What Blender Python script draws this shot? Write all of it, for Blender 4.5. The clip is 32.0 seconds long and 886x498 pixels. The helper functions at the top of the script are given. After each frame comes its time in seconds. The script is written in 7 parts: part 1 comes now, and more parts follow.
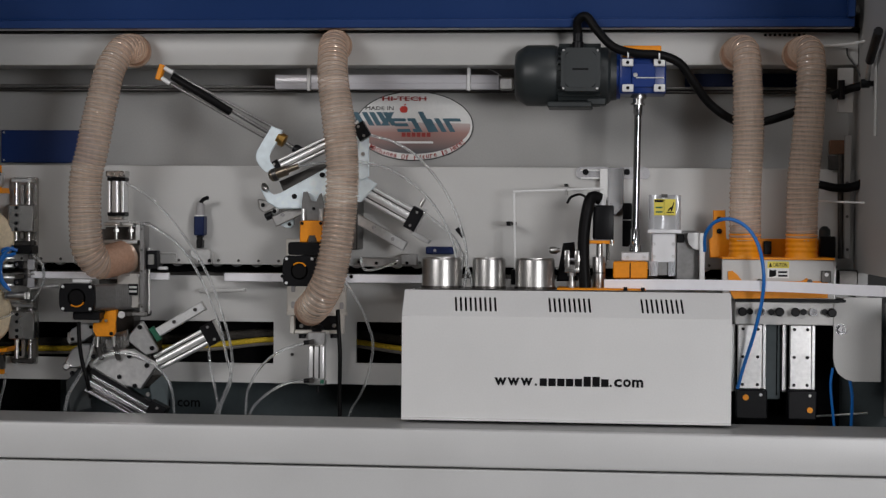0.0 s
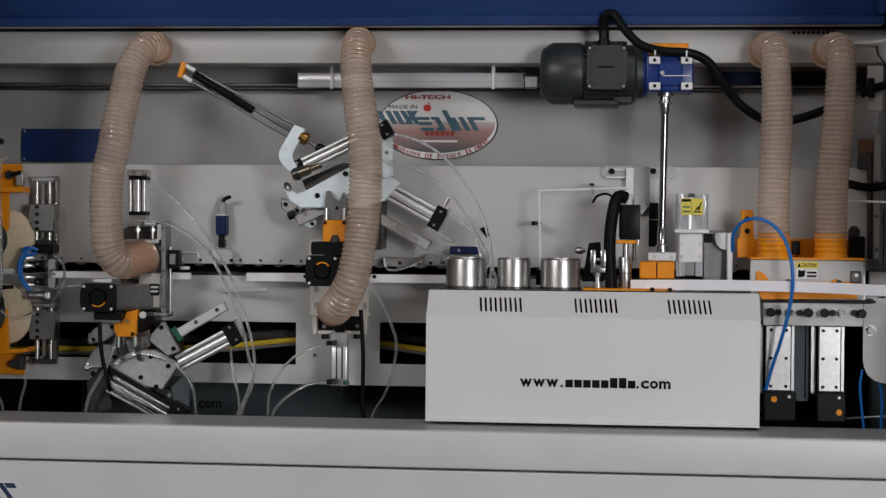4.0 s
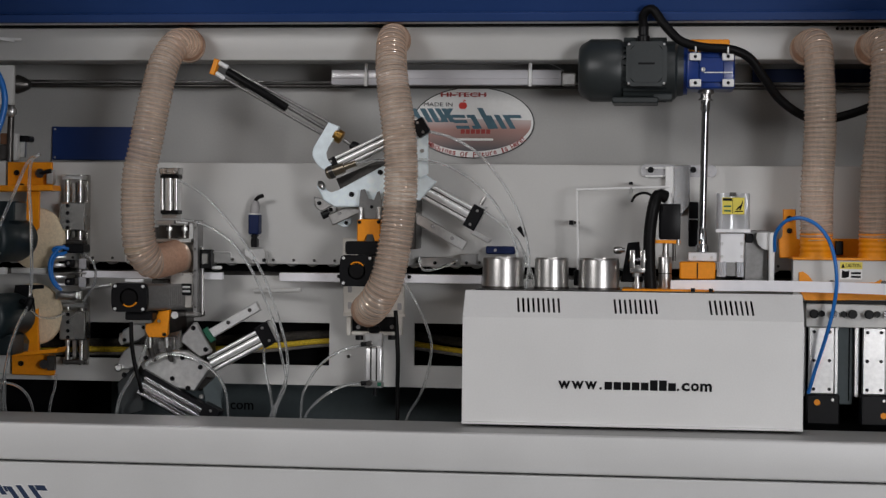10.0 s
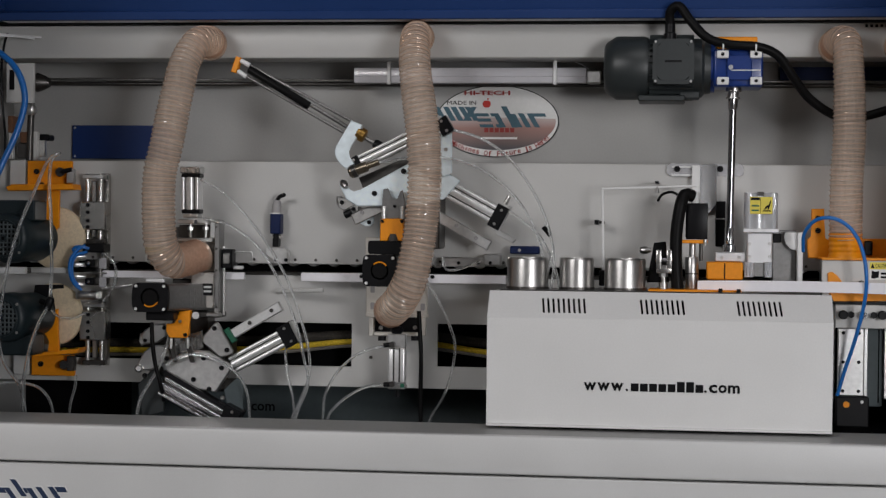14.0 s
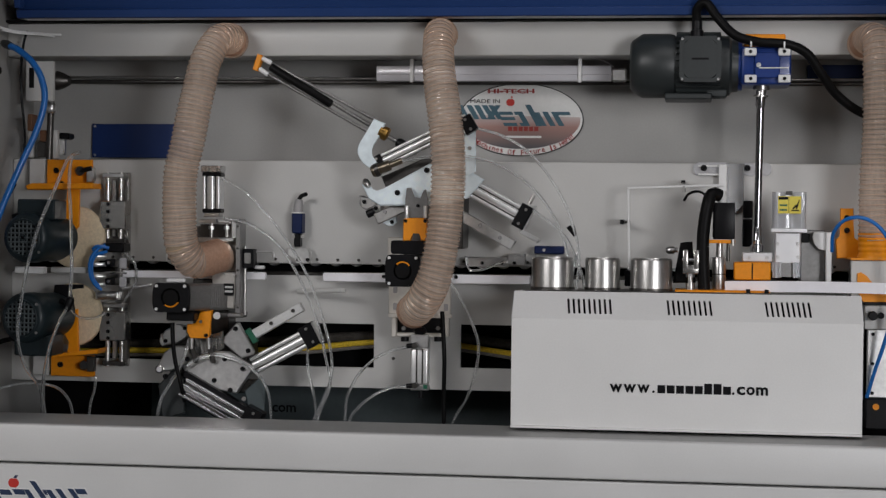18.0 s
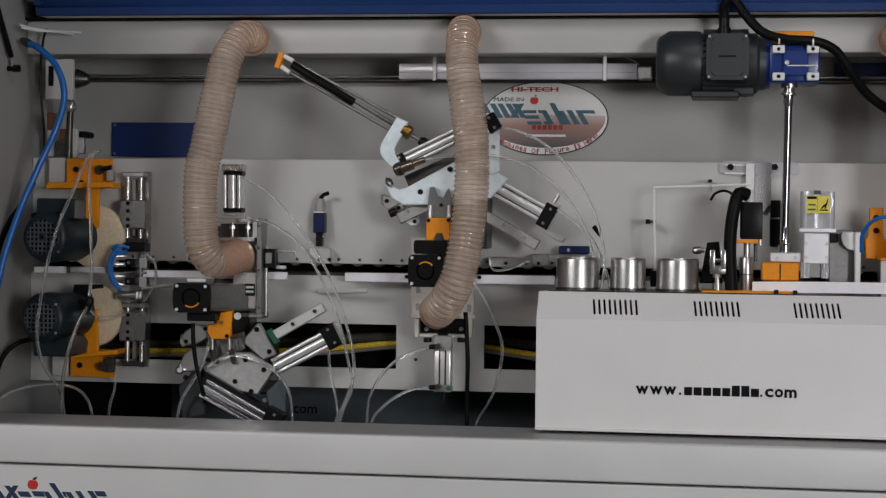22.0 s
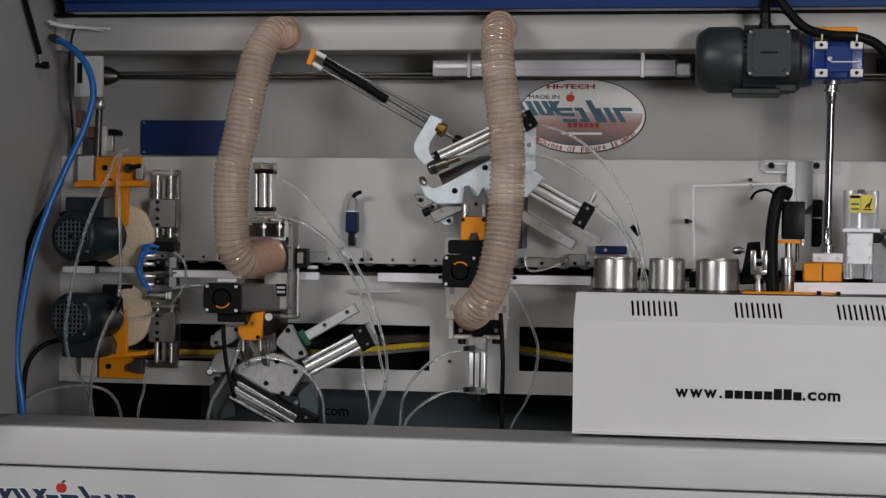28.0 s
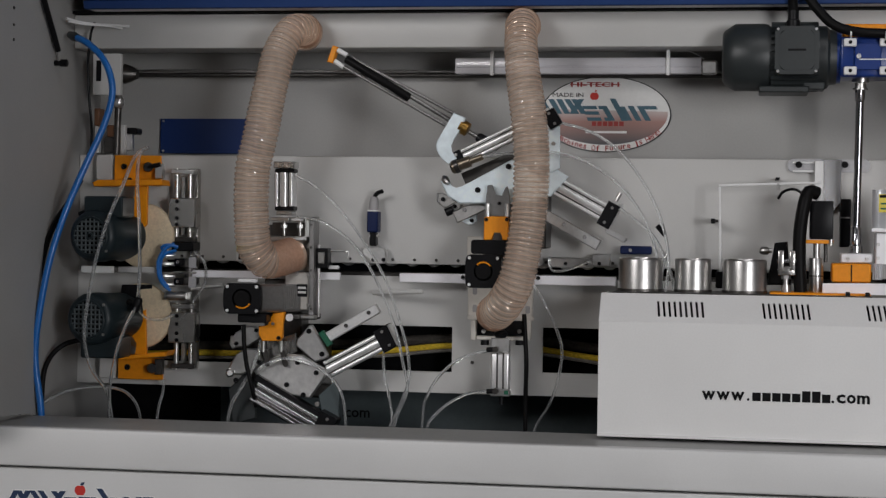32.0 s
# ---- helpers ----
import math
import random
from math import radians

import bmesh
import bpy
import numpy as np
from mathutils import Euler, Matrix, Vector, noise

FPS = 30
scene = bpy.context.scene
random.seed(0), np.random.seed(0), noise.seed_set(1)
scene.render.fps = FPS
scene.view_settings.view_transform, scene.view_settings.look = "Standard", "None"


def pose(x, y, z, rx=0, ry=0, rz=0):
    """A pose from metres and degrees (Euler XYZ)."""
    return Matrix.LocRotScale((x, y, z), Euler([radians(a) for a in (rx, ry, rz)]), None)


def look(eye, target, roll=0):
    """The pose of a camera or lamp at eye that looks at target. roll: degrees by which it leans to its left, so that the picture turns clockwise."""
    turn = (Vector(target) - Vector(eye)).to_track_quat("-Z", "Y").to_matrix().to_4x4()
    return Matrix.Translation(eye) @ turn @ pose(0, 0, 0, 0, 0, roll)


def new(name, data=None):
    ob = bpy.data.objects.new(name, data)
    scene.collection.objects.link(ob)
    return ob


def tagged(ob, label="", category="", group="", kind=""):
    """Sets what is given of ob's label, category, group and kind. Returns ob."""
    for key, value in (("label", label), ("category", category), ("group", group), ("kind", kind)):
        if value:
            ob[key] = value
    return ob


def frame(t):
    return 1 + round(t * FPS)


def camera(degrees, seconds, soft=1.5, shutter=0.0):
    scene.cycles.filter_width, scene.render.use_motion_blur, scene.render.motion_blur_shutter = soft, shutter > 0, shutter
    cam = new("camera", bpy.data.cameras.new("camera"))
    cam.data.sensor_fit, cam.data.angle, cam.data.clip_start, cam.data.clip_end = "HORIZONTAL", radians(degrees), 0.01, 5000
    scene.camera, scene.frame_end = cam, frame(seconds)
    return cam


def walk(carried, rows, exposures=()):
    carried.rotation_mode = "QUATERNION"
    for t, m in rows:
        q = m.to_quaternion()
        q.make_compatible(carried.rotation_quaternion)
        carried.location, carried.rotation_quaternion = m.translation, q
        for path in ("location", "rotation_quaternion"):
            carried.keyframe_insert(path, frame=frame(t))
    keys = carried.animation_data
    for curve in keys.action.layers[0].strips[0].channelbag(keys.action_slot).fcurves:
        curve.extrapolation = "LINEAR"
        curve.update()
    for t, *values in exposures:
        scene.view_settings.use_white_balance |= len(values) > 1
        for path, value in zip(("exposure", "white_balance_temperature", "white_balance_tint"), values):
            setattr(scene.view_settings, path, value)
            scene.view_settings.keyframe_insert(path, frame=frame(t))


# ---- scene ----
cam = camera(28, 32.0, soft=1.35)
walk(cam, [
    (0.0, look((0.6946, -4.2400, 1.0508), (0.2628, 0.2387, 0.9833), 0.469)),
    (2.0, look((0.6824, -4.2169, 1.0476), (0.2295, 0.2598, 0.9824), 0.493)),
    (4.0, look((0.6701, -4.1937, 1.0447), (0.1963, 0.2809, 0.9814), 0.516)),
    (6.0, look((0.6578, -4.1703, 1.0420), (0.1631, 0.3020, 0.9805), 0.539)),
    (8.0, look((0.6455, -4.1469, 1.0395), (0.1300, 0.3231, 0.9796), 0.561)),
    (10.0, look((0.6332, -4.1233, 1.0372), (0.0970, 0.3443, 0.9787), 0.583)),
    (12.0, look((0.6209, -4.0996, 1.0352), (0.0640, 0.3654, 0.9778), 0.605)),
    (14.0, look((0.6085, -4.0758, 1.0334), (0.0311, 0.3867, 0.9769), 0.626)),
    (16.0, look((0.5962, -4.0518, 1.0319), (-0.0018, 0.4079, 0.9761), 0.646)),
    (18.0, look((0.5838, -4.0278, 1.0306), (-0.0346, 0.4292, 0.9752), 0.666)),
    (20.0, look((0.5714, -4.0036, 1.0295), (-0.0673, 0.4505, 0.9744), 0.685)),
    (22.0, look((0.5589, -3.9793, 1.0287), (-0.1000, 0.4719, 0.9736), 0.704)),
    (24.0, look((0.5465, -3.9548, 1.0281), (-0.1326, 0.4933, 0.9728), 0.723)),
    (26.0, look((0.5340, -3.9303, 1.0277), (-0.1651, 0.5147, 0.9720), 0.741)),
    (28.0, look((0.5215, -3.9056, 1.0276), (-0.1976, 0.5362, 0.9712), 0.758)),
    (30.0, look((0.5090, -3.8808, 1.0277), (-0.2300, 0.5577, 0.9704), 0.775)),
    (32.0, look((0.4965, -3.8559, 1.0281), (-0.2623, 0.5793, 0.9696), 0.792)),
])

# ---- world and light ----
world = bpy.data.worlds.new("sky")
scene.world = world
world.use_nodes = True
wn = world.node_tree.nodes
sky = wn.new("ShaderNodeTexSky")
sky.sky_type, sky.sun_disc = "NISHITA", False
sky.sun_elevation, sky.sun_rotation = radians(40), radians(160)
world.node_tree.links.new(sky.outputs[0], wn["Background"].inputs[0])
wn["Background"].inputs[1].default_value = 0.1


def added_area_light(name, x, y, z, turn, wide, high, power, colour):
    lamp = bpy.data.lights.new(name, "AREA")
    lamp.shape, lamp.size, lamp.size_y, lamp.energy, lamp.color = "RECTANGLE", wide, high, power, colour
    ob = new(name, lamp)
    ob.matrix_world = pose(x, y, z, 90, 0, turn)
    return ob


# added lights: two unseen windows behind the camera, unseen roof light before the machine
added_area_light("added_front_light", -3.2, -5.5, 3.1, 0, 2.4, 1.5, 168, (1.0, 0.968, 0.965))
added_area_light("added_front_light", 3.4, -5.5, 1.3, 0, 1.6, 1.5, 168, (0.97, 0.965, 1.0))
roof = added_area_light("added_top_light", 1.4, -2.3, 4.18, 0, 2.4, 1.4, 30, (1.0, 0.975, 0.985))
roof.matrix_world = pose(1.4, -2.3, 4.18, 0, 0, 0)
scene.view_settings.exposure = -0.3


# ---- materials ----
def material(name, colour, rough=0.5, metal=0.0, grain=0.06, size=40.0, bump=0.05, coat=0.0, stain=0.06, stretch=(1, 1, 1), spec=0.5):
    """A surface with fine grain, larger faint stains and some relief."""
    m = bpy.data.materials.new(name)
    m.use_nodes = True
    n, l = m.node_tree.nodes, m.node_tree.links
    b = n["Principled BSDF"]
    b.inputs["Roughness"].default_value, b.inputs["Metallic"].default_value = rough, metal
    b.inputs["Coat Weight"].default_value = coat
    b.inputs["Specular IOR Level"].default_value = spec
    co, mp = n.new("ShaderNodeTexCoord"), n.new("ShaderNodeMapping")
    mp.inputs["Scale"].default_value = stretch
    l.new(co.outputs["Object"], mp.inputs["Vector"])
    fine, broad = n.new("ShaderNodeTexNoise"), n.new("ShaderNodeTexNoise")
    fine.inputs["Scale"].default_value, fine.inputs["Detail"].default_value = size, 5
    broad.inputs["Scale"].default_value, broad.inputs["Detail"].default_value = 4.5, 3
    l.new(mp.outputs[0], fine.inputs["Vector"])
    l.new(co.outputs["Object"], broad.inputs["Vector"])
    mixes = []
    for tex, amount in ((fine, grain), (broad, stain)):
        r = n.new("ShaderNodeMapRange")
        r.inputs["From Min"].default_value, r.inputs["From Max"].default_value = 0.3, 0.7
        r.inputs["To Min"].default_value, r.inputs["To Max"].default_value = 1 - amount, 1 + amount
        l.new(tex.outputs[0], r.inputs["Value"])
        mixes.append(r)
    mul = n.new("ShaderNodeMath")
    mul.operation = "MULTIPLY"
    l.new(mixes[0].outputs[0], mul.inputs[0])
    l.new(mixes[1].outputs[0], mul.inputs[1])
    scale = n.new("ShaderNodeVectorMath")
    scale.operation = "SCALE"
    scale.inputs[0].default_value = colour
    l.new(mul.outputs[0], scale.inputs["Scale"])
    l.new(scale.outputs[0], b.inputs["Base Color"])
    rr = n.new("ShaderNodeMapRange")
    rr.inputs["To Min"].default_value, rr.inputs["To Max"].default_value = max(0.02, rough - 0.1), min(1, rough + 0.1)
    l.new(broad.outputs[0], rr.inputs["Value"])
    l.new(rr.outputs[0], b.inputs["Roughness"])
    if bump:
        bp = n.new("ShaderNodeBump")
        bp.inputs["Strength"].default_value, bp.inputs["Distance"].default_value = bump, 0.002
        l.new(fine.outputs[0], bp.inputs["Height"])
        l.new(bp.outputs[0], b.inputs["Normal"])
    return m


def clear_material(name, colour, rough, through_share, glow=0.35):
    """A flexible plastic wall that lets part of the light straight through and scatters some."""
    m = bpy.data.materials.new(name)
    m.use_nodes = True
    n, l = m.node_tree.nodes, m.node_tree.links
    b = n["Principled BSDF"]
    b.inputs["Base Color"].default_value = (*colour, 1)
    b.inputs["Roughness"].default_value = rough
    b.inputs["Coat Weight"].default_value = 1.0
    b.inputs["Coat Roughness"].default_value = 0.07
    b.inputs["Specular IOR Level"].default_value = 0.9
    noisy = n.new("ShaderNodeTexNoise")
    noisy.inputs["Scale"].default_value = 14
    ramp = n.new("ShaderNodeMapRange")
    ramp.inputs["To Min"].default_value, ramp.inputs["To Max"].default_value = max(0.02, through_share - 0.12), through_share + 0.12
    l.new(noisy.outputs[0], ramp.inputs["Value"])
    soft, pass_on = n.new("ShaderNodeBsdfTranslucent"), n.new("ShaderNodeBsdfTransparent")
    soft.inputs[0].default_value = (*colour, 1)
    pass_on.inputs[0].default_value = (*[0.5 + 0.5 * c for c in colour], 1)
    m1, m2 = n.new("ShaderNodeMixShader"), n.new("ShaderNodeMixShader")
    m1.inputs[0].default_value = glow
    l.new(b.outputs[0], m1.inputs[1])
    l.new(soft.outputs[0], m1.inputs[2])
    l.new(ramp.outputs[0], m2.inputs[0])
    l.new(m1.outputs[0], m2.inputs[1])
    l.new(pass_on.outputs[0], m2.inputs[2])
    l.new(m2.outputs[0], n["Material Output"].inputs[0])
    return m


def glassy(name, colour, rough):
    """Solid clear plastic that bends the light, faintly clouded."""
    m = bpy.data.materials.new(name)
    m.use_nodes = True
    n, l = m.node_tree.nodes, m.node_tree.links
    b = n["Principled BSDF"]
    b.inputs["Base Color"].default_value = (*colour, 1)
    b.inputs["Transmission Weight"].default_value = 0.84
    b.inputs["IOR"].default_value = 1.38
    cloud, ramp = n.new("ShaderNodeTexNoise"), n.new("ShaderNodeMapRange")
    cloud.inputs["Scale"].default_value = 30
    ramp.inputs["To Min"].default_value, ramp.inputs["To Max"].default_value = rough * 0.5, rough * 2
    l.new(cloud.outputs[0], ramp.inputs["Value"])
    l.new(ramp.outputs[0], b.inputs["Roughness"])
    return m


def printed_fade(name, low, middle, high, z_low, z_middle, z_high):
    """A print that fades upwards through three colours."""
    m = material(name, low, 0.5, 0, 0.05, 60, 0)
    n, l = m.node_tree.nodes, m.node_tree.links
    co, parts, ramp = n.new("ShaderNodeTexCoord"), n.new("ShaderNodeSeparateXYZ"), n.new("ShaderNodeValToRGB")
    span = n.new("ShaderNodeMapRange")
    span.inputs["From Min"].default_value, span.inputs["From Max"].default_value = z_low, z_high
    ramp.color_ramp.elements[0].color, ramp.color_ramp.elements[1].color = (*low, 1), (*high, 1)
    ramp.color_ramp.elements.new((z_middle - z_low) / (z_high - z_low)).color = (*middle, 1)
    l.new(co.outputs["Object"], parts.inputs[0])
    l.new(parts.outputs[2], span.inputs["Value"])
    l.new(span.outputs[0], ramp.inputs[0])
    l.new(ramp.outputs[0], n["Principled BSDF"].inputs["Base Color"])
    return m


GREY = material("light_grey_machine_paint", (0.55, 0.545, 0.527), 0.42, 0, 0.02, 260, 0.04, stain=0.035)
# machine grey raised, standing in for the stronger light on the front
FRONTGREY = material("lit_front_grey_paint", (0.66, 0.658, 0.645), 0.4, 0, 0.02, 260, 0.03, stain=0.03)
COVERGREY = material("pale_grey_cover_paint", (0.74, 0.735, 0.72), 0.42, 0, 0.02, 240, 0.03, stain=0.03)
# scuffed grey, also darkened because the upward face gets less light
SILLGREY = material("scuffed_shaded_grey_paint", (0.34, 0.34, 0.33), 0.45, 0, 0.07, 90, 0.05, stain=0.1)
# cabinet grey set darker, putting the inside's shade into the colour
INNER = material("shaded_inner_grey_paint", (0.37, 0.366, 0.353), 0.5, 0, 0.03, 200, 0.04, stain=0.06)
# one even dark blue-grey for the pan and nearby metal
PANGREY = material("dark_blue_grey", (0.062, 0.08, 0.085), 0.65, 0, 0.06, 80, 0.05, stain=0.15)
BLUE = material("blue_lid_paint", (0.014, 0.042, 0.15), 0.38, 0, 0.03, 200, 0.04, stain=0.06, spec=0.3)
NAVY = material("navy_plate_paint", (0.01, 0.03, 0.125), 0.45, 0, 0.05, 200, 0.03, spec=0.25)
ORANGE = material("orange_paint", (0.84, 0.29, 0.006), 0.45, 0, 0.05, 120, 0.05, stain=0.08, spec=0.35)
ALU = material("brushed_aluminium", (0.72, 0.72, 0.71), 0.3, 1, 0.08, 120, 0.06, stain=0.1, stretch=(1, 1, 8))
PROFILE = material("extruded_aluminium", (0.7, 0.7, 0.71), 0.2, 1, 0.05, 160, 0.04, stain=0.06)
DULLALU = material("dull_cast_aluminium_plate", (0.44, 0.42, 0.39), 0.42, 0.5, 0.07, 90, 0.05, stain=0.12)
SATIN = material("satin_anodised_profile", (0.84, 0.84, 0.83), 0.36, 0.7, 0.05, 160, 0.04, stain=0.08)
PLATE = material("milled_aluminium_plate", (0.72, 0.715, 0.705), 0.32, 0.93, 0.1, 70, 0.06, stain=0.14)
STEEL = material("polished_steel", (0.5, 0.49, 0.475), 0.32, 1, 0.08, 90, 0.03, stain=0.1)
ROLLER = material("turned_roller_steel", (0.5, 0.49, 0.475), 0.33, 1, 0.14, 60, 0.02, stain=0.12, stretch=(6, 6, 1))
MIRRORSHEET = material("polished_sheet_metal", (0.9, 0.91, 0.93), 0.33, 0.4, 0.03, 11, 0.22, stain=0.05)
DARKSTEEL = material("oily_dark_steel", (0.09, 0.085, 0.08), 0.35, 0.8, 0.15, 60, 0.06, stain=0.25)
THREAD = material("grey_threaded_rod", (0.3, 0.295, 0.285), 0.35, 0.9, 0.35, 300, 0.4, stain=0.1)
FINNED = material("cast_motor_aluminium", (0.27, 0.265, 0.26), 0.36, 0.8, 0.08, 120, 0.08, stain=0.12)
ZINC = material("zinc_plated_steel", (0.84, 0.94, 0.98), 0.34, 0.25, 0.08, 50, 0.05, stain=0.12)
CREAM = material("pale_warm_bracket", (0.66, 0.63, 0.575), 0.38, 0.35, 0.05, 80, 0.05)
BLACK = material("black_plastic", (0.007, 0.007, 0.008), 0.35, 0, 0.1, 150, 0.06, spec=0.16)
RUBBER = material("black_rubber", (0.006, 0.0058, 0.006), 0.42, 0, 0.12, 200, 0.08, spec=0.1)
# near-black colour stands in for shade in openings, holes, grooves and gaps
VOID = material("near_black_inner_shade", (0.005, 0.005, 0.0055), 0.9, 0, 0.2, 30, 0.1, spec=0.05)
MOTOR = material("dark_grey_motor_enamel", (0.024, 0.029, 0.03), 0.42, 0, 0.06, 120, 0.07, stain=0.08)
GREENMOTOR = material("grey_green_motor_enamel", (0.013, 0.022, 0.026), 0.4, 0, 0.06, 120, 0.07, stain=0.1, spec=0.35)
MESHPAINT = material("dull_grey_green_mesh", (0.085, 0.1, 0.105), 0.75, 0, 0.06, 120, 0.04, spec=0.15)
GEARBLUE = material("bright_blue_enamel", (0.004, 0.03, 0.18), 0.3, 0, 0.05, 120, 0.06, coat=0.15)
SWITCHBLUE = material("dark_blue_plastic", (0.004, 0.013, 0.065), 0.45, 0, 0.05, 120, 0.05, spec=0.25)
WHITE = material("white_plastic", (0.78, 0.78, 0.77), 0.4, 0, 0.02, 120, 0.03)
TAPE = material("white_edge_tape", (0.9, 0.89, 0.92), 0.3, 0, 0.02, 60, 0.02)
FELT = material("cream_polishing_felt", (0.75, 0.62, 0.43), 0.9, 0, 0.1, 160, 0.25)
BRONZE = material("tarnished_bronze_steel", (0.24, 0.2, 0.15), 0.3, 0.9, 0.15, 120, 0.06, stain=0.25)
BRASS = material("brass", (0.38, 0.22, 0.06), 0.35, 1, 0.1, 60, 0.06)
FOAM = material("yellow_foam", (0.8, 0.55, 0.04), 0.9, 0, 0.25, 220, 0.5, stain=0.15)
FELTGREY = material("frayed_grey_felt", (0.2, 0.185, 0.165), 0.9, 0, 0.3, 260, 0.5, stain=0.25)
WOOL = material("grey_brown_belt", (0.05, 0.044, 0.037), 0.9, 0, 0.3, 150, 0.4, stain=0.2)
GREENP = material("dark_green_plastic", (0.01, 0.11, 0.06), 0.4, 0, 0.08, 100, 0.05)
BLUETUBE = material("blue_air_tube", (0.01, 0.15, 0.5), 0.32, 0, 0.04, 60, 0.02, coat=0.1)
YELLOW = material("yellow_label", (0.75, 0.62, 0.08), 0.5, 0, 0.04, 100, 0.02)
LABEL = material("white_label", (0.76, 0.76, 0.74), 0.5, 0, 0.03, 100, 0.02)
INK = material("black_ink", (0.006, 0.006, 0.007), 0.6, 0, 0.05, 100, 0, spec=0.1)
RED = material("red_print", (0.55, 0.03, 0.02), 0.5, 0, 0.05, 100, 0)
DARKRED = material("dark_red_print", (0.3, 0.03, 0.025), 0.5, 0, 0.05, 100, 0)
TEAL = material("grey_teal_print", (0.045, 0.115, 0.155), 0.5, 0, 0.06, 100, 0)
NAVYINK = material("navy_print", (0.012, 0.03, 0.08), 0.5, 0, 0.05, 100, 0)
SIGNGREY = material("grey_print", (0.34, 0.33, 0.33), 0.5, 0, 0.05, 60, 0)
SIGNFADE = printed_fade("printed_fade", (0.1, 0.095, 0.1), (0.36, 0.2, 0.17), (0.74, 0.74, 0.73), -0.075, -0.022, 0.035)
FOIL = material("crumpled_bright_sheet", (0.93, 0.93, 0.94), 0.22, 0.75, 0.04, 13, 0.3, stain=0.06)
BROWN = material("brown_copper_block", (0.15, 0.07, 0.035), 0.5, 0.2, 0.12, 60, 0.05)
# surfaces of the unseen hall, set dark to keep bounced light low
FLOORING = material("low_bounce_floor_grey", (0.105, 0.103, 0.099), 0.7, 0, 0.12, 18, 0.15, stain=0.15)
PLASTER = material("low_bounce_wall_grey", (0.075, 0.074, 0.072), 0.85, 0, 0.05, 30, 0.1, stain=0.06)
HOSE = clear_material("cloudy_pink_beige_hose", (0.9, 0.785, 0.68), 0.16, 0.6, 0.32)
CUFF = clear_material("coppery_smooth_hose_end", (0.93, 0.68, 0.53), 0.22, 0.5, 0.5)
BRIGHTALU = material("bright_polished_sheet", (0.9, 0.9, 0.91), 0.32, 0.6, 0.04, 24, 0.2, stain=0.08)
ACRYLIC = clear_material("clear_acrylic_sheet", (0.93, 0.93, 0.95), 0.06, 0.62, 0.2)
SHAFT = material("dark_polished_shaft", (0.27, 0.27, 0.28), 0.13, 1, 0.04, 60, 0.01, stain=0.05)
CHROME = material("chromed_steel", (0.45, 0.45, 0.46), 0.2, 1, 0.04, 60, 0.01, stain=0.05)
GROUND = material("ground_tool_steel", (0.5, 0.49, 0.47), 0.27, 0.95, 0.08, 110, 0.03, stain=0.12)
COIL = material("coppered_wire", (0.64, 0.48, 0.37), 0.18, 0.25, 0.06, 90, 0.02)
CLEAR = glassy("clear_air_tube", (0.93, 0.945, 0.94), 0.06)
DIFFUSER = clear_material("white_lamp_diffuser", (0.8, 0.79, 0.82), 0.4, 0.08, 0.3)

# ---- building helpers ----
ORIGIN = {}


def thing(name, at, label, category, group="", kind=""):
    ob = new(name)
    ob.location = at
    ORIGIN[ob.name] = Vector(at)
    return tagged(ob, label, category, group, kind)


def part(name, bm, mat, parent, label="", smooth=0.7):
    """Links a bmesh given in world metres as one mesh object under a thing or a part."""
    o = ORIGIN[parent.name]
    bmesh.ops.translate(bm, verts=bm.verts, vec=-o)
    bmesh.ops.recalc_face_normals(bm, faces=bm.faces)
    me = bpy.data.meshes.new(name)
    for f in bm.faces:
        f.smooth = True
    bm.to_mesh(me)
    bm.free()
    me.set_sharp_from_angle(angle=smooth)
    me.materials.append(mat)
    ob = new(name, me)
    ob.parent = parent
    ORIGIN[ob.name] = o
    return tagged(ob, label)


def box(x0, x1, z0, z1, y0, y1, bevel=0.002, bm=None, seg=1):
    bm = bm or bmesh.new()
    vs = bmesh.ops.create_cube(bm, size=1)["verts"]
    bmesh.ops.scale(bm, vec=(abs(x1 - x0), abs(y1 - y0), abs(z1 - z0)), verts=vs)
    bmesh.ops.translate(bm, vec=((x0 + x1) / 2, (y0 + y1) / 2, (z0 + z1) / 2), verts=vs)
    if bevel:
        bevel = min(bevel, 0.3 * min(abs(x1 - x0), abs(y1 - y0), abs(z1 - z0)))
        es = list({e for v in vs for e in v.link_edges})
        bmesh.ops.bevel(bm, geom=es, offset=bevel, segments=seg, affect="EDGES", profile=0.5)
    return bm


def rod(p, q, r, r2=None, seg=20, bm=None, bevel=0.0):
    """A round bar from p to q."""
    bm = bm or bmesh.new()
    p, q = Vector(p), Vector(q)
    d = q - p
    m = Matrix.Translation((p + q) / 2) @ d.to_track_quat("Z", "Y").to_matrix().to_4x4()
    got = bmesh.ops.create_cone(bm, cap_ends=True, segments=seg, radius1=r, radius2=r if r2 is None else r2, depth=d.length, matrix=m)
    if bevel:
        caps = [e for e in {e for v in got["verts"] for e in v.link_edges} if any(len(f.verts) > 4 for f in e.link_faces)]
        bmesh.ops.bevel(bm, geom=caps, offset=bevel, segments=2, affect="EDGES", profile=0.5)
    return bm


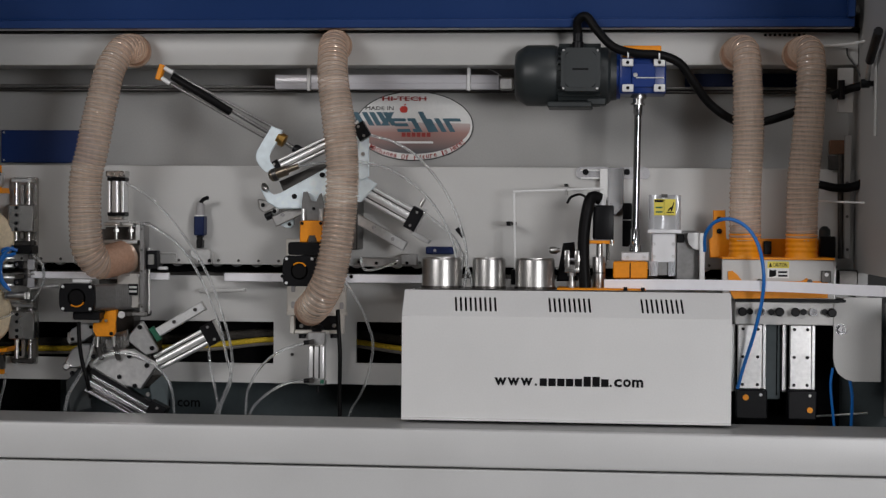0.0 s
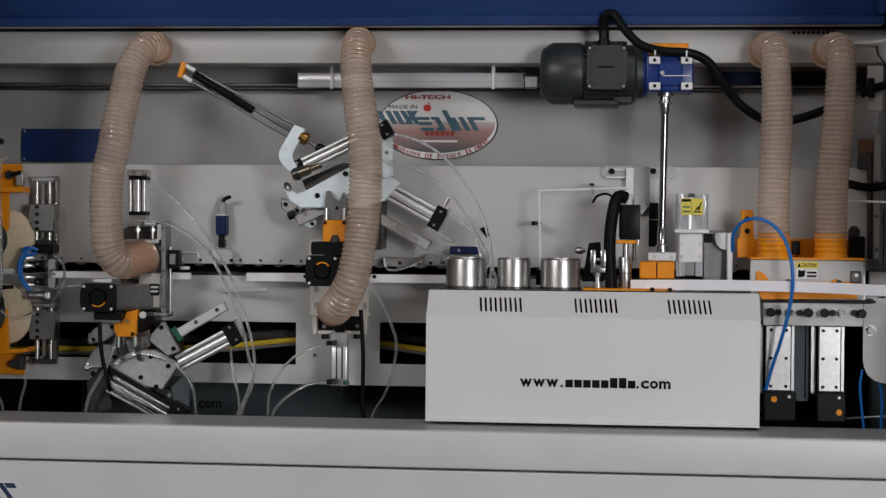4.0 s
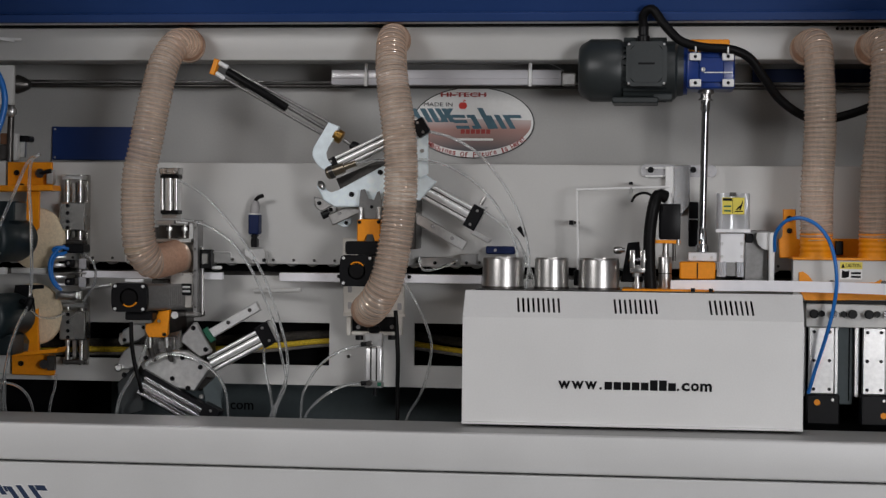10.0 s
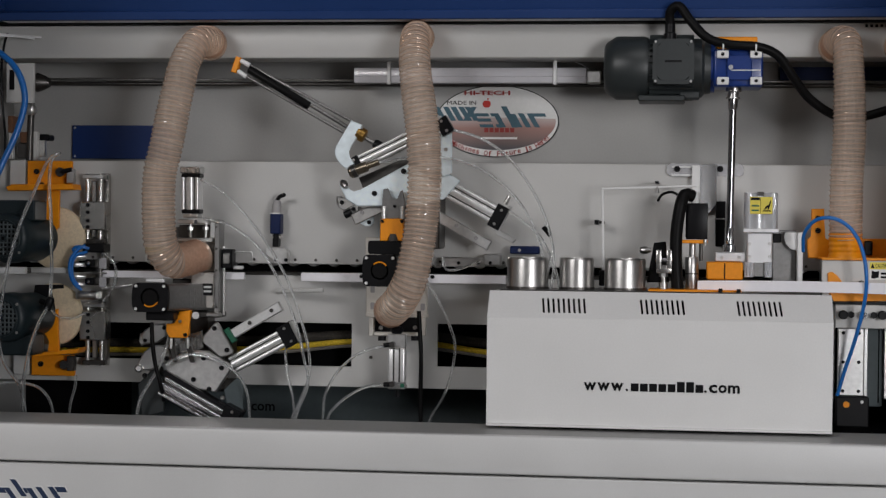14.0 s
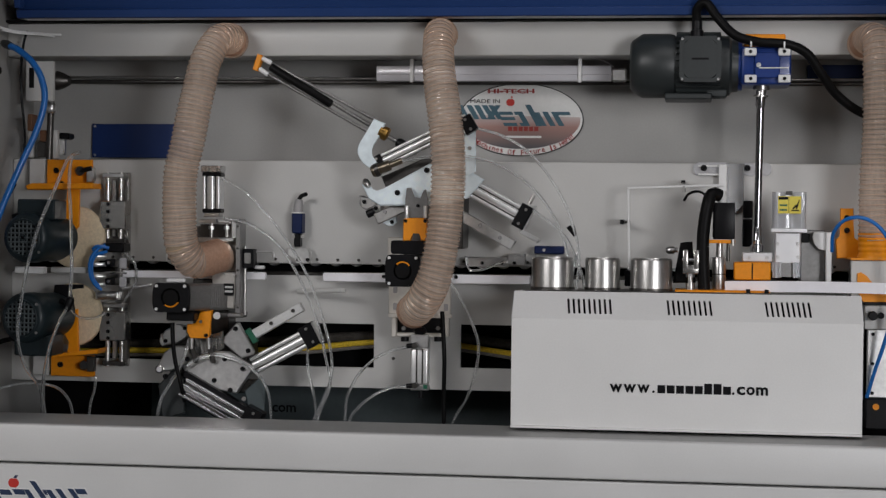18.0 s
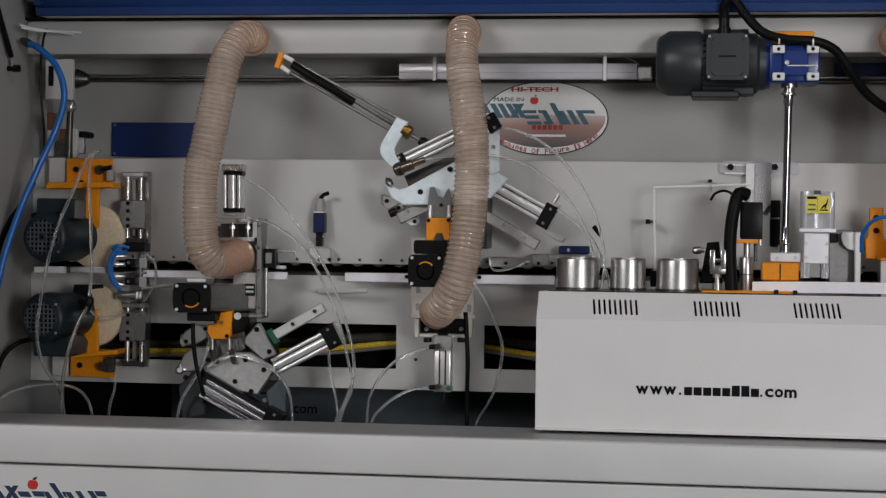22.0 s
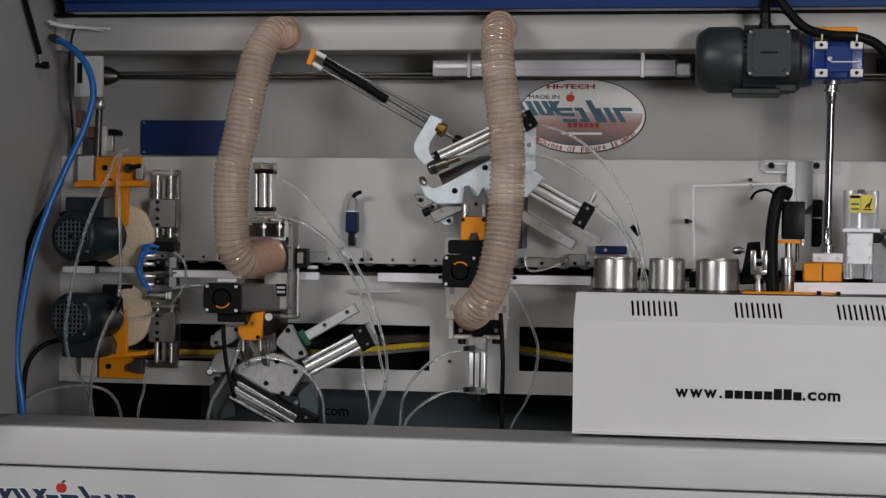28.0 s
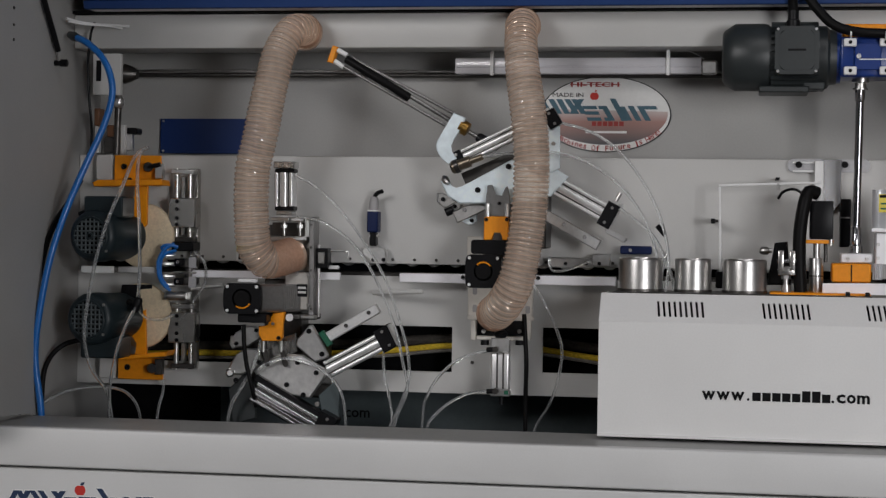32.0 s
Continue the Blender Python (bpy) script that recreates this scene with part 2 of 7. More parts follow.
def lathe(p, q, profile, seg=28, bm=None):
    """Turned shape along p to q; profile holds (share of the length, radius)."""
    bm = bm or bmesh.new()
    p, q = Vector(p), Vector(q)
    d = q - p
    rot = d.to_track_quat("Z", "Y").to_matrix()
    rings = []
    for s, r in profile:
        rings.append([bm.verts.new(p + d * s + rot @ Vector((r * math.cos(2 * math.pi * k / seg), r * math.sin(2 * math.pi * k / seg), 0))) for k in range(seg)])
    for a, b in zip(rings, rings[1:]):
        for k in range(seg):
            bm.faces.new((a[k], a[(k + 1) % seg], b[(k + 1) % seg], b[k]))
    bm.faces.new(rings[0])
    bm.faces.new(rings[-1])
    return bm


def prism(outline, y0, y1, bevel=0.0015, bm=None):
    """A plate cut to an outline of (x, z), from y0 back to y1."""
    bm = bm or bmesh.new()
    a = [bm.verts.new((x, y0, z)) for x, z in outline]
    b = [bm.verts.new((x, y1, z)) for x, z in outline]
    fa, fb = bm.faces.new(a), bm.faces.new(b[::-1])
    n = len(a)
    for i in range(n):
        bm.faces.new((a[i], b[i], b[(i + 1) % n], a[(i + 1) % n]))
    if bevel:
        bmesh.ops.bevel(bm, geom=list(fa.edges), offset=bevel, segments=1, affect="EDGES", profile=0.5)
    return bm


def round_rect(x0, x1, z0, z1, r, n=5):
    pts = []
    for cx, cz, a0 in ((x1 - r, z1 - r, 0), (x0 + r, z1 - r, 90), (x0 + r, z0 + r, 180), (x1 - r, z0 + r, 270)):
        for k in range(n + 1):
            a = radians(a0 + 90 * k / n)
            pts.append((cx + r * math.cos(a), cz + r * math.sin(a)))
    return pts


def densely(outline, n=6):
    """The outline with its long edges split."""
    out = []
    for (ax, az), (bx, bz) in zip(outline, outline[1:] + outline[:1]):
        m = n if math.hypot(bx - ax, bz - az) > 0.02 else 1
        out += [(ax + (bx - ax) * k / m, az + (bz - az) * k / m) for k in range(m)]
    return out


def slanted(p, q, wide, y0, y1, bevel=0.002):
    """A bar in the upright plane from (x, z) p to q."""
    p, q = Vector(p), Vector(q)
    n = (q - p).normalized().orthogonal() * wide / 2
    return prism([tuple(p + n), tuple(q + n), tuple(q - n), tuple(p - n)], y0, y1, bevel)


def glide(points, step=0.008):
    """A smooth line through points, evenly stepped."""
    ps = [Vector(p) for p in points]
    ps = [ps[0] * 2 - ps[1], *ps, ps[-1] * 2 - ps[-2]]
    fine = []
    for a, b, c, d in zip(ps, ps[1:], ps[2:], ps[3:]):
        for k in range(40):
            t = k / 40
            fine.append(0.5 * (2 * b + (c - a) * t + (2 * a - 5 * b + 4 * c - d) * t * t + (3 * b - a - 3 * c + d) * t ** 3))
    fine.append(ps[-2])
    out, left = [fine[0]], step
    for a, b in zip(fine, fine[1:]):
        seg = (b - a).length
        while seg >= left and seg > 0:
            a = a + (b - a) * (left / seg)
            out.append(a)
            seg, left = (b - a).length, step
        left -= seg
    out.append(fine[-1])
    return out


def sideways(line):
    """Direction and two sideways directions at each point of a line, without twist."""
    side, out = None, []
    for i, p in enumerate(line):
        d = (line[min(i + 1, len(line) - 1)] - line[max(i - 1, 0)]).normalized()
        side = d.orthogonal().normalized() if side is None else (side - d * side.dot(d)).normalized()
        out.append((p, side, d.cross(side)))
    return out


def tube(points, r, seg=10, step=0.008, radius=None, bm=None, caps=True):
    bm = bm or bmesh.new()
    line = glide(points, step)
    rings = []
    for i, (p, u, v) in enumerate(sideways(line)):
        rr = radius(i * step) if radius else r
        rings.append([bm.verts.new(p + rr * (u * math.cos(2 * math.pi * k / seg) + v * math.sin(2 * math.pi * k / seg))) for k in range(seg)])
    for a, b in zip(rings, rings[1:]):
        for k in range(seg):
            bm.faces.new((a[k], a[(k + 1) % seg], b[(k + 1) % seg], b[k]))
    if caps:
        bm.faces.new(rings[0])
        bm.faces.new(rings[-1])
    return bm


def helix(points, r, wire, pitch, seg=5, per=20):
    """A wire wound round a smooth line."""
    bm = bmesh.new()
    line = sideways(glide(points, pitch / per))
    rings = []
    for i, (p, u, v) in enumerate(line):
        a = 2 * math.pi * i / per
        out = u * math.cos(a) + v * math.sin(a)
        along = u.cross(v)
        rings.append([bm.verts.new(p + out * (0.985 * r(i * pitch / per) + wire * math.cos(2 * math.pi * k / seg)) + along * (wire * math.sin(2 * math.pi * k / seg))) for k in range(seg)])
    for a, b in zip(rings, rings[1:]):
        for k in range(seg):
            bm.faces.new((a[k], a[(k + 1) % seg], b[(k + 1) % seg], b[k]))
    return bm


def sheet(x0, x1, z0, z1, y0, y1, holes):
    """An upright sheet with rectangular openings (x0, x1, z0, z1) cut through."""
    bm = bmesh.new()
    xs = sorted({x0, x1, *[h[i] for h in holes for i in (0, 1)]})
    zs = sorted({z0, z1, *[h[i] for h in holes for i in (2, 3)]})
    solid = {}
    for i in range(len(xs) - 1):
        for j in range(len(zs) - 1):
            cx, cz = (xs[i] + xs[i + 1]) / 2, (zs[j] + zs[j + 1]) / 2
            solid[i, j] = not any(h[0] < cx < h[1] and h[2] < cz < h[3] for h in holes)
    cache = {}

    def v(i, j, y):
        if (i, j, y) not in cache:
            cache[i, j, y] = bm.verts.new((xs[i], y, zs[j]))
        return cache[i, j, y]

    for (i, j), on in solid.items():
        if not on:
            continue
        bm.faces.new((v(i, j, y0), v(i + 1, j, y0), v(i + 1, j + 1, y0), v(i, j + 1, y0)))
        bm.faces.new((v(i, j, y1), v(i, j + 1, y1), v(i + 1, j + 1, y1), v(i + 1, j, y1)))
        for di, dj, a, b in ((-1, 0, (i, j), (i, j + 1)), (1, 0, (i + 1, j), (i + 1, j + 1)), (0, -1, (i, j), (i + 1, j)), (0, 1, (i, j + 1), (i + 1, j + 1))):
            if not solid.get((i + di, j + dj)):
                bm.faces.new((v(*a, y0), v(*b, y0), v(*b, y1), v(*a, y1)))
    return bm


BOLT = {}


def bolt(parent, x, y, z, r=0.005, mat=None, name="bolt"):
    """A socket-head bolt facing the front, its head standing on the plane y."""
    mat = mat or BLACK
    key = (r, mat.name)
    if key not in BOLT:
        bm = lathe((0, 0, 0), (0, -r * 0.8, 0), [(0, r), (0.8, r), (1, r * 0.85), (1, r * 0.5), (0.4, r * 0.45)], 12)
        bmesh.ops.recalc_face_normals(bm, faces=bm.faces)
        me = bpy.data.meshes.new("bolt")
        bm.to_mesh(me)
        bm.free()
        me.materials.append(mat)
        BOLT[key] = me
    ob = new(name, BOLT[key])
    ob.parent = parent
    ob.location = Vector((x, y, z)) - ORIGIN[parent.name]
    ORIGIN[ob.name] = ORIGIN[parent.name]
    return ob


def words(name, text, x, y, z, high, wide, mat, parent, label="", lean=0.0, turn=0.0, bold=0.012):
    """Flat printed writing of a given height and width, standing upright and facing the front."""
    c = bpy.data.curves.new(name, "FONT")
    c.body, c.align_x, c.align_y, c.size, c.shear, c.extrude, c.resolution_u, c.offset = text, "CENTER", "CENTER", 1.0, lean, 0.0004 / high, 2, bold
    tmp = new(name, c)
    me = bpy.data.meshes.new_from_object(tmp.evaluated_get(bpy.context.evaluated_depsgraph_get()))
    bpy.data.objects.remove(tmp)
    xs, ys = [v.co.x for v in me.vertices], [v.co.y for v in me.vertices]
    sx, sy = wide / (max(xs) - min(xs)), high / (max(ys) - min(ys))
    mx, my = (max(xs) + min(xs)) / 2, (max(ys) + min(ys)) / 2
    me.transform(pose(0, 0, 0, 90, 0, 0) @ Matrix.Rotation(turn, 4, "Z") @ Matrix.Diagonal((sx, sy, high, 1)) @ Matrix.Translation((-mx, -my, 0)))
    me.materials.append(mat)
    ob = new(name, me)
    ob.parent = parent
    ob.location = Vector((x, y, z)) - ORIGIN[parent.name]
    ORIGIN[ob.name] = ORIGIN[parent.name]
    return tagged(ob, label)


# ---- unseen hall added round the machine ----
hall = thing("floor", (0, -3, 0), "unseen dark grey floor of the assumed hall", "floor", kind="structure")
part("slab", box(-6, 6, -0.1, 0, -5.6, 3, 0), FLOORING, hall)
wl = thing("wall_north", (0, 2.8, 0), "unseen dark grey wall closing the assumed hall", "wall", kind="structure")
part("wall_face", box(-6, 6, 0, 4.5, 2.8, 3.0, 0), PLASTER, wl)
wl = thing("wall_south", (0, -5.6, 0), "unseen dark grey wall with openings for the two added lights", "wall", kind="structure")
part("wall_face", sheet(-6, 6, 0, 4.5, -5.8, -5.6, [(-4.4, -2.0, 2.35, 3.85), (2.6, 4.2, 0.55, 2.05)]), PLASTER, wl)
wl = thing("wall_west", (-6, -3, 0), "unseen dark grey wall closing the assumed hall", "wall", kind="structure")
part("wall_face", box(-6.2, -6, 0, 4.5, -5.6, 3, 0), PLASTER, wl)
wl = thing("wall_east", (6, -3, 0), "unseen dark grey wall closing the assumed hall", "wall", kind="structure")
part("wall_face", box(6, 6.2, 0, 4.5, -5.6, 3, 0), PLASTER, wl)
cl = thing("ceiling", (0, -3, 4.2), "unseen dark grey ceiling with an opening for the added top light", "ceiling", kind="structure")
bm = sheet(-6.2, 6.2, -5.8, 3, -4.3, -4.2, [(0.2, 2.6, -3, -1.6)])
bmesh.ops.transform(bm, verts=bm.verts, matrix=Matrix(((1, 0, 0, 0), (0, 0, 1, 0), (0, -1, 0, 0), (0, 0, 0, 1))))
part("ceiling_face", bm, PLASTER, cl)

# ---- the machine's cabinet ----
XL, XR = -1.2219, 1.3278
Z_SLOT, Z_SILL = 0.4603, 0.5522
Z_PLATE, Z_GAP1, Z_GAP0, Z_LOW = 1.201, 0.9304, 0.8992, 0.6074
Z_BEAM1, Z_BEAM0 = 1.5589, 1.4708
cab = thing("machine_cabinet", ((XL + XR) / 2, 0.4, 0), "light grey painted sheet-metal cabinet of an edge banding machine, front open", "machine cabinet")
part("lower_front_panel", box(XL - 0.3, XR + 0.3, 0.08, Z_SLOT - 0.0025, 0, 0.04, 0.003), FRONTGREY, cab)
part("front_rail", box(XL - 0.3, XR + 0.3, Z_SLOT + 0.0025, Z_SILL, 0, 0.0355, 0.006, seg=3), FRONTGREY, cab)
part("sill", box(XL - 0.3, XR + 0.3, Z_SILL - 0.02, Z_SILL - 0.0015, 0.036, 0.26, 0.002), SILLGREY, cab, "scuffed grey sill with worn paint, darkened as if less lit")
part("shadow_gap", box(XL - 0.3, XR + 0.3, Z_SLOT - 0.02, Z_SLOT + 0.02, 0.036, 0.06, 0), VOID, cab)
part("plinth", box(XL - 0.25, XR + 0.25, 0, 0.08, 0.05, 0.9, 0.003), BLACK, cab)
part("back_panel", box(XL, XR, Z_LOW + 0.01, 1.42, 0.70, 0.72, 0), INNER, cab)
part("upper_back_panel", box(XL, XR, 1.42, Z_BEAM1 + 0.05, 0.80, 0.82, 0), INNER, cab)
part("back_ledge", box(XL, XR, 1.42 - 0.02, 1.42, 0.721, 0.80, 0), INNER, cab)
# front runs forward out of view, shaped to shade the left end
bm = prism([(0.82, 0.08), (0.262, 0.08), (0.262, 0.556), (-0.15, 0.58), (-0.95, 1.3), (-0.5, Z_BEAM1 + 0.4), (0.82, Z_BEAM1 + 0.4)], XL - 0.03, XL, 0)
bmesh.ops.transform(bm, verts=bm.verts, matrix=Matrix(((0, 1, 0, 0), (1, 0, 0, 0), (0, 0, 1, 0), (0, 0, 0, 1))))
part("left_side_wall", bm, INNER, cab, "grey side wall, its unseen slanted front added to block light")
# upper front reaches forward unseen, added to darken the top right
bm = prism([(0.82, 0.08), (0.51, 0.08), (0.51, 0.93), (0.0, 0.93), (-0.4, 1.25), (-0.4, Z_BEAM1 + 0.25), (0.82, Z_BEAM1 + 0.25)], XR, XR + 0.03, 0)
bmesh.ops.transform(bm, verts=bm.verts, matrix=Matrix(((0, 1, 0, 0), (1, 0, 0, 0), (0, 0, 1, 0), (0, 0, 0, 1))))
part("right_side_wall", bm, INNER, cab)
# added wall that keeps light off the guard plate's right end
part("lower_right_shade_wall", box(1.4, 1.43, Z_SILL, 0.85, -0.02, 0.494, 0.002), INNER, cab)
part("top_panel", box(XL, XR, Z_BEAM1 + 0.05, Z_BEAM1 + 0.07, 0.5, 0.82, 0), GREY, cab)
part("header_beam", box(XL + 0.001, XR - 0.001, Z_BEAM0, Z_BEAM1, 0.5, 0.62, 0.006, seg=2), GREY, cab, "light grey box beam with round hose ports")
part("seal_strip", box(XL, XR, Z_BEAM1 + 0.001, Z_BEAM1 + 0.009, 0.49, 0.6, 0.001), RUBBER, cab)
part("upper_plate", box(XL + 0.001, XR - 0.001, Z_GAP1, Z_PLATE, 0.55, 0.562, 0.002), GREY, cab)
HOLES = [(-1.034, -0.7797, 0.6693, 0.7669), (-0.6171, -0.2308, 0.66, 0.7746), (-0.0024, 0.1739, 0.6652, 0.7782)]
part("lower_plate", sheet(XL + 0.001, XR - 0.001, Z_LOW, Z_GAP0, 0.55, 0.562, HOLES), GREY, cab, "grey sheet with rectangular cut-outs")
part("lower_pan", sheet(XL, XR, Z_SILL - 0.3, Z_LOW + 0.2, 0.79, 0.80, [(-1.2916, -0.9046, 0.4119, 0.6556)]), PANGREY, cab, "dark blue-grey lower sheet")
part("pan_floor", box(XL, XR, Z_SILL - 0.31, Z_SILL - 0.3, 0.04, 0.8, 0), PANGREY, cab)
# near-black sheets giving the cut-outs and pan opening their shade by colour
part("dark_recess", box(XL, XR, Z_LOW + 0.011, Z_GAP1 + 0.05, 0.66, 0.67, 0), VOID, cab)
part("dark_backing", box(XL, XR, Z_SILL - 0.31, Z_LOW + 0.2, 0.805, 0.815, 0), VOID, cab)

# ---- open blue lid ----
lid = thing("hinged_lid", (0, 0.45, Z_BEAM1), "blue painted sheet-metal lid, swung open above the cabinet", "lid")
LX0, LX1 = -1.1596, 1.3038
bm = box(LX0, LX1, 0, 0.62, -0.02, 0, 0.004, seg=2)
bmesh.ops.transform(bm, verts=bm.verts, matrix=pose(0, 0.44, 1.5654, 12))
part("lid_sheet", bm, BLUE, lid)
bm = box(LX0, LX1, 0.002, 0.026, -0.034, -0.0205, 0.003)
bmesh.ops.transform(bm, verts=bm.verts, matrix=pose(0, 0.44, 1.5654, 12))
part("lid_lip", bm, BLUE, lid)
for x in (LX0 + 0.011, LX1 - 0.011):
    bm = box(x - 0.01, x + 0.01, 0.03, 0.6, -0.05, -0.0205, 0.003)
    bmesh.ops.transform(bm, verts=bm.verts, matrix=pose(0, 0.44, 1.5654, 12))
    part("lid_flange", bm, BLUE, lid)
part("trim_strip", box(LX0, LX1, Z_BEAM1 + 0.0095, 1.5654 - 0.001, 0.42, 0.49, 0.001), WHITE, lid, "pale edge strip under the lid")


# ---- extraction hoses ----
def hose(points, r, label, cuffs=(0.05, 0.0), stretched=0.94):
    """A clear ribbed hose, stretched thinner where it leaves its port and slack further down."""
    h = thing("extraction_hose", points[0], label, "hose", "dust extraction hoses")
    pitch = 0.0122

    def slack(s):
        u = min(1.0, max(0.0, (s - 0.08) / 0.3))
        return u * u * (3 - 2 * u)

    def girth(s):
        return r * (stretched + (1.05 - stretched) * slack(s))

    def ribbed(s):
        return girth(s) * (0.94 + (0.045 + 0.04 * slack(s)) * max(0.0, math.cos(2 * math.pi * s / pitch)) ** 2)

    wall = part("hose_wall", tube(points, r, 28, 0.0018, radius=ribbed, caps=False), HOSE, h)
    part("wire_coil", helix(points, girth, 0.0012, pitch), COIL, wall, "fine coppered wire coil")
    a, b = Vector(points[0]), Vector(points[1])
    d = (a - b).normalized()
    line = glide(points, 0.004)
    for length, run, fit in zip(cuffs, (line, line[::-1]), (0.99, 1.075)):
        if length:
            part("smooth_cuff", tube([run[k] for k in range(0, int(length / 0.004) + 1, 3)], r, 28, 0.004, radius=lambda s: r * (fit + 0.003 * math.cos(2 * math.pi * s / 0.0122)), caps=False), CUFF, h, "smooth coppery hose end")
    part("port_collar", lathe(a + Vector((0, -0.012, 0)), a + Vector((0, 0.004, 0)), [(0, r * 1.0), (0.2, r * 1.08), (1, r * 1.08)], 32), COIL, h, "coppery clamp collar at the beam")
    return h


H1 = [(-0.6072, 0.5, 1.5085), (-0.5976, 0.44, 1.5107), (-0.6133, 0.385, 1.4991), (-0.6352, 0.35, 1.4446), (-0.6458, 0.33, 1.3779), (-0.6587, 0.32, 1.3067), (-0.6692, 0.31, 1.2358), (-0.6856, 0.31, 1.1654), (-0.6892, 0.31, 1.0951), (-0.6870, 0.31, 1.0247), (-0.6835, 0.32, 0.9740), (-0.6640, 0.345, 0.9386), (-0.6401, 0.38, 0.9413), (-0.6157, 0.42, 0.9511)]
H2 = [(-0.0557, 0.5, 1.5230), (-0.0488, 0.44, 1.5222), (-0.0459, 0.39, 1.5054), (-0.0410, 0.35, 1.4465), (-0.0318, 0.33, 1.3819), (-0.0191, 0.315, 1.3113), (-0.0106, 0.31, 1.2417), (-0.0062, 0.305, 1.1722), (-0.0075, 0.3, 1.1029), (-0.0130, 0.295, 1.0336), (-0.0227, 0.29, 0.9643), (-0.0386, 0.29, 0.8977), (-0.0635, 0.31, 0.8522), (-0.0862, 0.35, 0.8291), (-0.1068, 0.42, 0.8172)]
H3 = [(1.0072, 0.5, 1.4985), (1.0132, 0.44, 1.5054), (1.0251, 0.385, 1.4936), (1.0293, 0.36, 1.4221), (1.0328, 0.36, 1.2787), (1.0275, 0.36, 1.1494), (1.0276, 0.37, 1.0129)]
H4 = [(1.169, 0.5, 1.4981), (1.1769, 0.44, 1.5049), (1.1881, 0.385, 1.4932), (1.19, 0.36, 1.4221), (1.1823, 0.36, 1.2793), (1.1716, 0.36, 1.1506), (1.1707, 0.37, 1.0147)]
R_HOSE = 0.0824 / 2
hose(H1, R_HOSE, "cloudy beige ribbed extraction hose bent down to a trimming unit", (0.06, 0.085))
hose(H2, R_HOSE, "cloudy beige ribbed extraction hose curving down to a trimming unit", (0.06, 0.06))
hose(H3, R_HOSE * 0.95, "cloudy beige ribbed extraction hose on an orange spigot")
hose(H4, R_HOSE * 0.95, "cloudy beige ribbed extraction hose on an orange spigot")

# ---- glue unit cover ----
cover = thing("glue_unit_cover", (0.5825, 0.16, 0.562), "light grey folded sheet-metal cover with louvre slots and black web address", "cover")
CX0, CX1, CZ0, CZ1 = 0.1688, 0.9836, 0.562, 0.8182
CZ2 = 0.8792
part("front_face", box(CX0, CX1, CZ0, CZ1, 0.16, 0.163, 0.001), COVERGREY, cover)
part("bottom_lip", box(CX0, CX1, CZ0 - 0.004, CZ0 + 0.002, 0.154, 0.165, 0.001), COVERGREY, cover)
slope_len = math.hypot(CZ2 - CZ1, 0.06)
slots = []
for c in (0.3508, 0.5854, 0.8138):
    for k in range(9):
        x = c + (k - 4) * 0.0123
        slots.append((x - 0.0026, x + 0.0026, slope_len * 0.2, slope_len * 0.76))
bm = sheet(CX0, CX1, 0, slope_len, 0, 0.003, slots)
for v in bm.verts:
    if CX0 + 0.001 < v.co.x < CX1 - 0.001:
        v.co.x -= 0.1 * (v.co.z - slope_len * 0.48)
bmesh.ops.transform(bm, verts=bm.verts, matrix=pose(0, 0.16, CZ1, -math.degrees(math.atan2(0.06, CZ2 - CZ1))))
part("sloped_louvre_panel", bm, COVERGREY, cover, "sloped panel with three rows of slots")
part("top_face", box(CX0, CX1, CZ2 - 0.002, CZ2 + 0.001, 0.2215, 0.235, 0.001), COVERGREY, cover)
# near-black colour gives the shade behind the louvre slots
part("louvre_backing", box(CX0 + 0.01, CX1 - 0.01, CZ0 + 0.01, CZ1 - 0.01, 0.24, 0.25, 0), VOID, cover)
for x0, x1 in ((CX0, CX0 + 0.003), (CX1 - 0.003, CX1)):
    bm = prism([(0.1635, CZ0), (0.42, CZ0), (0.42, CZ2 - 0.003), (0.2225, CZ2 - 0.003), (0.1635, CZ1)], x0, x1, 0)
    bmesh.ops.transform(bm, verts=bm.verts, matrix=Matrix(((0, 1, 0, 0), (1, 0, 0, 0), (0, 0, 1, 0), (0, 0, 0, 1))))
    part("side_face", bm, COVERGREY, cover)

# web address on the cover, its name part as plain bars
for ch, x0, x1, low, high in (("w", 0.4021, 0.4317, 0, 14), ("w", 0.4344, 0.4639, 0, 14), ("w", 0.4665, 0.496, 0, 14), (".", 0.5013, 0.5073, 0, 4.5), (".", 0.6859, 0.6919, 0, 4.5), ("c", 0.6965, 0.7163, 0, 14.5), ("o", 0.7189, 0.7387, 0, 14.5), ("m", 0.7413, 0.7689, 0, 14)):
    tall = high * 0.0014
    words("web_letter", ch, (x0 + x1) / 2, 0.1585, 0.6477 + tall / 2, tall, x1 - x0, INK, cover, bold=0.03)
for k in range(8):
    x = 0.5227 + k * 0.0217
    part("web_address_bar", box(x - 0.0091, x + 0.0091, 0.6477, 0.6665 + (0.006 if k in (5, 6) else 0), 0.1588, 0.1598, 0), INK, cover)

# ---- conveyor in the slot ----
conv = thing("conveyor", (0, 0.6, Z_GAP0), "dark conveyor slot with a row of steel pressure rollers", "conveyor")
part("track", box(XL + 0.02, XR - 0.02, Z_GAP0 - 0.03, Z_GAP1 - 0.022, 0.60, 0.64, 0.002), DARKSTEEL, conv)
part("top_beam", box(XL + 0.02, XR - 0.02, Z_GAP1 + 0.012, Z_GAP1 + 0.08, 0.60, 0.65, 0.002), DARKSTEEL, conv)
x, k = XL + 0.05, 0
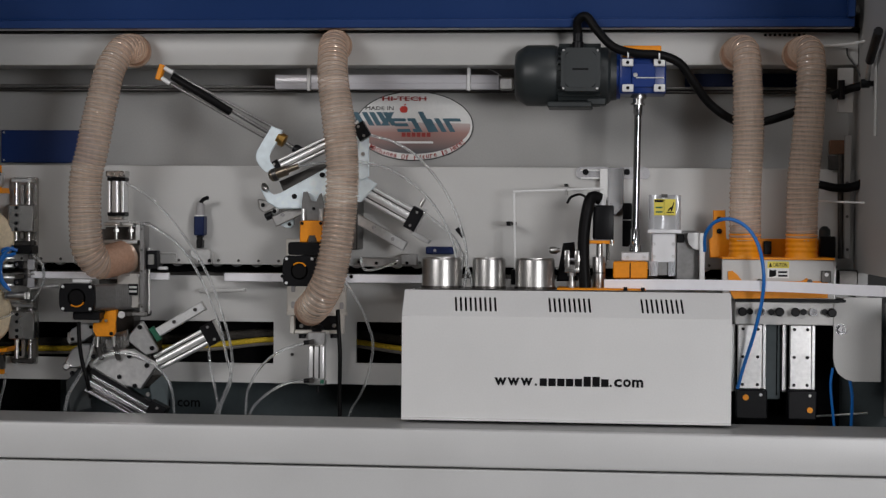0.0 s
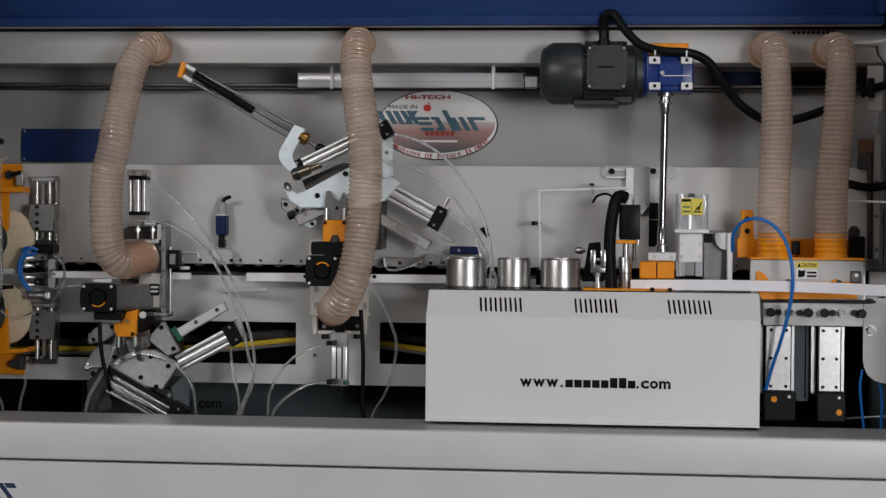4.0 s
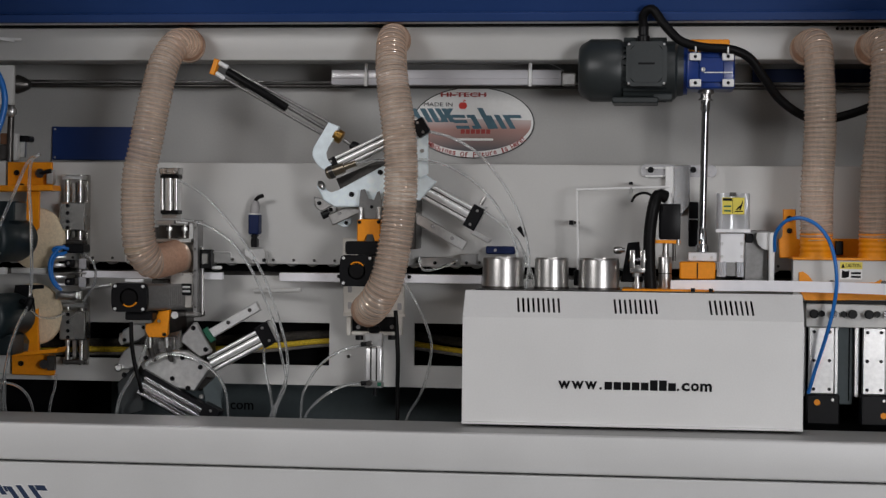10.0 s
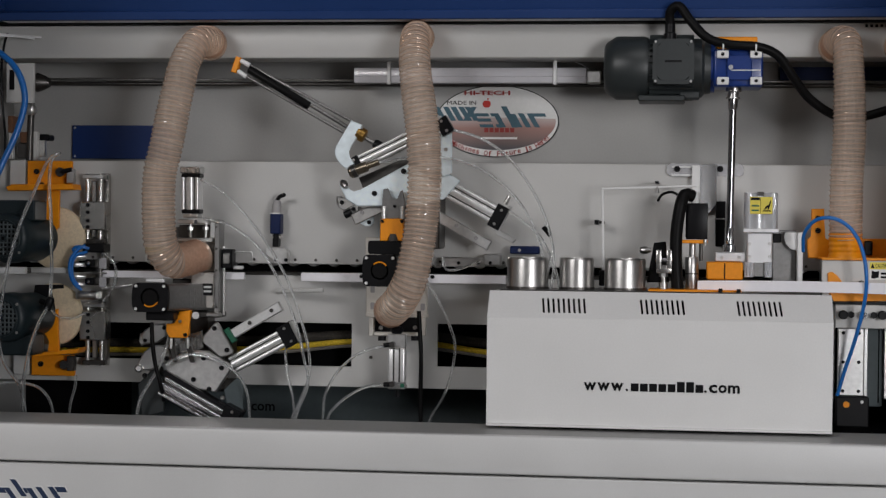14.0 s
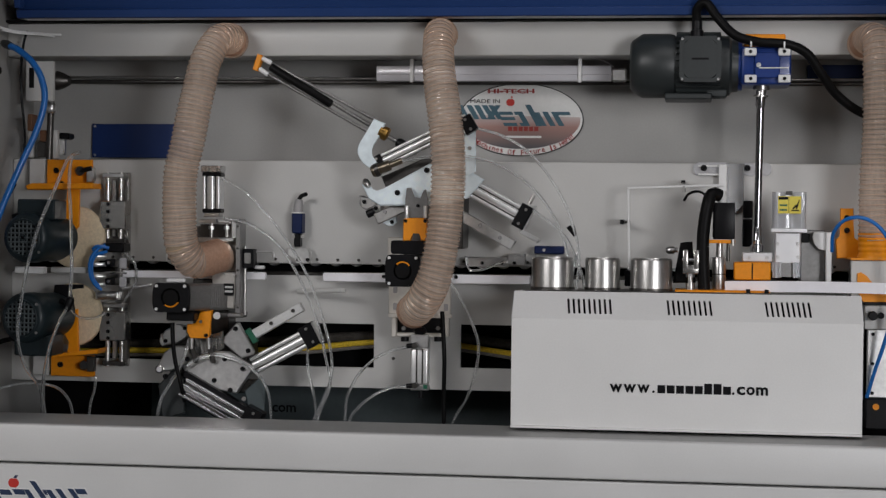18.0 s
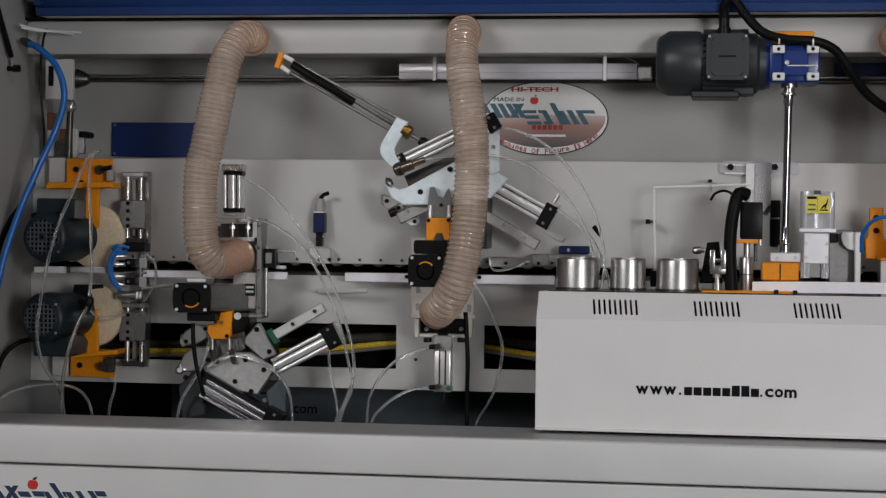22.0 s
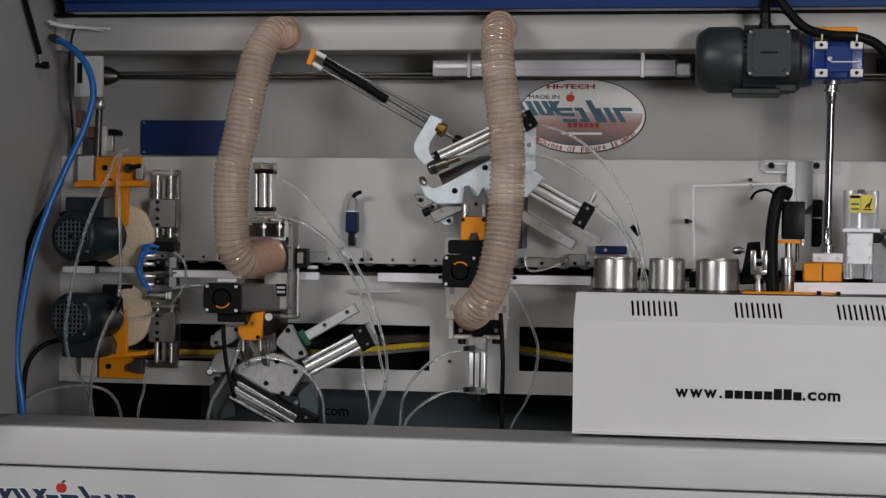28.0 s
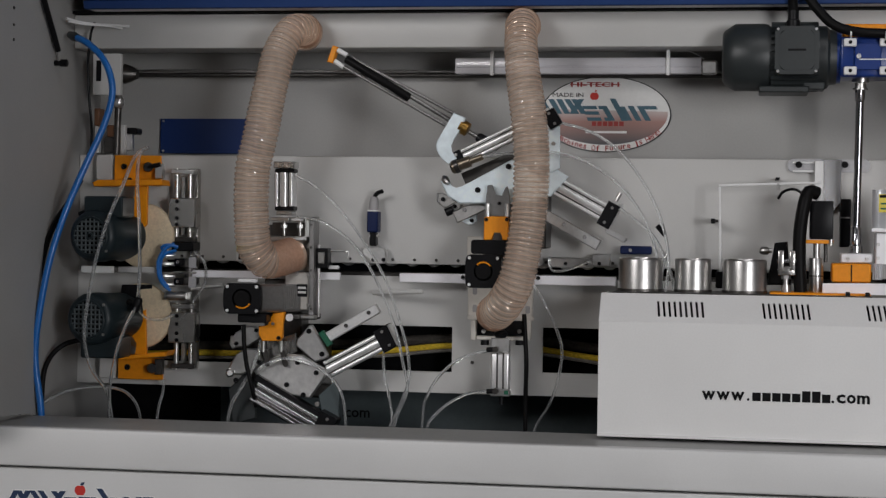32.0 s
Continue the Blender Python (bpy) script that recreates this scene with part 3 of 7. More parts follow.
while x < XR - 0.04:
    part("pressure_roller", lathe((x, 0.568, Z_GAP1 + 0.012), (x, 0.592, Z_GAP1 + 0.012), [(0, 0.004), (0, 0.0175), (0.1, 0.019), (0.9, 0.019), (1, 0.017)], 18), PLATE, conv)
    x += 0.0555
x = XL + 0.06
while x < XR - 0.04:
    bolt(cab, x, 0.5495, Z_GAP1 + 0.011, 0.0038, DARKSTEEL, "plate_screw")
    x += 0.0555

# yellow foam strip and belt seen through the cut-outs
foam = thing("foam_strip", (0, 0.63, Z_LOW), "yellow foam strip lying along a grey-brown belt", "foam strip")
foam_run = [(XL + 0.05, 0.681), (-1.03, 0.6833), (-0.91, 0.688), (-0.81, 0.6885), (-0.66, 0.692), (-0.5, 0.698), (-0.39, 0.7075), (-0.26, 0.721), (-0.12, 0.7235), (-0.0136, 0.7187), (0.09, 0.7041), (0.2, 0.695), (0.5, 0.69)]
part("foam", tube([(x, 0.62, z) for x, z in foam_run], 0.0078, 10, 0.02), FOAM, foam)
part("foam_edge", tube([(x, 0.616, z - 0.0115 + 0.0015 * math.sin(x * 23)) for x, z in foam_run], 0.0045, 8, 0.02), FELTGREY, foam, "frayed grey felt edge")
part("belt", tube([(x, 0.64, z + 0.02 + 0.003 * math.sin(x * 9)) for x, z in foam_run], 0.0125, 8, 0.02), WOOL, foam)

# ---- back wall fittings ----
sign = thing("oval_sign", (0.1343, 0.697, 1.3221), "oval printed maker's sign, white rim with grey and red field", "sign")
SX, SY, SZ = 0.1342, 0.699, 1.3192
SA, SB = 0.1668, 0.0973


def oval(a, b, y0, y1, n=48, lo=0.0, hi=2 * math.pi):
    return prism([(SX + a * math.cos(lo + (hi - lo) * k / n), SZ + b * math.sin(lo + (hi - lo) * k / n)) for k in range(n)], y0, y1, 0)


def fruit(cx, cz, r):
    """A round fruit with a dip at its top and foot."""
    pts = []
    for k in range(28):
        a = 2 * math.pi * k / 28
        dip = 1 - 0.22 * math.exp(-(math.degrees(a) - 90) ** 2 / 500) - 0.12 * math.exp(-(math.degrees(a) - 270) ** 2 / 300)
        pts.append((cx + 1.05 * r * dip * math.cos(a), cz + r * dip * math.sin(a)))
    return pts


part("rim", oval(SA, SB, 0.6965, 0.699), INK, sign, "dark outline")
part("white_field", oval(SA * 0.985, SB * 0.975, 0.6958, 0.6964), LABEL, sign)
part("grey_field", oval(SA * 0.95, SB * 0.8, 0.6952, 0.6957, 40, radians(170), radians(370)), SIGNFADE, sign, "grey field fading upwards through dull red to white")
for k in range(6):
    part("small_print_bar", box(SX - 0.034 + k * 0.014, SX - 0.023 + k * 0.014, SZ - SB * 0.31, SZ - SB * 0.19, 0.694, 0.6945, 0), DARKRED, sign)
part("small_print_bar", box(SX - 0.05, SX + 0.055, SZ - SB * 0.5, SZ - SB * 0.44, 0.694, 0.6945, 0), LABEL, sign)
words("heading", "HI-TECH", 0.107, 0.694, 1.3952, 0.0125, 0.124, DARKRED, sign, "red capital heading", bold=0.03)
part("heading_line", box(0.043, 0.171, 1.3942, 1.3958, 0.6932, 0.6938, 0), DARKRED, sign)
words("made_in", "MADE IN", 0.0377, 0.694, 1.3686, 0.0105, 0.079, INK, sign, bold=0.0)
for k, ch in enumerate("Machines Of Future Is Here!"):
    if ch != " ":
        a = radians(222 + 108 * k / 26)
        words("slogan", ch, SX + SA * 0.95 * math.cos(a), 0.694, SZ + SB * 0.9 * math.sin(a), 0.0145 if ch in "MOFIH!fh" else 0.0108, 0.0105 if ch in "MOHm" else 0.0042 if ch in "iI!" else 0.0082, DARKRED, sign, turn=math.atan2(SB * math.cos(a), -SA * math.sin(a)))
part("fruit_emblem", prism(fruit(0.1057, 1.3655, 0.0105), 0.6935, 0.694, 0), RED, sign)
part("emblem_leaf", prism([(0.1057 + 0.0005, 1.3655 + 0.009), (0.1057 + 0.008, 1.3655 + 0.014), (0.1057 + 0.002, 1.3655 + 0.016)], 0.6935, 0.694, 0), RED, sign)
# the maker's name as plain slanted shapes
sign_strokes = [(-0.0383, 1.3576, 1.3201, 0.0221), (-0.0131, 1.3576, 1.3201, 0.0221), (0.0074, 1.3576, 1.3201, 0.0221), (0.0279, 1.3576, 1.3201, 0.0252), (0.0453, 1.3576, 1.3201, 0.0268), (0.0642, 1.3576, 1.3201, -0.0221), (0.1225, 1.3404, 1.303, 0.0221), (0.1446, 1.3591, 1.303, 0.0315), (0.1683, 1.3389, 1.303, 0.0205), (0.1904, 1.3404, 1.303, 0.0221), (0.214, 1.3404, 1.303, 0.0221)]
sign_bars = [(0.0737, 0.1099, 1.3404), (0.0784, 0.1162, 1.3264), (0.0863, 0.1225, 1.3108), (0.1147, 0.1273, 1.3404), (0.1304, 0.1462, 1.3108), (0.1714, 0.1872, 1.3108), (0.2282, 0.2629, 1.3404)]
for k, (x, z1, z0, lean) in enumerate(sign_strokes):
    part("name_shape", prism([(x + lean, z0), (x + lean + 0.0148, z0), (x + 0.0148, z1), (x, z1)], 0.6935 - k * 0.00004, 0.694, 0), TEAL, sign)
for k, (x0, x1, z1) in enumerate(sign_bars):
    part("name_shape", prism([(x0 + 0.004, z1 - 0.0085), (x1 + 0.004, z1 - 0.0085), (x1, z1), (x0, z1)], 0.6929 - k * 0.00004, 0.6934 - k * 0.00004, 0), TEAL, sign)

plate = thing("blue_cover_plate", (-0.9134, 0.7, 1.2589), "dark blue painted cover plate with four rivets", "cover plate", "blue cover plates")
BP = (-1.0504, -0.7711, 1.2113, 1.304)
part("plate_body", box(*BP, 0.690, 0.6985, 0.0015), NAVY, plate)
for x in (BP[0] + 0.009, BP[1] - 0.009):
    for z in (BP[2] + 0.007, BP[3] - 0.007):
        bolt(plate, x, 0.6895, z, 0.003, PLATE, "rivet")
plate2 = thing("blue_cover_plate", (1.0118, 0.79, 1.451), "dark blue plate on the shaded upper back sheet", "cover plate", "blue cover plates")
part("plate_body", box(0.8878, 1.2446, 1.4319, 1.4727, 0.785, 0.7985, 0.001), NAVY, plate2)

lamp = thing("strip_lamp", (0.0701, 0.6, 1.4342), "white strip lamp in a clear cover hung from two clips", "lamp")
part("diffuser", box(-0.2389, 0.3783, 1.4132, 1.4536, 0.585, 0.615, 0.003, seg=2), DIFFUSER, lamp)
part("lamp_ridge", box(-0.2353, 0.3793, 1.4294, 1.4339, 0.5825, 0.586, 0.001), DIFFUSER, lamp)
part("end_cap", box(0.3783, 0.4169, 1.4119, 1.446, 0.588, 0.612, 0.004), PLATE, lamp)
for x in (-0.1441, 0.2964):
    part("clip", box(x - 0.005, x + 0.005, 1.4087, 1.4776, 0.578, 0.584, 0.002), WHITE, lamp)
part("lamp_wire", tube([(0.384, 0.6, 1.4505), (0.3661, 0.6, 1.4624), (0.3481, 0.6, 1.4698)], 0.0015, 6), WHITE, lamp)

shaft = thing("guide_shaft", (-0.3345, 0.64, 1.4178), "long dull steel guide shaft under the header beam", "shaft")
part("bar", rod((-1.1218, 0.67, 1.4183), (1.2757, 0.67, 1.4124), 0.0058), DARKSTEEL, shaft)
part("upper_bar", rod((-1.1274, 0.685, 1.4306), (1.2777, 0.685, 1.424), 0.0035), STEEL, shaft)
part("bearing", lathe((-1.1392, 0.62, 1.4172), (-1.0906, 0.62, 1.4157), [(0, 0.02), (0.3, 0.027), (0.7, 0.02), (1, 0.012)], 20), DARKSTEEL, shaft)

# ---- caution labels ----


def caution(x0, x1, z0, z1, y, label):
    c = thing("caution_label", ((x0 + x1) / 2, y, (z0 + z1) / 2), label, "label", "caution labels")
    zm = z0 + (z1 - z0) * 0.6
    part("label_sheet", box(x0, x1, z0, zm, y - 0.0008, y - 0.0001, 0), LABEL, c)
    part("label_head", box(x0, x1, zm, z1, y - 0.0009, y - 0.0001, 0), YELLOW, c)
    words("caution_word", "CAUTION", (x0 * 0.42 + x1 * 0.58), y - 0.001, (zm + z1) / 2, (z1 - zm) * 0.55, (x1 - x0) * 0.66, INK, c)
    part("triangle_mark", prism([(x0 + 0.003, zm + 0.003), (x0 + 0.012, zm + 0.003), (x0 + 0.0075, z1 - 0.003)], y - 0.0012, y - 0.001, 0), INK, c)
    w = x1 - x0
    part("cutter_mark", prism([(x0 + w * 0.08, z0 + 0.004), (x0 + w * 0.2, z0 + 0.003), (x0 + w * 0.4, z0 + 0.006), (x0 + w * 0.42, zm - 0.004), (x0 + w * 0.25, zm - 0.006), (x0 + w * 0.1, zm - 0.003)], y - 0.0012, y - 0.0009, 0), INK, c)
    for k in (0, 1):
        part("print_bar", box(x0 + w * 0.5, x0 + w * 0.93, z0 + 0.004 + 0.009 * k, z0 + 0.009 + 0.009 * k, y - 0.0012, y - 0.0009, 0), INK, c)


caution(-0.7947, -0.7336, 0.9311, 0.9707, 0.55, "yellow and white caution label stuck on the grey plate")
caution(-0.1639, -0.1057, 0.8428, 0.8867, 0.55, "yellow and white caution label stuck on the lower grey plate")
caution(1.0825, 1.1367, 0.9157, 0.9585, 0.335, "yellow and white caution label stuck on the milling hood")

# writing on the lower pan
pw = thing("pan_lettering", (-0.6126, 0.787, 0.5236), "dark web address on the dark blue-grey lower sheet", "lettering")
words("web_address", "www.", -0.7403, 0.787, 0.5236, 0.02, 0.055, INK, pw)
words("web_address", ".com", -0.528, 0.787, 0.5225, 0.02, 0.075, INK, pw)
for k in range(6):
    x = -0.6911 + k * 0.021
    part("web_address_bar", box(x - 0.008, x + 0.008, 0.5092, 0.5331, 0.7865, 0.7885, 0), INK, pw)

# name on the lower front panel, as plain slanted shapes
nm = thing("front_lettering", (-1.0341, 0, 0.4029), "navy slanted maker's lettering with white outline and red emblem", "lettering")
strokes = [(-1.157, -0.022, 0.4065), (-1.152, 0.024, 0.4068), (-1.128, -0.022, 0.4072), (-1.1192, 0.03, 0.4078), (-1.099, 0.03, 0.4085), (-1.0672, 0.034, 0.4086), (-1.0444, -0.026, 0.4096), (-0.972, 0.03, 0.398), (-0.9575, 0.03, 0.4185), (-0.9175, 0.03, 0.3988), (-0.8937, 0.03, 0.402), (-0.8636, 0.03, 0.4032)]
bars = [(-1.035, -1.006, 0.396), (-1.0, -0.9725, 0.3978), (-0.926, -0.918, 0.3987), (-0.847, -0.8213, 0.4034)]
for k, (x0, x1, zt) in enumerate(bars):
    for grow, mat, y in ((0.0025, LABEL, -0.0004), (0, NAVYINK, -0.00125)):
        y -= 0.00003 * k
        part("name_shape", prism([(x0 + 0.008 - grow, zt - 0.0125 - grow), (x1 + 0.008 + grow, zt - 0.0125 - grow), (x1 + grow, zt + grow), (x0 - grow, zt + grow)], y, y + 0.0003, 0), mat, nm)
for k, (x, lean, zt) in enumerate(strokes):
    for grow, mat, y in ((0.0025, LABEL, -0.0006), (0, NAVYINK, -0.0015)):
        y -= 0.00005 * k
        part("name_shape", prism([(x + lean - grow, zt - 0.04 - grow), (x + lean + 0.014 + grow, zt - 0.04 - grow), (x + 0.014 + grow, zt + grow), (x - grow, zt + grow)], y, y + 0.0003, 0), mat, nm)
for grow, mat, y in ((0.002, LABEL, -0.0006), (0, RED, -0.0012)):
    part("fruit_emblem", prism(fruit(-0.9964, 0.4127, 0.0125 + grow), y, y + 0.0005, 0), mat, nm)
part("emblem_leaf", prism([(-0.9974, 0.4237), (-0.9934, 0.4302), (-0.9854, 0.4317), (-0.9894, 0.4242)], -0.0012, -0.0002, 0), NAVYINK, nm)

# ---- drive motor with worm gearbox ----
drv = thing("drive_motor", (0.619, 0.45, 1.4352), "dark grey electric motor with a bright blue gearbox under the beam", "motor")
MZ = 1.4385
fan = part("fan_cowl", lathe((0.4315, 0.44, MZ), (0.541, 0.44, MZ), [(0, 0.055), (0.05, 0.064), (0.28, 0.08), (0.9, 0.08), (1, 0.077)], 40), MOTOR, drv)
part("stator", lathe((0.541, 0.44, MZ), (0.6963, 0.44, MZ), [(0, 0.074), (0.86, 0.074), (0.9, 0.066), (1, 0.064)], 40), MOTOR, drv)
for k in range(14):
    a = radians(180 + 12 + k * 12)
    c, s = math.cos(a), math.sin(a)
    bm = box(0.5453, 0.6541, -0.0012, 0.0012, 0, 0.012, 0)
    bmesh.ops.transform(bm, verts=bm.verts, matrix=Matrix.Translation((0, 0.44 + 0.072 * s, MZ + 0.072 * c)) @ Matrix.Rotation(math.atan2(c, s), 4, "X"))
    part("cooling_fin", bm, MOTOR, drv)
TB = (0.5531, 0.6542, 1.3911, 1.5028)
tb = part("terminal_box", prism(round_rect(*TB, 0.012), 0.345, 0.38, 0.004), MOTOR, drv, "dark grey terminal box lid")
part("lid_panel", prism(round_rect(TB[0] + 0.012, TB[1] - 0.012, TB[2] + 0.01, TB[3] - 0.01, 0.01), 0.3425, 0.3445, 0.002), MOTOR, tb)
for x in (TB[0] + 0.007, TB[1] - 0.007):
    for z in (TB[2] + 0.007, TB[3] - 0.007):
        bolt(tb, x, 0.3445, z, 0.0035, PLATE, "screw")
part("print_bar", box(TB[0] + 0.03, TB[1] - 0.03, (TB[2] + TB[3]) / 2 - 0.002, (TB[2] + TB[3]) / 2 + 0.003, 0.3419, 0.3424, 0), BLACK, tb)
part("foot", box(0.5179, 0.634, 1.3516, 1.3672, 0.38, 0.50, 0.003), MOTOR, drv)
part("foot_lug", box(0.6196, 0.6699, 1.3586, 1.377, 0.39, 0.45, 0.003), MOTOR, drv)
part("cable_gland", lathe((0.5954, 0.4, 1.5054), (0.5949, 0.4, 1.545), [(0, 0.016), (0.4, 0.016), (0.45, 0.013), (1, 0.013)], 16), BLACK, drv)
part("gear_flange", lathe((0.6837, 0.44, MZ), (0.7062, 0.44, MZ), [(0, 0.05), (0.4, 0.062), (1, 0.062)], 32), GEARBLUE, drv)
gear = part("gearbox", box(0.7025, 0.8231, 1.387, 1.4797, 0.37, 0.50, 0.006, seg=3), GEARBLUE, drv, "bright blue cast gearbox")
part("gear_rib", box(0.7347, 0.7953, 1.4022, 1.465, 0.3625, 0.3695, 0.003), GEARBLUE, gear)
for x, z in [(0.7244, 1.4654), (0.8053, 1.4653), (0.7252, 1.4), (0.8062, 1.4)]:
    lug = part("mounting_lug", box(x - 0.0145, x + 0.0145, z - 0.0095, z + 0.0095, 0.352, 0.3685, 0.002), WHITE, gear, "white lug with a bolt hole")
    bolt(lug, x, 0.3515, z, 0.0042, BLACK)
bolt(gear, 0.7442, 0.361, 1.4339, 0.006, PLATE, "oil_plug")
part("gear_line", box(0.7457, 0.817, 1.4255, 1.4282, 0.361, 0.3625, 0), PLATE, gear)
part("orange_bracket", box(0.7112, 0.8122, 1.4848, 1.5175, 0.44, 0.46, 0.003), ORANGE, drv, "orange mounting bracket")
part("output_collar", lathe((0.7542, 0.43, 1.388), (0.7531, 0.43, 1.3611), [(0, 0.02), (0.35, 0.02), (0.4, 0.013), (0.8, 0.013), (0.85, 0.018), (1, 0.018)], 20), STEEL, drv)

spin = thing("drive_shaft", (0.747, 0.43, 0.9856), "upright polished steel drive shaft with couplings", "shaft")
part("bar", rod((0.753, 0.43, 1.3668), (0.7484, 0.43, 0.987), 0.0092, seg=28), SHAFT, spin)
part("upper_coupling", lathe((0.753, 0.43, 1.3696), (0.7521, 0.43, 1.3328), [(0, 0.012), (0.8, 0.012), (1, 0.0095)], 16), CHROME, spin)
part("lower_coupling", lathe((0.749, 0.43, 1.0437), (0.7485, 0.43, 0.9785), [(0, 0.007), (0.1, 0.012), (0.7, 0.012), (0.75, 0.016), (1, 0.016)], 16), CHROME, spin)

wire = thing("motor_cable", (0.5949, 0.4, 1.545), "thick black cable looping from the motor along the beam", "cable")
part("cable", tube([(0.5949, 0.4, 1.5421), (0.5945, 0.39, 1.5748), (0.6166, 0.38, 1.5875), (0.6448, 0.37, 1.5497), (0.6867, 0.36, 1.5064), (0.7418, 0.35, 1.4885), (0.8106, 0.355, 1.4833), (0.8596, 0.37, 1.4625), (0.8957, 0.39, 1.4156), (0.9399, 0.42, 1.3621), (1.0042, 0.44, 1.3215), (1.0673, 0.45, 1.3181), (1.1369, 0.46, 1.3373), (1.1955, 0.47, 1.3621)], 0.0115, 14), RUBBER, wire)
for p in ([(0.7251, 0.345, 1.488), (0.8046, 0.345, 1.4809)]):
    part("cable_tie", lathe((p[0] - 0.002, p[1] + 0.008, p[2]), (p[0] + 0.002, p[1] + 0.008, p[2]), [(0, 0.0125), (1, 0.0125)], 20), WHITE, wire)
conduit = thing("black_conduit", (1.2935, 0.5, 1.4054), "black ribbed conduit with a tee piece on the beam end", "conduit")
part("conduit", tube([(1.2565, 0.49, 1.3898), (1.2975, 0.48, 1.4066), (1.3382, 0.47, 1.4174)], 0.011, 12), RUBBER, conduit)
part("tee", rod((1.2793, 0.475, 1.4296), (1.2801, 0.475, 1.3799), 0.009), BLACK, conduit)
part("thin_wire", tube([(1.3353, 0.47, 1.4204), (1.318, 0.48, 1.4621), (1.2978, 0.49, 1.4924), (1.2946, 0.49, 1.5144)], 0.002, 6), BLACK, conduit)
low = thing("black_conduit", (1.2972, 0.5, 1.1482), "black ribbed conduit leaving through the side wall", "conduit")
part("conduit", tube([(1.2312, 0.52, 1.1585), (1.2757, 0.5, 1.1495), (1.3208, 0.47, 1.1549), (1.3508, 0.44, 1.1804), (1.3672, 0.4, 1.2179), (1.3732, 0.3, 1.2906)], 0.0115, 12), RUBBER, low)

# ---- three steel rollers of the glue unit ----
for i, (x0, x1) in enumerate(((0.202, 0.3007), (0.333, 0.4142), (0.4435, 0.5407))):
    c, r = (x0 + x1) / 2, (x1 - x0) / 2 * 1.04
    roll = thing("steel_roller", (c, 0.33, CZ2), "polished steel glue roller standing behind the cover", "roller", "glue unit rollers")
    part("roller_body", lathe((c, 0.33, CZ2 - 0.05), (c, 0.33, 0.9603), [(0, r), (0.955, r), (0.975, r * 0.99), (0.985, r * 0.965), (1, r * 0.95), (1, r * 0.86), (0.9, r * 0.82)], 64), ROLLER, roll)
    part("roller_rim", lathe((c, 0.33, CZ2 - 0.053), (c, 0.33, CZ2 + 0.009), [(0, r * 1.05), (1, r * 1.05)], 40), DARKSTEEL, roll)
bed = thing("glue_unit", (0.5704, 0.35, 0.8733), "orange base plate carrying the glue unit's parts", "base plate")
part("base_plate", box(0.1918, 0.777, 0.8694, 0.882, 0.24, 0.42, 0.002), DARKSTEEL, bed)
part("orange_edge", box(0.5501, 0.7754, 0.8751, 0.8862, 0.28, 0.40, 0.002), ORANGE, bed)
# support coloured near-black, like the shade behind the cover
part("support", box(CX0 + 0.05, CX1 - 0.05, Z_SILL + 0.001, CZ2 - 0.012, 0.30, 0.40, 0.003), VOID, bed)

angle = thing("white_angle_rod", (0.432, 0.45, 0.9251), "thin white rod bent square with clamp screws", "rod")
part("upright", rod((0.4293, 0.45, 1.1307), (0.4349, 0.45, 0.9223), 0.0032, seg=8), WHITE, angle)
part("arm", rod((0.4279, 0.45, 1.1336), (0.6666, 0.45, 1.1428), 0.0032, seg=8), WHITE, angle)
part("clamp", box(0.4096, 0.4198, 1.0431, 1.0548, 0.46, 0.55, 0.001), BLACK, angle)
part("clamp_washer", rod((0.4183, 0.5, 1.049), (0.4343, 0.5, 1.0492), 0.0035, seg=10), DARKSTEEL, angle)
part("clamp_screw", box(0.5613, 0.5713, 1.1491, 1.1549, 0.46, 0.55, 0.001), BLACK, angle)
part("clamp_nut", rod((0.5676, 0.45, 1.1405), (0.5678, 0.45, 1.1248), 0.0042, seg=6), STEEL, angle)
part("rod_holder", box(0.4236, 0.4451, 0.8878, 0.928, 0.44, 0.47, 0.002), BLACK, angle)

lbr = thing("slotted_bracket", (0.6373, 0.54, 1.1741), "clear acrylic and bright metal bracket bolted to the grey plate", "bracket")
part("slot_arm", prism(round_rect(0.5909, 0.683, 1.1694, 1.2028, 0.014), 0.535, 0.549, 0.001), ACRYLIC, lbr, "clear acrylic arm")
for z in (1.1933, 1.1723):
    part("polished_edge", box(0.6024, 0.6543, z - 0.0022, z + 0.0022, 0.532, 0.5348, 0.0005), WHITE, lbr)
part("upright", box(0.6547, 0.6749, 1.1129, 1.1972, 0.52, 0.5495, 0.001), WHITE, lbr)
part("back_plate", prism([(0.6743, 1.2002), (0.7173, 1.2004), (0.7186, 1.0989), (0.6989, 1.0755), (0.6759, 1.0753)], 0.530, 0.549, 0.001), FOIL, lbr)
part("right_tab", prism(round_rect(0.7005, 0.7865, 1.1705, 1.2025, 0.012), 0.5405, 0.5495, 0.001), ACRYLIC, lbr, "clear acrylic tab")
bolt(lbr, 0.6169, 0.532, 1.1882, 0.008, BLACK)
bolt(lbr, 0.7263, 0.54, 1.1893, 0.008, BLACK)

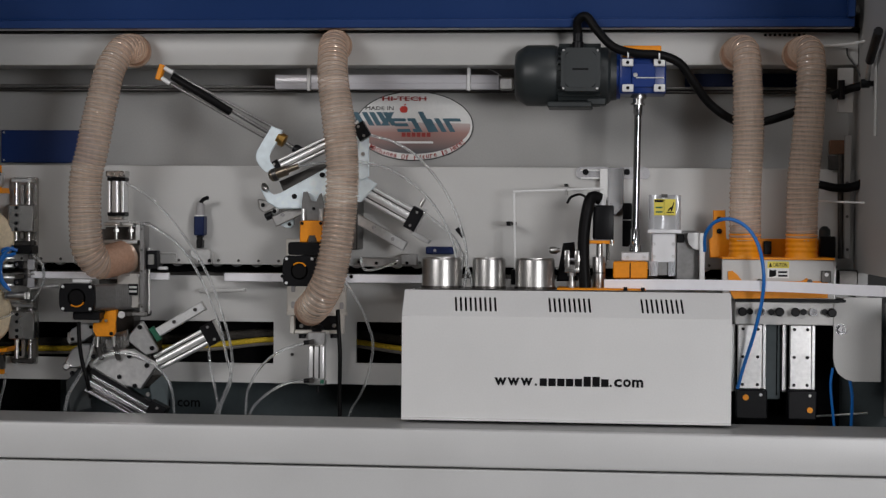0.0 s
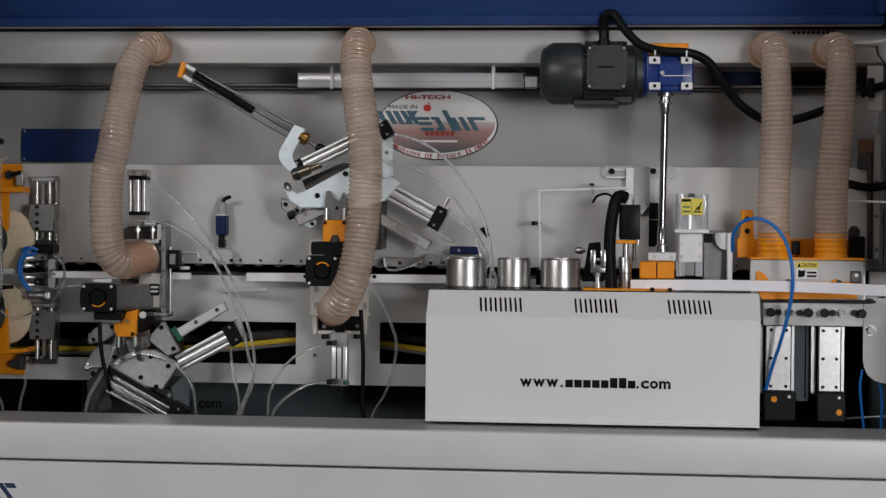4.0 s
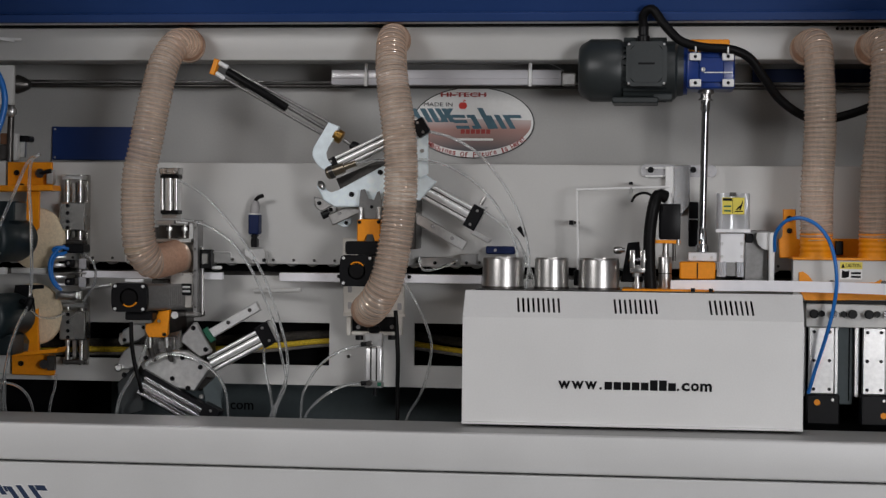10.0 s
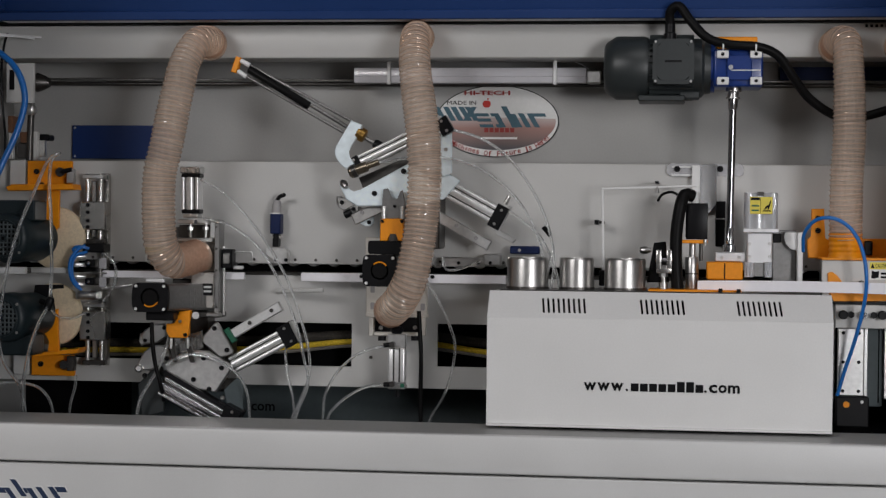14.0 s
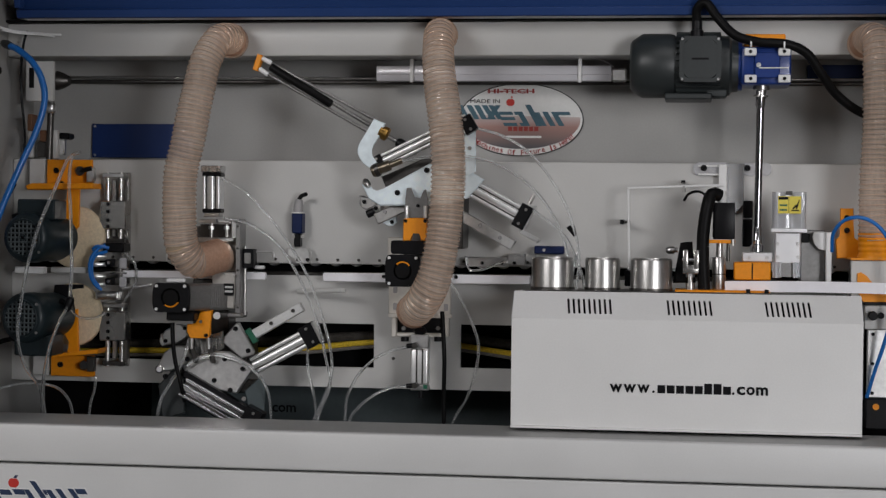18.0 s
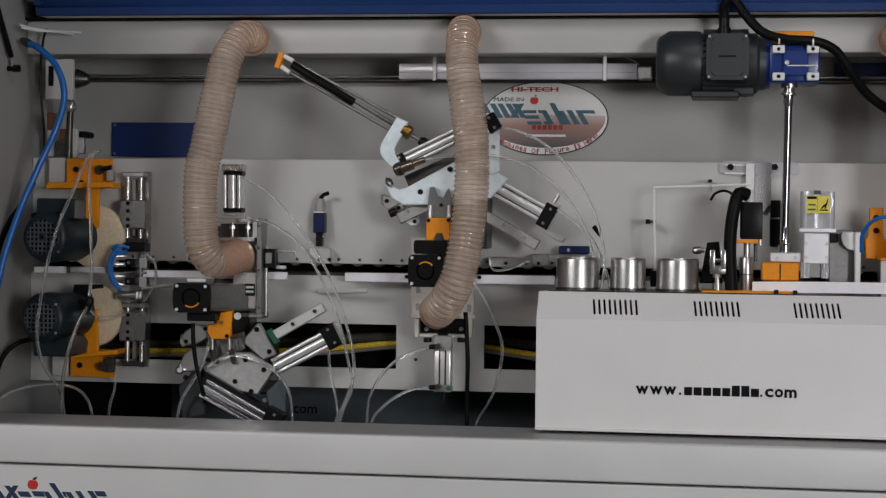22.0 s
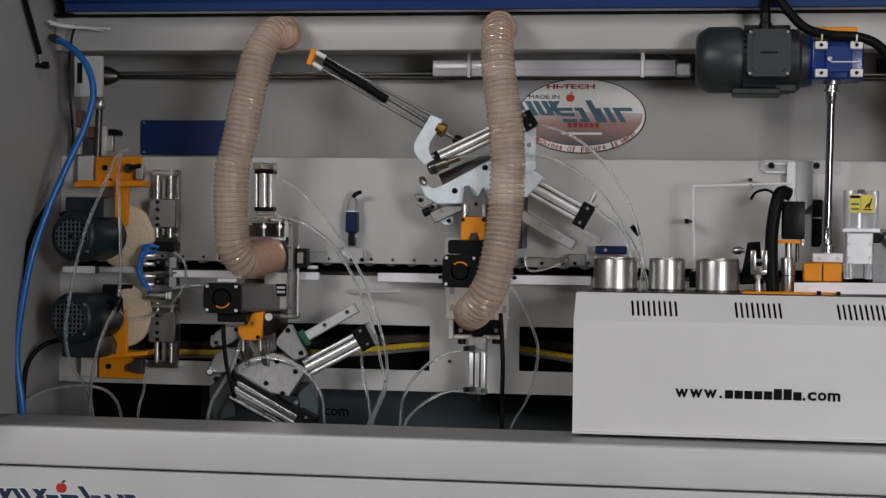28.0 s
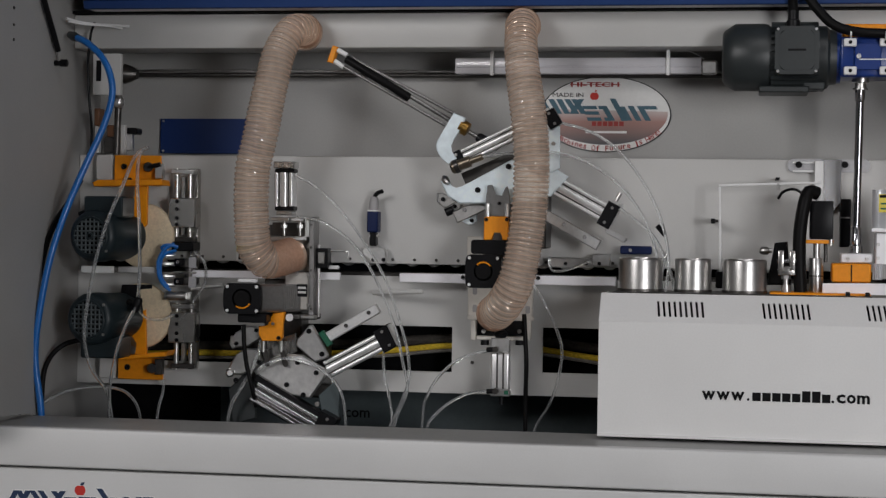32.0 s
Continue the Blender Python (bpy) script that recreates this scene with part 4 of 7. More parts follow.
# ---- small parts above the cover ----
def folded(x0, x1, z0, z1, y, bend, dent, seed):
    """A thin bent sheet whose section across x is given as (share, depth), lightly dented, with a back."""
    rng = random.Random(seed)
    bm = bmesh.new()
    high = 10
    rows = []
    for j in range(high + 1):
        rows.append([bm.verts.new((x0 + (x1 - x0) * u, y + d + dent * (rng.random() - 0.5), z0 + (z1 - z0) * j / high)) for u, d in bend])
    for a, b in zip(rows, rows[1:]):
        for k in range(len(bend) - 1):
            bm.faces.new((a[k], a[k + 1], b[k + 1], b[k]))
    bmesh.ops.solidify(bm, geom=bm.faces[:], thickness=0.0012)
    return bm


clv = thing("clevis_cylinder", (0.5884, 0.33, 0.8812), "slim steel pneumatic cylinder with a fork head", "cylinder")
part("barrel", rod((0.5871, 0.33, 0.8742), (0.5867, 0.33, 0.9021), 0.011), STEEL, clv)
part("piston_rod", rod((0.5868, 0.33, 0.8993), (0.5865, 0.33, 0.9188), 0.0065), STEEL, clv)
part("nut", rod((0.5866, 0.33, 0.916), (0.5864, 0.33, 0.93), 0.011, seg=6), PLATE, clv)
part("fork_side", box(0.5681, 0.5809, 0.9354, 0.9822, 0.316, 0.344, 0.002, seg=2), GROUND, clv)
part("fork_side", box(0.5939, 0.6067, 0.9357, 0.9825, 0.316, 0.344, 0.002, seg=2), GROUND, clv)
part("fork_base", box(0.5683, 0.607, 0.9244, 0.9453, 0.317, 0.343, 0.003, seg=2), GROUND, clv)
part("pin", rod((0.566, 0.33, 0.958), (0.609, 0.33, 0.958), 0.0042), CHROME, clv)
knob = thing("clamp_lever", (0.5552, 0.42, 0.9134), "black clamping lever with a steel knob", "lever")
part("lever_body", prism([(0.5441, 0.8989), (0.5612, 0.9989), (0.5907, 1.0021), (0.6005, 0.8998)], 0.41, 0.44, 0.004), BLACK, knob)
part("knob", lathe((0.5262, 0.41, 0.98), (0.5544, 0.41, 0.9804), [(0, 0.006), (0.2, 0.0095), (0.7, 0.0095), (0.75, 0.006), (1, 0.006)], 16), STEEL, knob)
sol = thing("solenoid_valve", (0.6683, 0.38, 1.0426), "black solenoid block with a thick black hose, on an orange foot", "valve")
part("coil_block", box(0.6402, 0.6928, 1.0089, 1.0984, 0.35, 0.41, 0.003, seg=2), BLACK, sol)
part("block_seam", box(0.6387, 0.6442, 1.0142, 1.0924, 0.3485, 0.3495, 0), VOID, sol)
part("orange_foot", box(0.6214, 0.6934, 0.999, 1.0074, 0.345, 0.42, 0.001), ORANGE, sol)
part("foot_bolt", rod((0.6875, 0.345, 1.0092), (0.6877, 0.345, 0.9953), 0.005), STEEL, sol)
part("neck", rod((0.6563, 0.37, 0.9989), (0.6567, 0.37, 0.9638), 0.008), STEEL, sol)
part("stem", rod((0.6774, 0.39, 0.9991), (0.678, 0.39, 0.9554), 0.0045), DARKSTEEL, sol)
part("barrel", rod((0.6552, 0.36, 0.9654), (0.6563, 0.36, 0.8814), 0.0165, bevel=0.002), STEEL, sol)
part("barrel_seam", rod((0.6557, 0.36, 0.9248), (0.6558, 0.36, 0.922), 0.0168), DARKSTEEL, sol)
part("black_hose", tube([(0.656, 0.36, 1.1151), (0.6365, 0.35, 1.1189), (0.6257, 0.34, 1.0907), (0.6169, 0.34, 1.0279), (0.6164, 0.34, 0.9581), (0.6217, 0.34, 0.8745)], 0.0155, 14), RUBBER, sol)
part("hose_fitting", lathe((0.6615, 0.37, 1.1266), (0.6619, 0.37, 1.0958), [(0, 0.008), (0.3, 0.011), (1, 0.011)], 14), WHITE, sol)
part("thin_cable", tube([(0.5691, 0.5, 1.1057), (0.5804, 0.48, 1.1213), (0.606, 0.46, 1.1268), (0.6315, 0.42, 1.1105)], 0.0035, 8), BLACK, sol)

part("rear_block", box(0.7157, 0.7399, 0.9905, 1.1057, 0.50, 0.545, 0.002), BLACK, sol)
part("block_line", box(0.7169, 0.7383, 1.0596, 1.0625, 0.498, 0.4995, 0), PLATE, sol)

obl = thing("orange_bearing_block", (0.7367, 0.38, 0.9101), "orange painted bearing block under the drive shaft", "bearing block")
part("block", box(0.692, 0.7806, 0.9101, 0.9536, 0.36, 0.44, 0.003), ORANGE, obl)
part("split", box(0.7344, 0.7372, 0.912, 0.9511, 0.3585, 0.3598, 0), BLACK, obl)
part("cap_plate", box(0.7129, 0.7851, 0.9549, 0.9774, 0.39, 0.45, 0.002), BRIGHTALU, obl)
for x, z in [(0.7293, 0.9646), (0.7723, 0.9652)]:
    bolt(obl, x, 0.3895, z, 0.004, PLATE)

pit = thing("nip_point_guard", (0.8204, 0.4, 0.9179), "bright sheet-metal guard with a yellow warning label", "guard")
bend = [(0, 0.03), (0.03, 0.008), (0.08, 0.002), (0.16, 0), (0.26, 0.004), (0.36, 0.011), (0.5, 0.014), (0.64, 0.011), (0.74, 0.004), (0.84, 0), (0.92, 0.002), (0.97, 0.008), (1, 0.03)]
part("upper_cover", folded(0.7826, 0.8653, 1.0309, 1.1256, 0.366, bend, 0.0012, 4), MIRRORSHEET, pit, "polished folded cover")
part("top_notch", box(0.8134, 0.8299, 1.1183, 1.128, 0.368, 0.3697, 0), DARKSTEEL, pit)
part("cover_lip", box(0.7799, 0.8662, 1.0276, 1.0373, 0.362, 0.3685, 0.001), BRIGHTALU, pit)
part("lower_plate", box(0.7906, 0.8528, 0.9207, 1.0276, 0.385, 0.43, 0.003), BRIGHTALU, pit)
part("lower_window", box(0.8075, 0.8335, 0.919, 0.953, 0.3835, 0.3848, 0), FINNED, pit)
for x0, x1 in ((0.7845, 0.8065), (0.834, 0.8515)):
    part("foil_foot", folded(x0, x1, 0.917, 0.9545, 0.374, [(k / 8, 0.003 * math.sin(k * 2.1)) for k in range(9)], 0.004, 9), MIRRORSHEET, pit, "crumpled bright foil")
for x, z in [(0.7965, 0.9992), (0.8461, 0.9999), (0.7969, 0.967), (0.8465, 0.9677)]:
    bolt(pit, x, 0.3845, z, 0.0042, PLATE)
lab = part("warning_label", box(0.7955, 0.8503, 1.0735, 1.1153, 0.3648, 0.3655, 0), YELLOW, pit, "yellow warning label with black pictogram")
part("label_head", box(0.7972, 0.8195, 1.1072, 1.1136, 0.3642, 0.3648, 0), INK, lab)
part("label_divider", box(0.8208, 0.8216, 1.0745, 1.1143, 0.3642, 0.3648, 0), INK, lab)
part("pictogram", prism([(0.8285, 1.0825), (0.8455, 1.0825), (0.8475, 1.0795), (0.8262, 1.0795)], 0.3642, 0.3648, 0), INK, lab)
part("pictogram", prism([(0.8295, 1.084), (0.8345, 1.0925), (0.8415, 1.0965), (0.8452, 1.1075), (0.8472, 1.1065), (0.844, 1.0935), (0.841, 1.084), (0.838, 1.084), (0.8385, 1.09), (0.833, 1.084)], 0.3642, 0.3648, 0), INK, lab)
for k in (0, 1):
    part("print_bar", box(0.7995, 0.8175, 1.0915 - k * 0.0115, 1.0955 - k * 0.0115, 0.3642, 0.3648, 0), GREENP, lab)
post = thing("white_post", (0.9214, 0.42, 0.9049), "narrow pale guide post with a half-round plate", "post")
part("post", box(0.9151, 0.9289, 0.8979, 1.0288, 0.41, 0.44, 0.002), WHITE, post)
part("half_round_plate", prism([(0.9149, 1.0287), (0.9155, 0.9835), (0.8988, 0.9876), (0.8875, 1.0001), (0.8831, 1.017), (0.8857, 1.0283)], 0.425, 0.434, 0.001), WHITE, post)
# darker metal stands in for the plate's shade behind the post
part("back_plate", box(0.8563, 0.915, 0.9032, 1.034, 0.45, 0.549, 0.002), FINNED, post)
part("black_clip", box(0.8574, 0.8768, 1.0026, 1.0253, 0.44, 0.45, 0.002), BLACK, post)

# ---- white edge tape fed in from the side ----
tape = thing("edge_tape", (0.9929, 0.28, 0.8955), "long white plastic edge band feeding in past the cover", "edge band")
mid = glide([(0.6696, 0.33, 0.8946), (0.7858, 0.32, 0.8967), (0.9111, 0.3, 0.8979), (1.0334, 0.27, 0.8979), (1.1503, 0.22, 0.8972), (1.2472, 0.15, 0.8955), (1.3244, 0.08, 0.8951), (1.4011, 0, 0.8952)], 0.02)
bm = bmesh.new()
hh = 0.0132
edge = [[bm.verts.new((p.x, p.y + dy, p.z + dz)) for dy, dz in ((0, -hh), (0, hh), (0.002, hh), (0.002, -hh))] for p in mid]
for a, b in zip(edge, edge[1:]):
    for k in range(4):
        bm.faces.new((a[k], a[(k + 1) % 4], b[(k + 1) % 4], b[k]))
bm.faces.new(edge[0])
bm.faces.new(edge[-1])
part("band", bm, TAPE, tape)
for x, z in [(0.7236, 0.8872), (0.7671, 0.8865)]:
    part("guide_pin", box(x - 0.005, x + 0.005, z - 0.006, z + 0.004, 0.262, 0.276, 0.001), BLACK, tape)

# ---- milling unit under the right-hand hoses ----
mil = thing("milling_unit", (1.1175, 0.4, 0.862), "grey and orange pre-milling hood with two hose spigots", "milling hood")
hood = part("hood_front", box(0.9687, 1.2498, 0.8628, 0.9627, 0.3355, 0.345, 0.002), GREY, mil, "grey hood front")
part("hood_body", box(0.9766, 1.2559, 0.8606, 0.9589, 0.3455, 0.50, 0.002), PLATE, mil)
part("orange_top", box(0.9679, 1.2505, 0.9627, 0.9684, 0.33, 0.50, 0.001), ORANGE, mil)
part("orange_lower", prism([(0.983, 0.931), (0.9927, 0.934), (1.0068, 0.9242), (1.0197, 0.9059), (1.0532, 0.9064), (1.0642, 0.9123), (1.0754, 0.9067), (1.167, 0.9082), (1.1807, 0.9169), (1.1919, 0.9086), (1.2333, 0.9092), (1.2339, 0.8667), (0.9979, 0.8626), (0.9835, 0.891)], 0.329, 0.335, 0.001), ORANGE, mil, "orange inner guard behind the cut-outs")
for px in (1.0629, 1.1878):
    bolt(mil, px, 0.3285, 0.9075, 0.007, DARKSTEEL)
part("latch", box(1.2166, 1.2414, 0.9063, 0.9361, 0.325, 0.335, 0.002), DARKSTEEL, mil)
bolt(mil, 1.2295, 0.3245, 0.9263, 0.005, PLATE)
for (cx, cy, cz) in ((1.0279, 0.37, 0.9956), (1.1709, 0.37, 0.9975)):
    top = 1.0296
    part("spigot", lathe((cx, cy, 0.9649), (cx, cy, top), [(0, R_HOSE * 1.03), (0.12, R_HOSE * 1.03)] + [(0.15 + 0.8 * k / 32, R_HOSE * (0.975 + 0.03 * math.cos(2 * math.pi * k / 8))) for k in range(33)] + [(1, R_HOSE * 0.9)], 32), ORANGE, mil, "orange hose spigot")
part("side_bracket", prism([(0.9501, 1.088), (0.9817, 1.0883), (0.9827, 1.0136), (1.0058, 1.0051), (1.0064, 0.9655), (0.9432, 0.9647), (0.9396, 1.0116), (0.9511, 1.0191)], 0.435, 0.45, 0.002), ORANGE, mil)
bolt(mil, 0.9657, 0.434, 1.0646, 0.007, BLACK)
bolt(mil, 0.9662, 0.434, 1.0339, 0.007, BLACK)
part("rear_bracket", box(1.0056, 1.2279, 0.9648, 1.0151, 0.49, 0.51, 0.002), ORANGE, mil)
# black block in place of the gap's own shade
part("dark_gap", box(1.0847, 1.1048, 0.9736, 1.0089, 0.478, 0.489, 0.002), BLACK, mil)
part("end_block", box(1.228, 1.2679, 0.9669, 1.0226, 0.46, 0.5, 0.003), BLACK, mil)
part("end_bulb", lathe((1.2415, 0.48, 1.0489), (1.2419, 0.48, 1.0167), [(0, 0.006), (0.3, 0.015), (1, 0.015)], 16), MOTOR, mil)
part("dark_foot", box(1.0007, 1.2799, 0.8553, 0.8639, 0.33, 0.44, 0.001), BLACK, mil)

bar = thing("adjuster_bar", (1.125, 0.34, 0.8287), "grey bar with black adjusting knobs", "adjuster bar")
part("bar", box(1.0022, 1.2487, 0.7974, 0.8545, 0.33, 0.345, 0.002), GREY, bar)
for x, z in [(1.0193, 0.8307), (1.1125, 0.8312), (1.1519, 0.831), (1.2432, 0.8307)]:
    part("knob", lathe((x, 0.33, z), (x, 0.305, z), [(0, 0.006), (0.3, 0.006), (0.35, 0.0112), (0.9, 0.0112), (1, 0.009)], 16), BLACK, bar)
for x, z in [(1.0391, 0.8309), (1.0927, 0.8302), (1.173, 0.8313), (1.2263, 0.8319)]:
    part("lock_nut", rod((x, 0.33, z), (x, 0.318, z), 0.0085, seg=6), BLACK, bar)
for x, z in [(1.0673, 0.8306), (1.1969, 0.8316)]:
    part("fitting", lathe((x, 0.33, z), (x, 0.315, z), [(0, 0.01), (1, 0.01), (1, 0.005), (0.6, 0.005)], 16), CHROME, bar)
for x0, x1, tag in ((1.0118, 1.0746, 0), (1.143, 1.1983, 1)):
    z0, z1 = 0.631, 0.7961
    sl = thing("slide_rail", ((x0 + x1) / 2, 0.37, z0), "bright aluminium slide with six black bolts on a black block", "slide rail", "milling slides")
    part("slide_plate", box(x0, x1, z0, z1, 0.355, 0.375, 0.002), PLATE, sl)
    part("side_lip", box(x1 + 0.0005, x1 + 0.009, z0, z1, 0.36, 0.39, 0.001), ALU, sl)
    part("rear_profile", box(x0 - 0.058, x0 - 0.018, z0 - 0.03, z1, 0.40, 0.44, 0.002), PANGREY, sl)
    part("profile_lip", box(x0 - 0.0175, x0 - 0.004, z0 - 0.01, z1, 0.385, 0.42, 0.002), ALU, sl)
    part("profile_groove", box(x0 - 0.03, x0 - 0.027, z0 - 0.02, z1, 0.3985, 0.3998, 0), VOID, sl)
    for fx in (0.2, 0.8):
        for fz in (0.07, 0.5, 0.93):
            bolt(sl, x0 + (x1 - x0) * fx, 0.3545, z0 + (z1 - z0) * fz, 0.0042, BLACK)
    blk = part("black_block", box(x0 - 0.004, x1 + 0.012, z0 - 0.075, z0 - 0.001, 0.34, 0.40, 0.003), BLACK, sl)
    part("orange_dot", rod((x0 + 0.02 + 0.03 * tag, 0.339, z0 - 0.02 - 0.03 * tag), (x0 + 0.02 + 0.03 * tag, 0.334, z0 - 0.02 - 0.03 * tag), 0.0075), ORANGE, blk)
    bolt(blk, x1 - 0.005, 0.3395, z0 - 0.013, 0.004, PLATE)
part("infeed_back", box(1.25, 1.62, 0.45, 0.82, 0.495, 0.505, 0), PANGREY, cab)
# near-black sheet painted in for the shade behind the slides
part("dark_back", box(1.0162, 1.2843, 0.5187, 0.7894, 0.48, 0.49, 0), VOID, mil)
lip = thing("pan_rod", (1.2794, 0.42, 0.5614), "thin grey rod lying across the corner of the pan", "rod")
part("rod", rod((1.1834, 0.44, 0.5524), (1.3461, 0.4, 0.5697), 0.003, seg=8), PLATE, lip)
grd = thing("rounded_guard_plate", (1.2993, 0.3, 0.7705), "light grey guard plate with a rounded lower corner", "guard plate")
GP = (1.2492, 1.3685, 0.6561, 0.8692)
part("plate", prism([(GP[0], 0.8545), (1.2735, 0.8545), (1.2735, GP[3]), (GP[1], GP[3]), (GP[1], GP[2]), (GP[0] + 0.05, GP[2]), (GP[0] + 0.03, GP[2] + 0.006), (GP[0] + 0.012, GP[2] + 0.02), (GP[0] + 0.003, GP[2] + 0.04), (GP[0], GP[2] + 0.06)], 0.3302, 0.335, 0.001), GREY, grd)
bolt(grd, 1.2672, 0.3275, 0.7885, 0.0095, CHROME)
part("bolt_washer", rod((1.2672, 0.3301, 0.7885), (1.2672, 0.3277, 0.7885), 0.0145), PROFILE, grd)

# ---- right-hand corner clutter ----
rc = thing("adjusting_column", (1.2914, 0.5, 1.0525), "grey slotted column with brown blocks in the cabinet corner", "column")
part("column", box(1.2948, 1.312, 0.9641, 1.289, 0.51, 0.53, 0.002), INNER, rc)
part("dark_shaft", rod((1.2858, 0.53, 1.2599), (1.2901, 0.53, 0.9638), 0.008), DARKSTEEL, rc)
part("brown_block", box(1.257, 1.2975, 1.2386, 1.2758, 0.52, 0.548, 0.002), BROWN, rc)
part("dark_block", box(1.2547, 1.2981, 1.1984, 1.2356, 0.525, 0.548, 0.002), DARKSTEEL, rc)
for x, z in [(1.3014, 1.1632), (1.3027, 1.0748), (1.3039, 0.9879)]:
    bolt(rc, x, 0.5095, z, 0.004, DARKSTEEL)
part("light_box", box(1.2792, 1.3291, 0.8908, 0.935, 0.48, 0.53, 0.003), DARKSTEEL, rc)
part("corner_panel", box(1.272, 1.3119, 1.3459, 1.4631, 0.485, 0.4995, 0.002), GREY, rc)
part("wall_strip", box(XR - 0.006, XR - 0.0005, 1.2695, 1.4779, 0.168, 0.186, 0.001), GREY, cab, "pale flange strip on the side wall")


# ---- shared pieces of the pneumatic units ----
def profile_cylinder(parent, p, q, wide, y0, y1, label="", name="cylinder_body", mat=PROFILE):
    """An extruded pneumatic cylinder body in the upright plane with lengthwise grooves."""
    p, q = Vector(p), Vector(q)
    n = (q - p).normalized().orthogonal()
    half = [(0.5, 0.75), (0.5, 0.12), (0.47, 0.03), (0.42, 0), (0.32, 0), (0.29, 0.03), (0.28, 0.13), (0.2, 0.13), (0.19, 0.05)]
    barrel = [(0.17 * math.cos(radians(a)), 0.05 - 0.09 * math.sin(radians(a))) for a in range(15, 180, 15)]
    section = half + barrel + [(-u, d) for u, d in half[::-1]]
    bm = bmesh.new()
    ends = [[bm.verts.new((c.x + n.x * u * wide, y0 + d * wide, c.y + n.y * u * wide)) for u, d in section] for c in (p, q)]
    for i in range(len(section)):
        k = (i + 1) % len(section)
        bm.faces.new((ends[0][i], ends[0][k], ends[1][k], ends[1][i]))
    bm.faces.new(ends[0])
    bm.faces.new(ends[1])
    body = part(name, bm, mat, parent, label, 0.9)
    for s in (-0.24, 0.24):
        part("groove", slanted(tuple(p + n * wide * s), tuple(q + n * wide * s), wide * 0.06, y0 + wide * 0.11, y0 + wide * 0.128, 0), DARKSTEEL, body)
    return body


def head(parent, p, q, wide, y0, y1, name="cylinder_head"):
    """A black end block with four bolt heads."""
    hd = part(name, slanted(p, q, wide, y0, y1, 0.003), BLACK, parent)
    c, d = (Vector(p) + Vector(q)) / 2, Vector(q) - Vector(p)
    n = d.normalized().orthogonal()
    for s in (-0.32, 0.32):
        bolt(hd, c.x + n.x * wide * s, y0 - 0.0002, c.y + n.y * wide * s, 0.0038, STEEL)
    return hd


def spindle_motor(parent, x0, x1, z0, z1, y, shift, depth, fins, arrow=281, plain=0.0):
    """A square high-speed motor: black fan cap, finned grey body running back and sideways."""
    cx, cz, r = (x0 + x1) / 2, (z0 + z1) / 2, (x1 - x0) * 0.27
    bowed = [(px + 0.06 * (px - cx) * (1 - ((pz - cz) / (z1 - z0) * 2) ** 2), pz) for px, pz in densely(round_rect(x0, x1, z0, z1, 0.011))]
    cap = part("motor_cap", prism(bowed, y, y + 0.016, 0.004), BLACK, parent, "black square fan cap")
    for k in range(6):
        a = radians(60 * k + 15)
        part("fan_blade", slanted((cx + r * 0.2 * math.cos(a), cz + r * 0.2 * math.sin(a)), (cx + r * 0.78 * math.cos(a), cz + r * 0.78 * math.sin(a)), r * 0.22, y + 0.001, y + 0.004, 0), MOTOR, cap)
    part("fan_opening", lathe((cx, y - 0.0005, cz), (cx, y + 0.004, cz), [(0, r), (0, r * 0.85), (1, r * 0.8)], 24), RUBBER, cap)
    arc = [(cx + r * 0.95 * math.cos(radians(a)), y - 0.0015, cz + r * 0.95 * math.sin(radians(a))) for a in range(arrow - 49, arrow + 50, 14)]
    part("orange_arrow", tube(arc, 0.002, 6, 0.004), ORANGE, cap, "orange direction arrow")
    for x in (x0 + 0.008, x1 - 0.008):
        for z in (z0 + 0.008, z1 - 0.008):
            bolt(cap, x, y - 0.0002, z, 0.004, WHITE, "screw")
    rings, bm = [], bmesh.new()
    for k in range(fins):
        deep = 0.0 if k < plain * fins else 0.0034
        for u, inset in ((k / fins, deep), (k / fins, 0.0), ((k + 0.6) / fins, 0.0), ((k + 0.6) / fins, deep)):
            rings.append([bm.verts.new((px + shift * u, y + 0.018 + depth * u, pz)) for px, pz in round_rect(x0 + 0.003 + inset, x1 - 0.003 - inset, z0 + 0.003 + inset, z1 - 0.003 - inset, 0.012, 3)])
    for lo, hi in zip(rings, rings[1:]):
        m = len(lo)
        for i in range(m):
            bm.faces.new((lo[i], lo[(i + 1) % m], hi[(i + 1) % m], hi[i]))
    bm.faces.new(rings[0])
    bm.faces.new(rings[-1])
    return part("motor_body", bm, FINNED, parent, "finned grey motor body")


def air_line(points, r, mat, label, name="air_tube", group="air tubes"):
    t = thing(name, points[0], label, "tube", group)
    part("tube_wall", tube(points, r, 10, 0.008), mat, t)
    return t


# ---- trimming unit beside the scraper ----
u1 = thing("trimming_unit", (-0.6387, 0.45, 0.8553), "aluminium edge trimming unit with black-capped motor and orange bracket", "trimming unit", "trimming units")
profile_cylinder(u1, (-0.6365, 1.1549), (-0.6356, 1.0705), 0.0495, 0.41, 0.45, mat=SATIN)
part("cylinder_head", box(-0.6613, -0.6078, 1.1648, 1.1817, 0.406, 0.452, 0.002), ALU, u1, "bright end cap")
bolt(u1, -0.6414, 0.4055, 1.1727, 0.0045, STEEL)
bolt(u1, -0.6168, 0.4055, 1.1728, 0.0045, STEEL)
part("head_seal", box(-0.6583, -0.6091, 1.1535, 1.1641, 0.409, 0.45, 0.002), BLACK, u1)
part("foot_seal", box(-0.6573, -0.6095, 1.0606, 1.0719, 0.409, 0.45, 0.002), BLACK, u1)
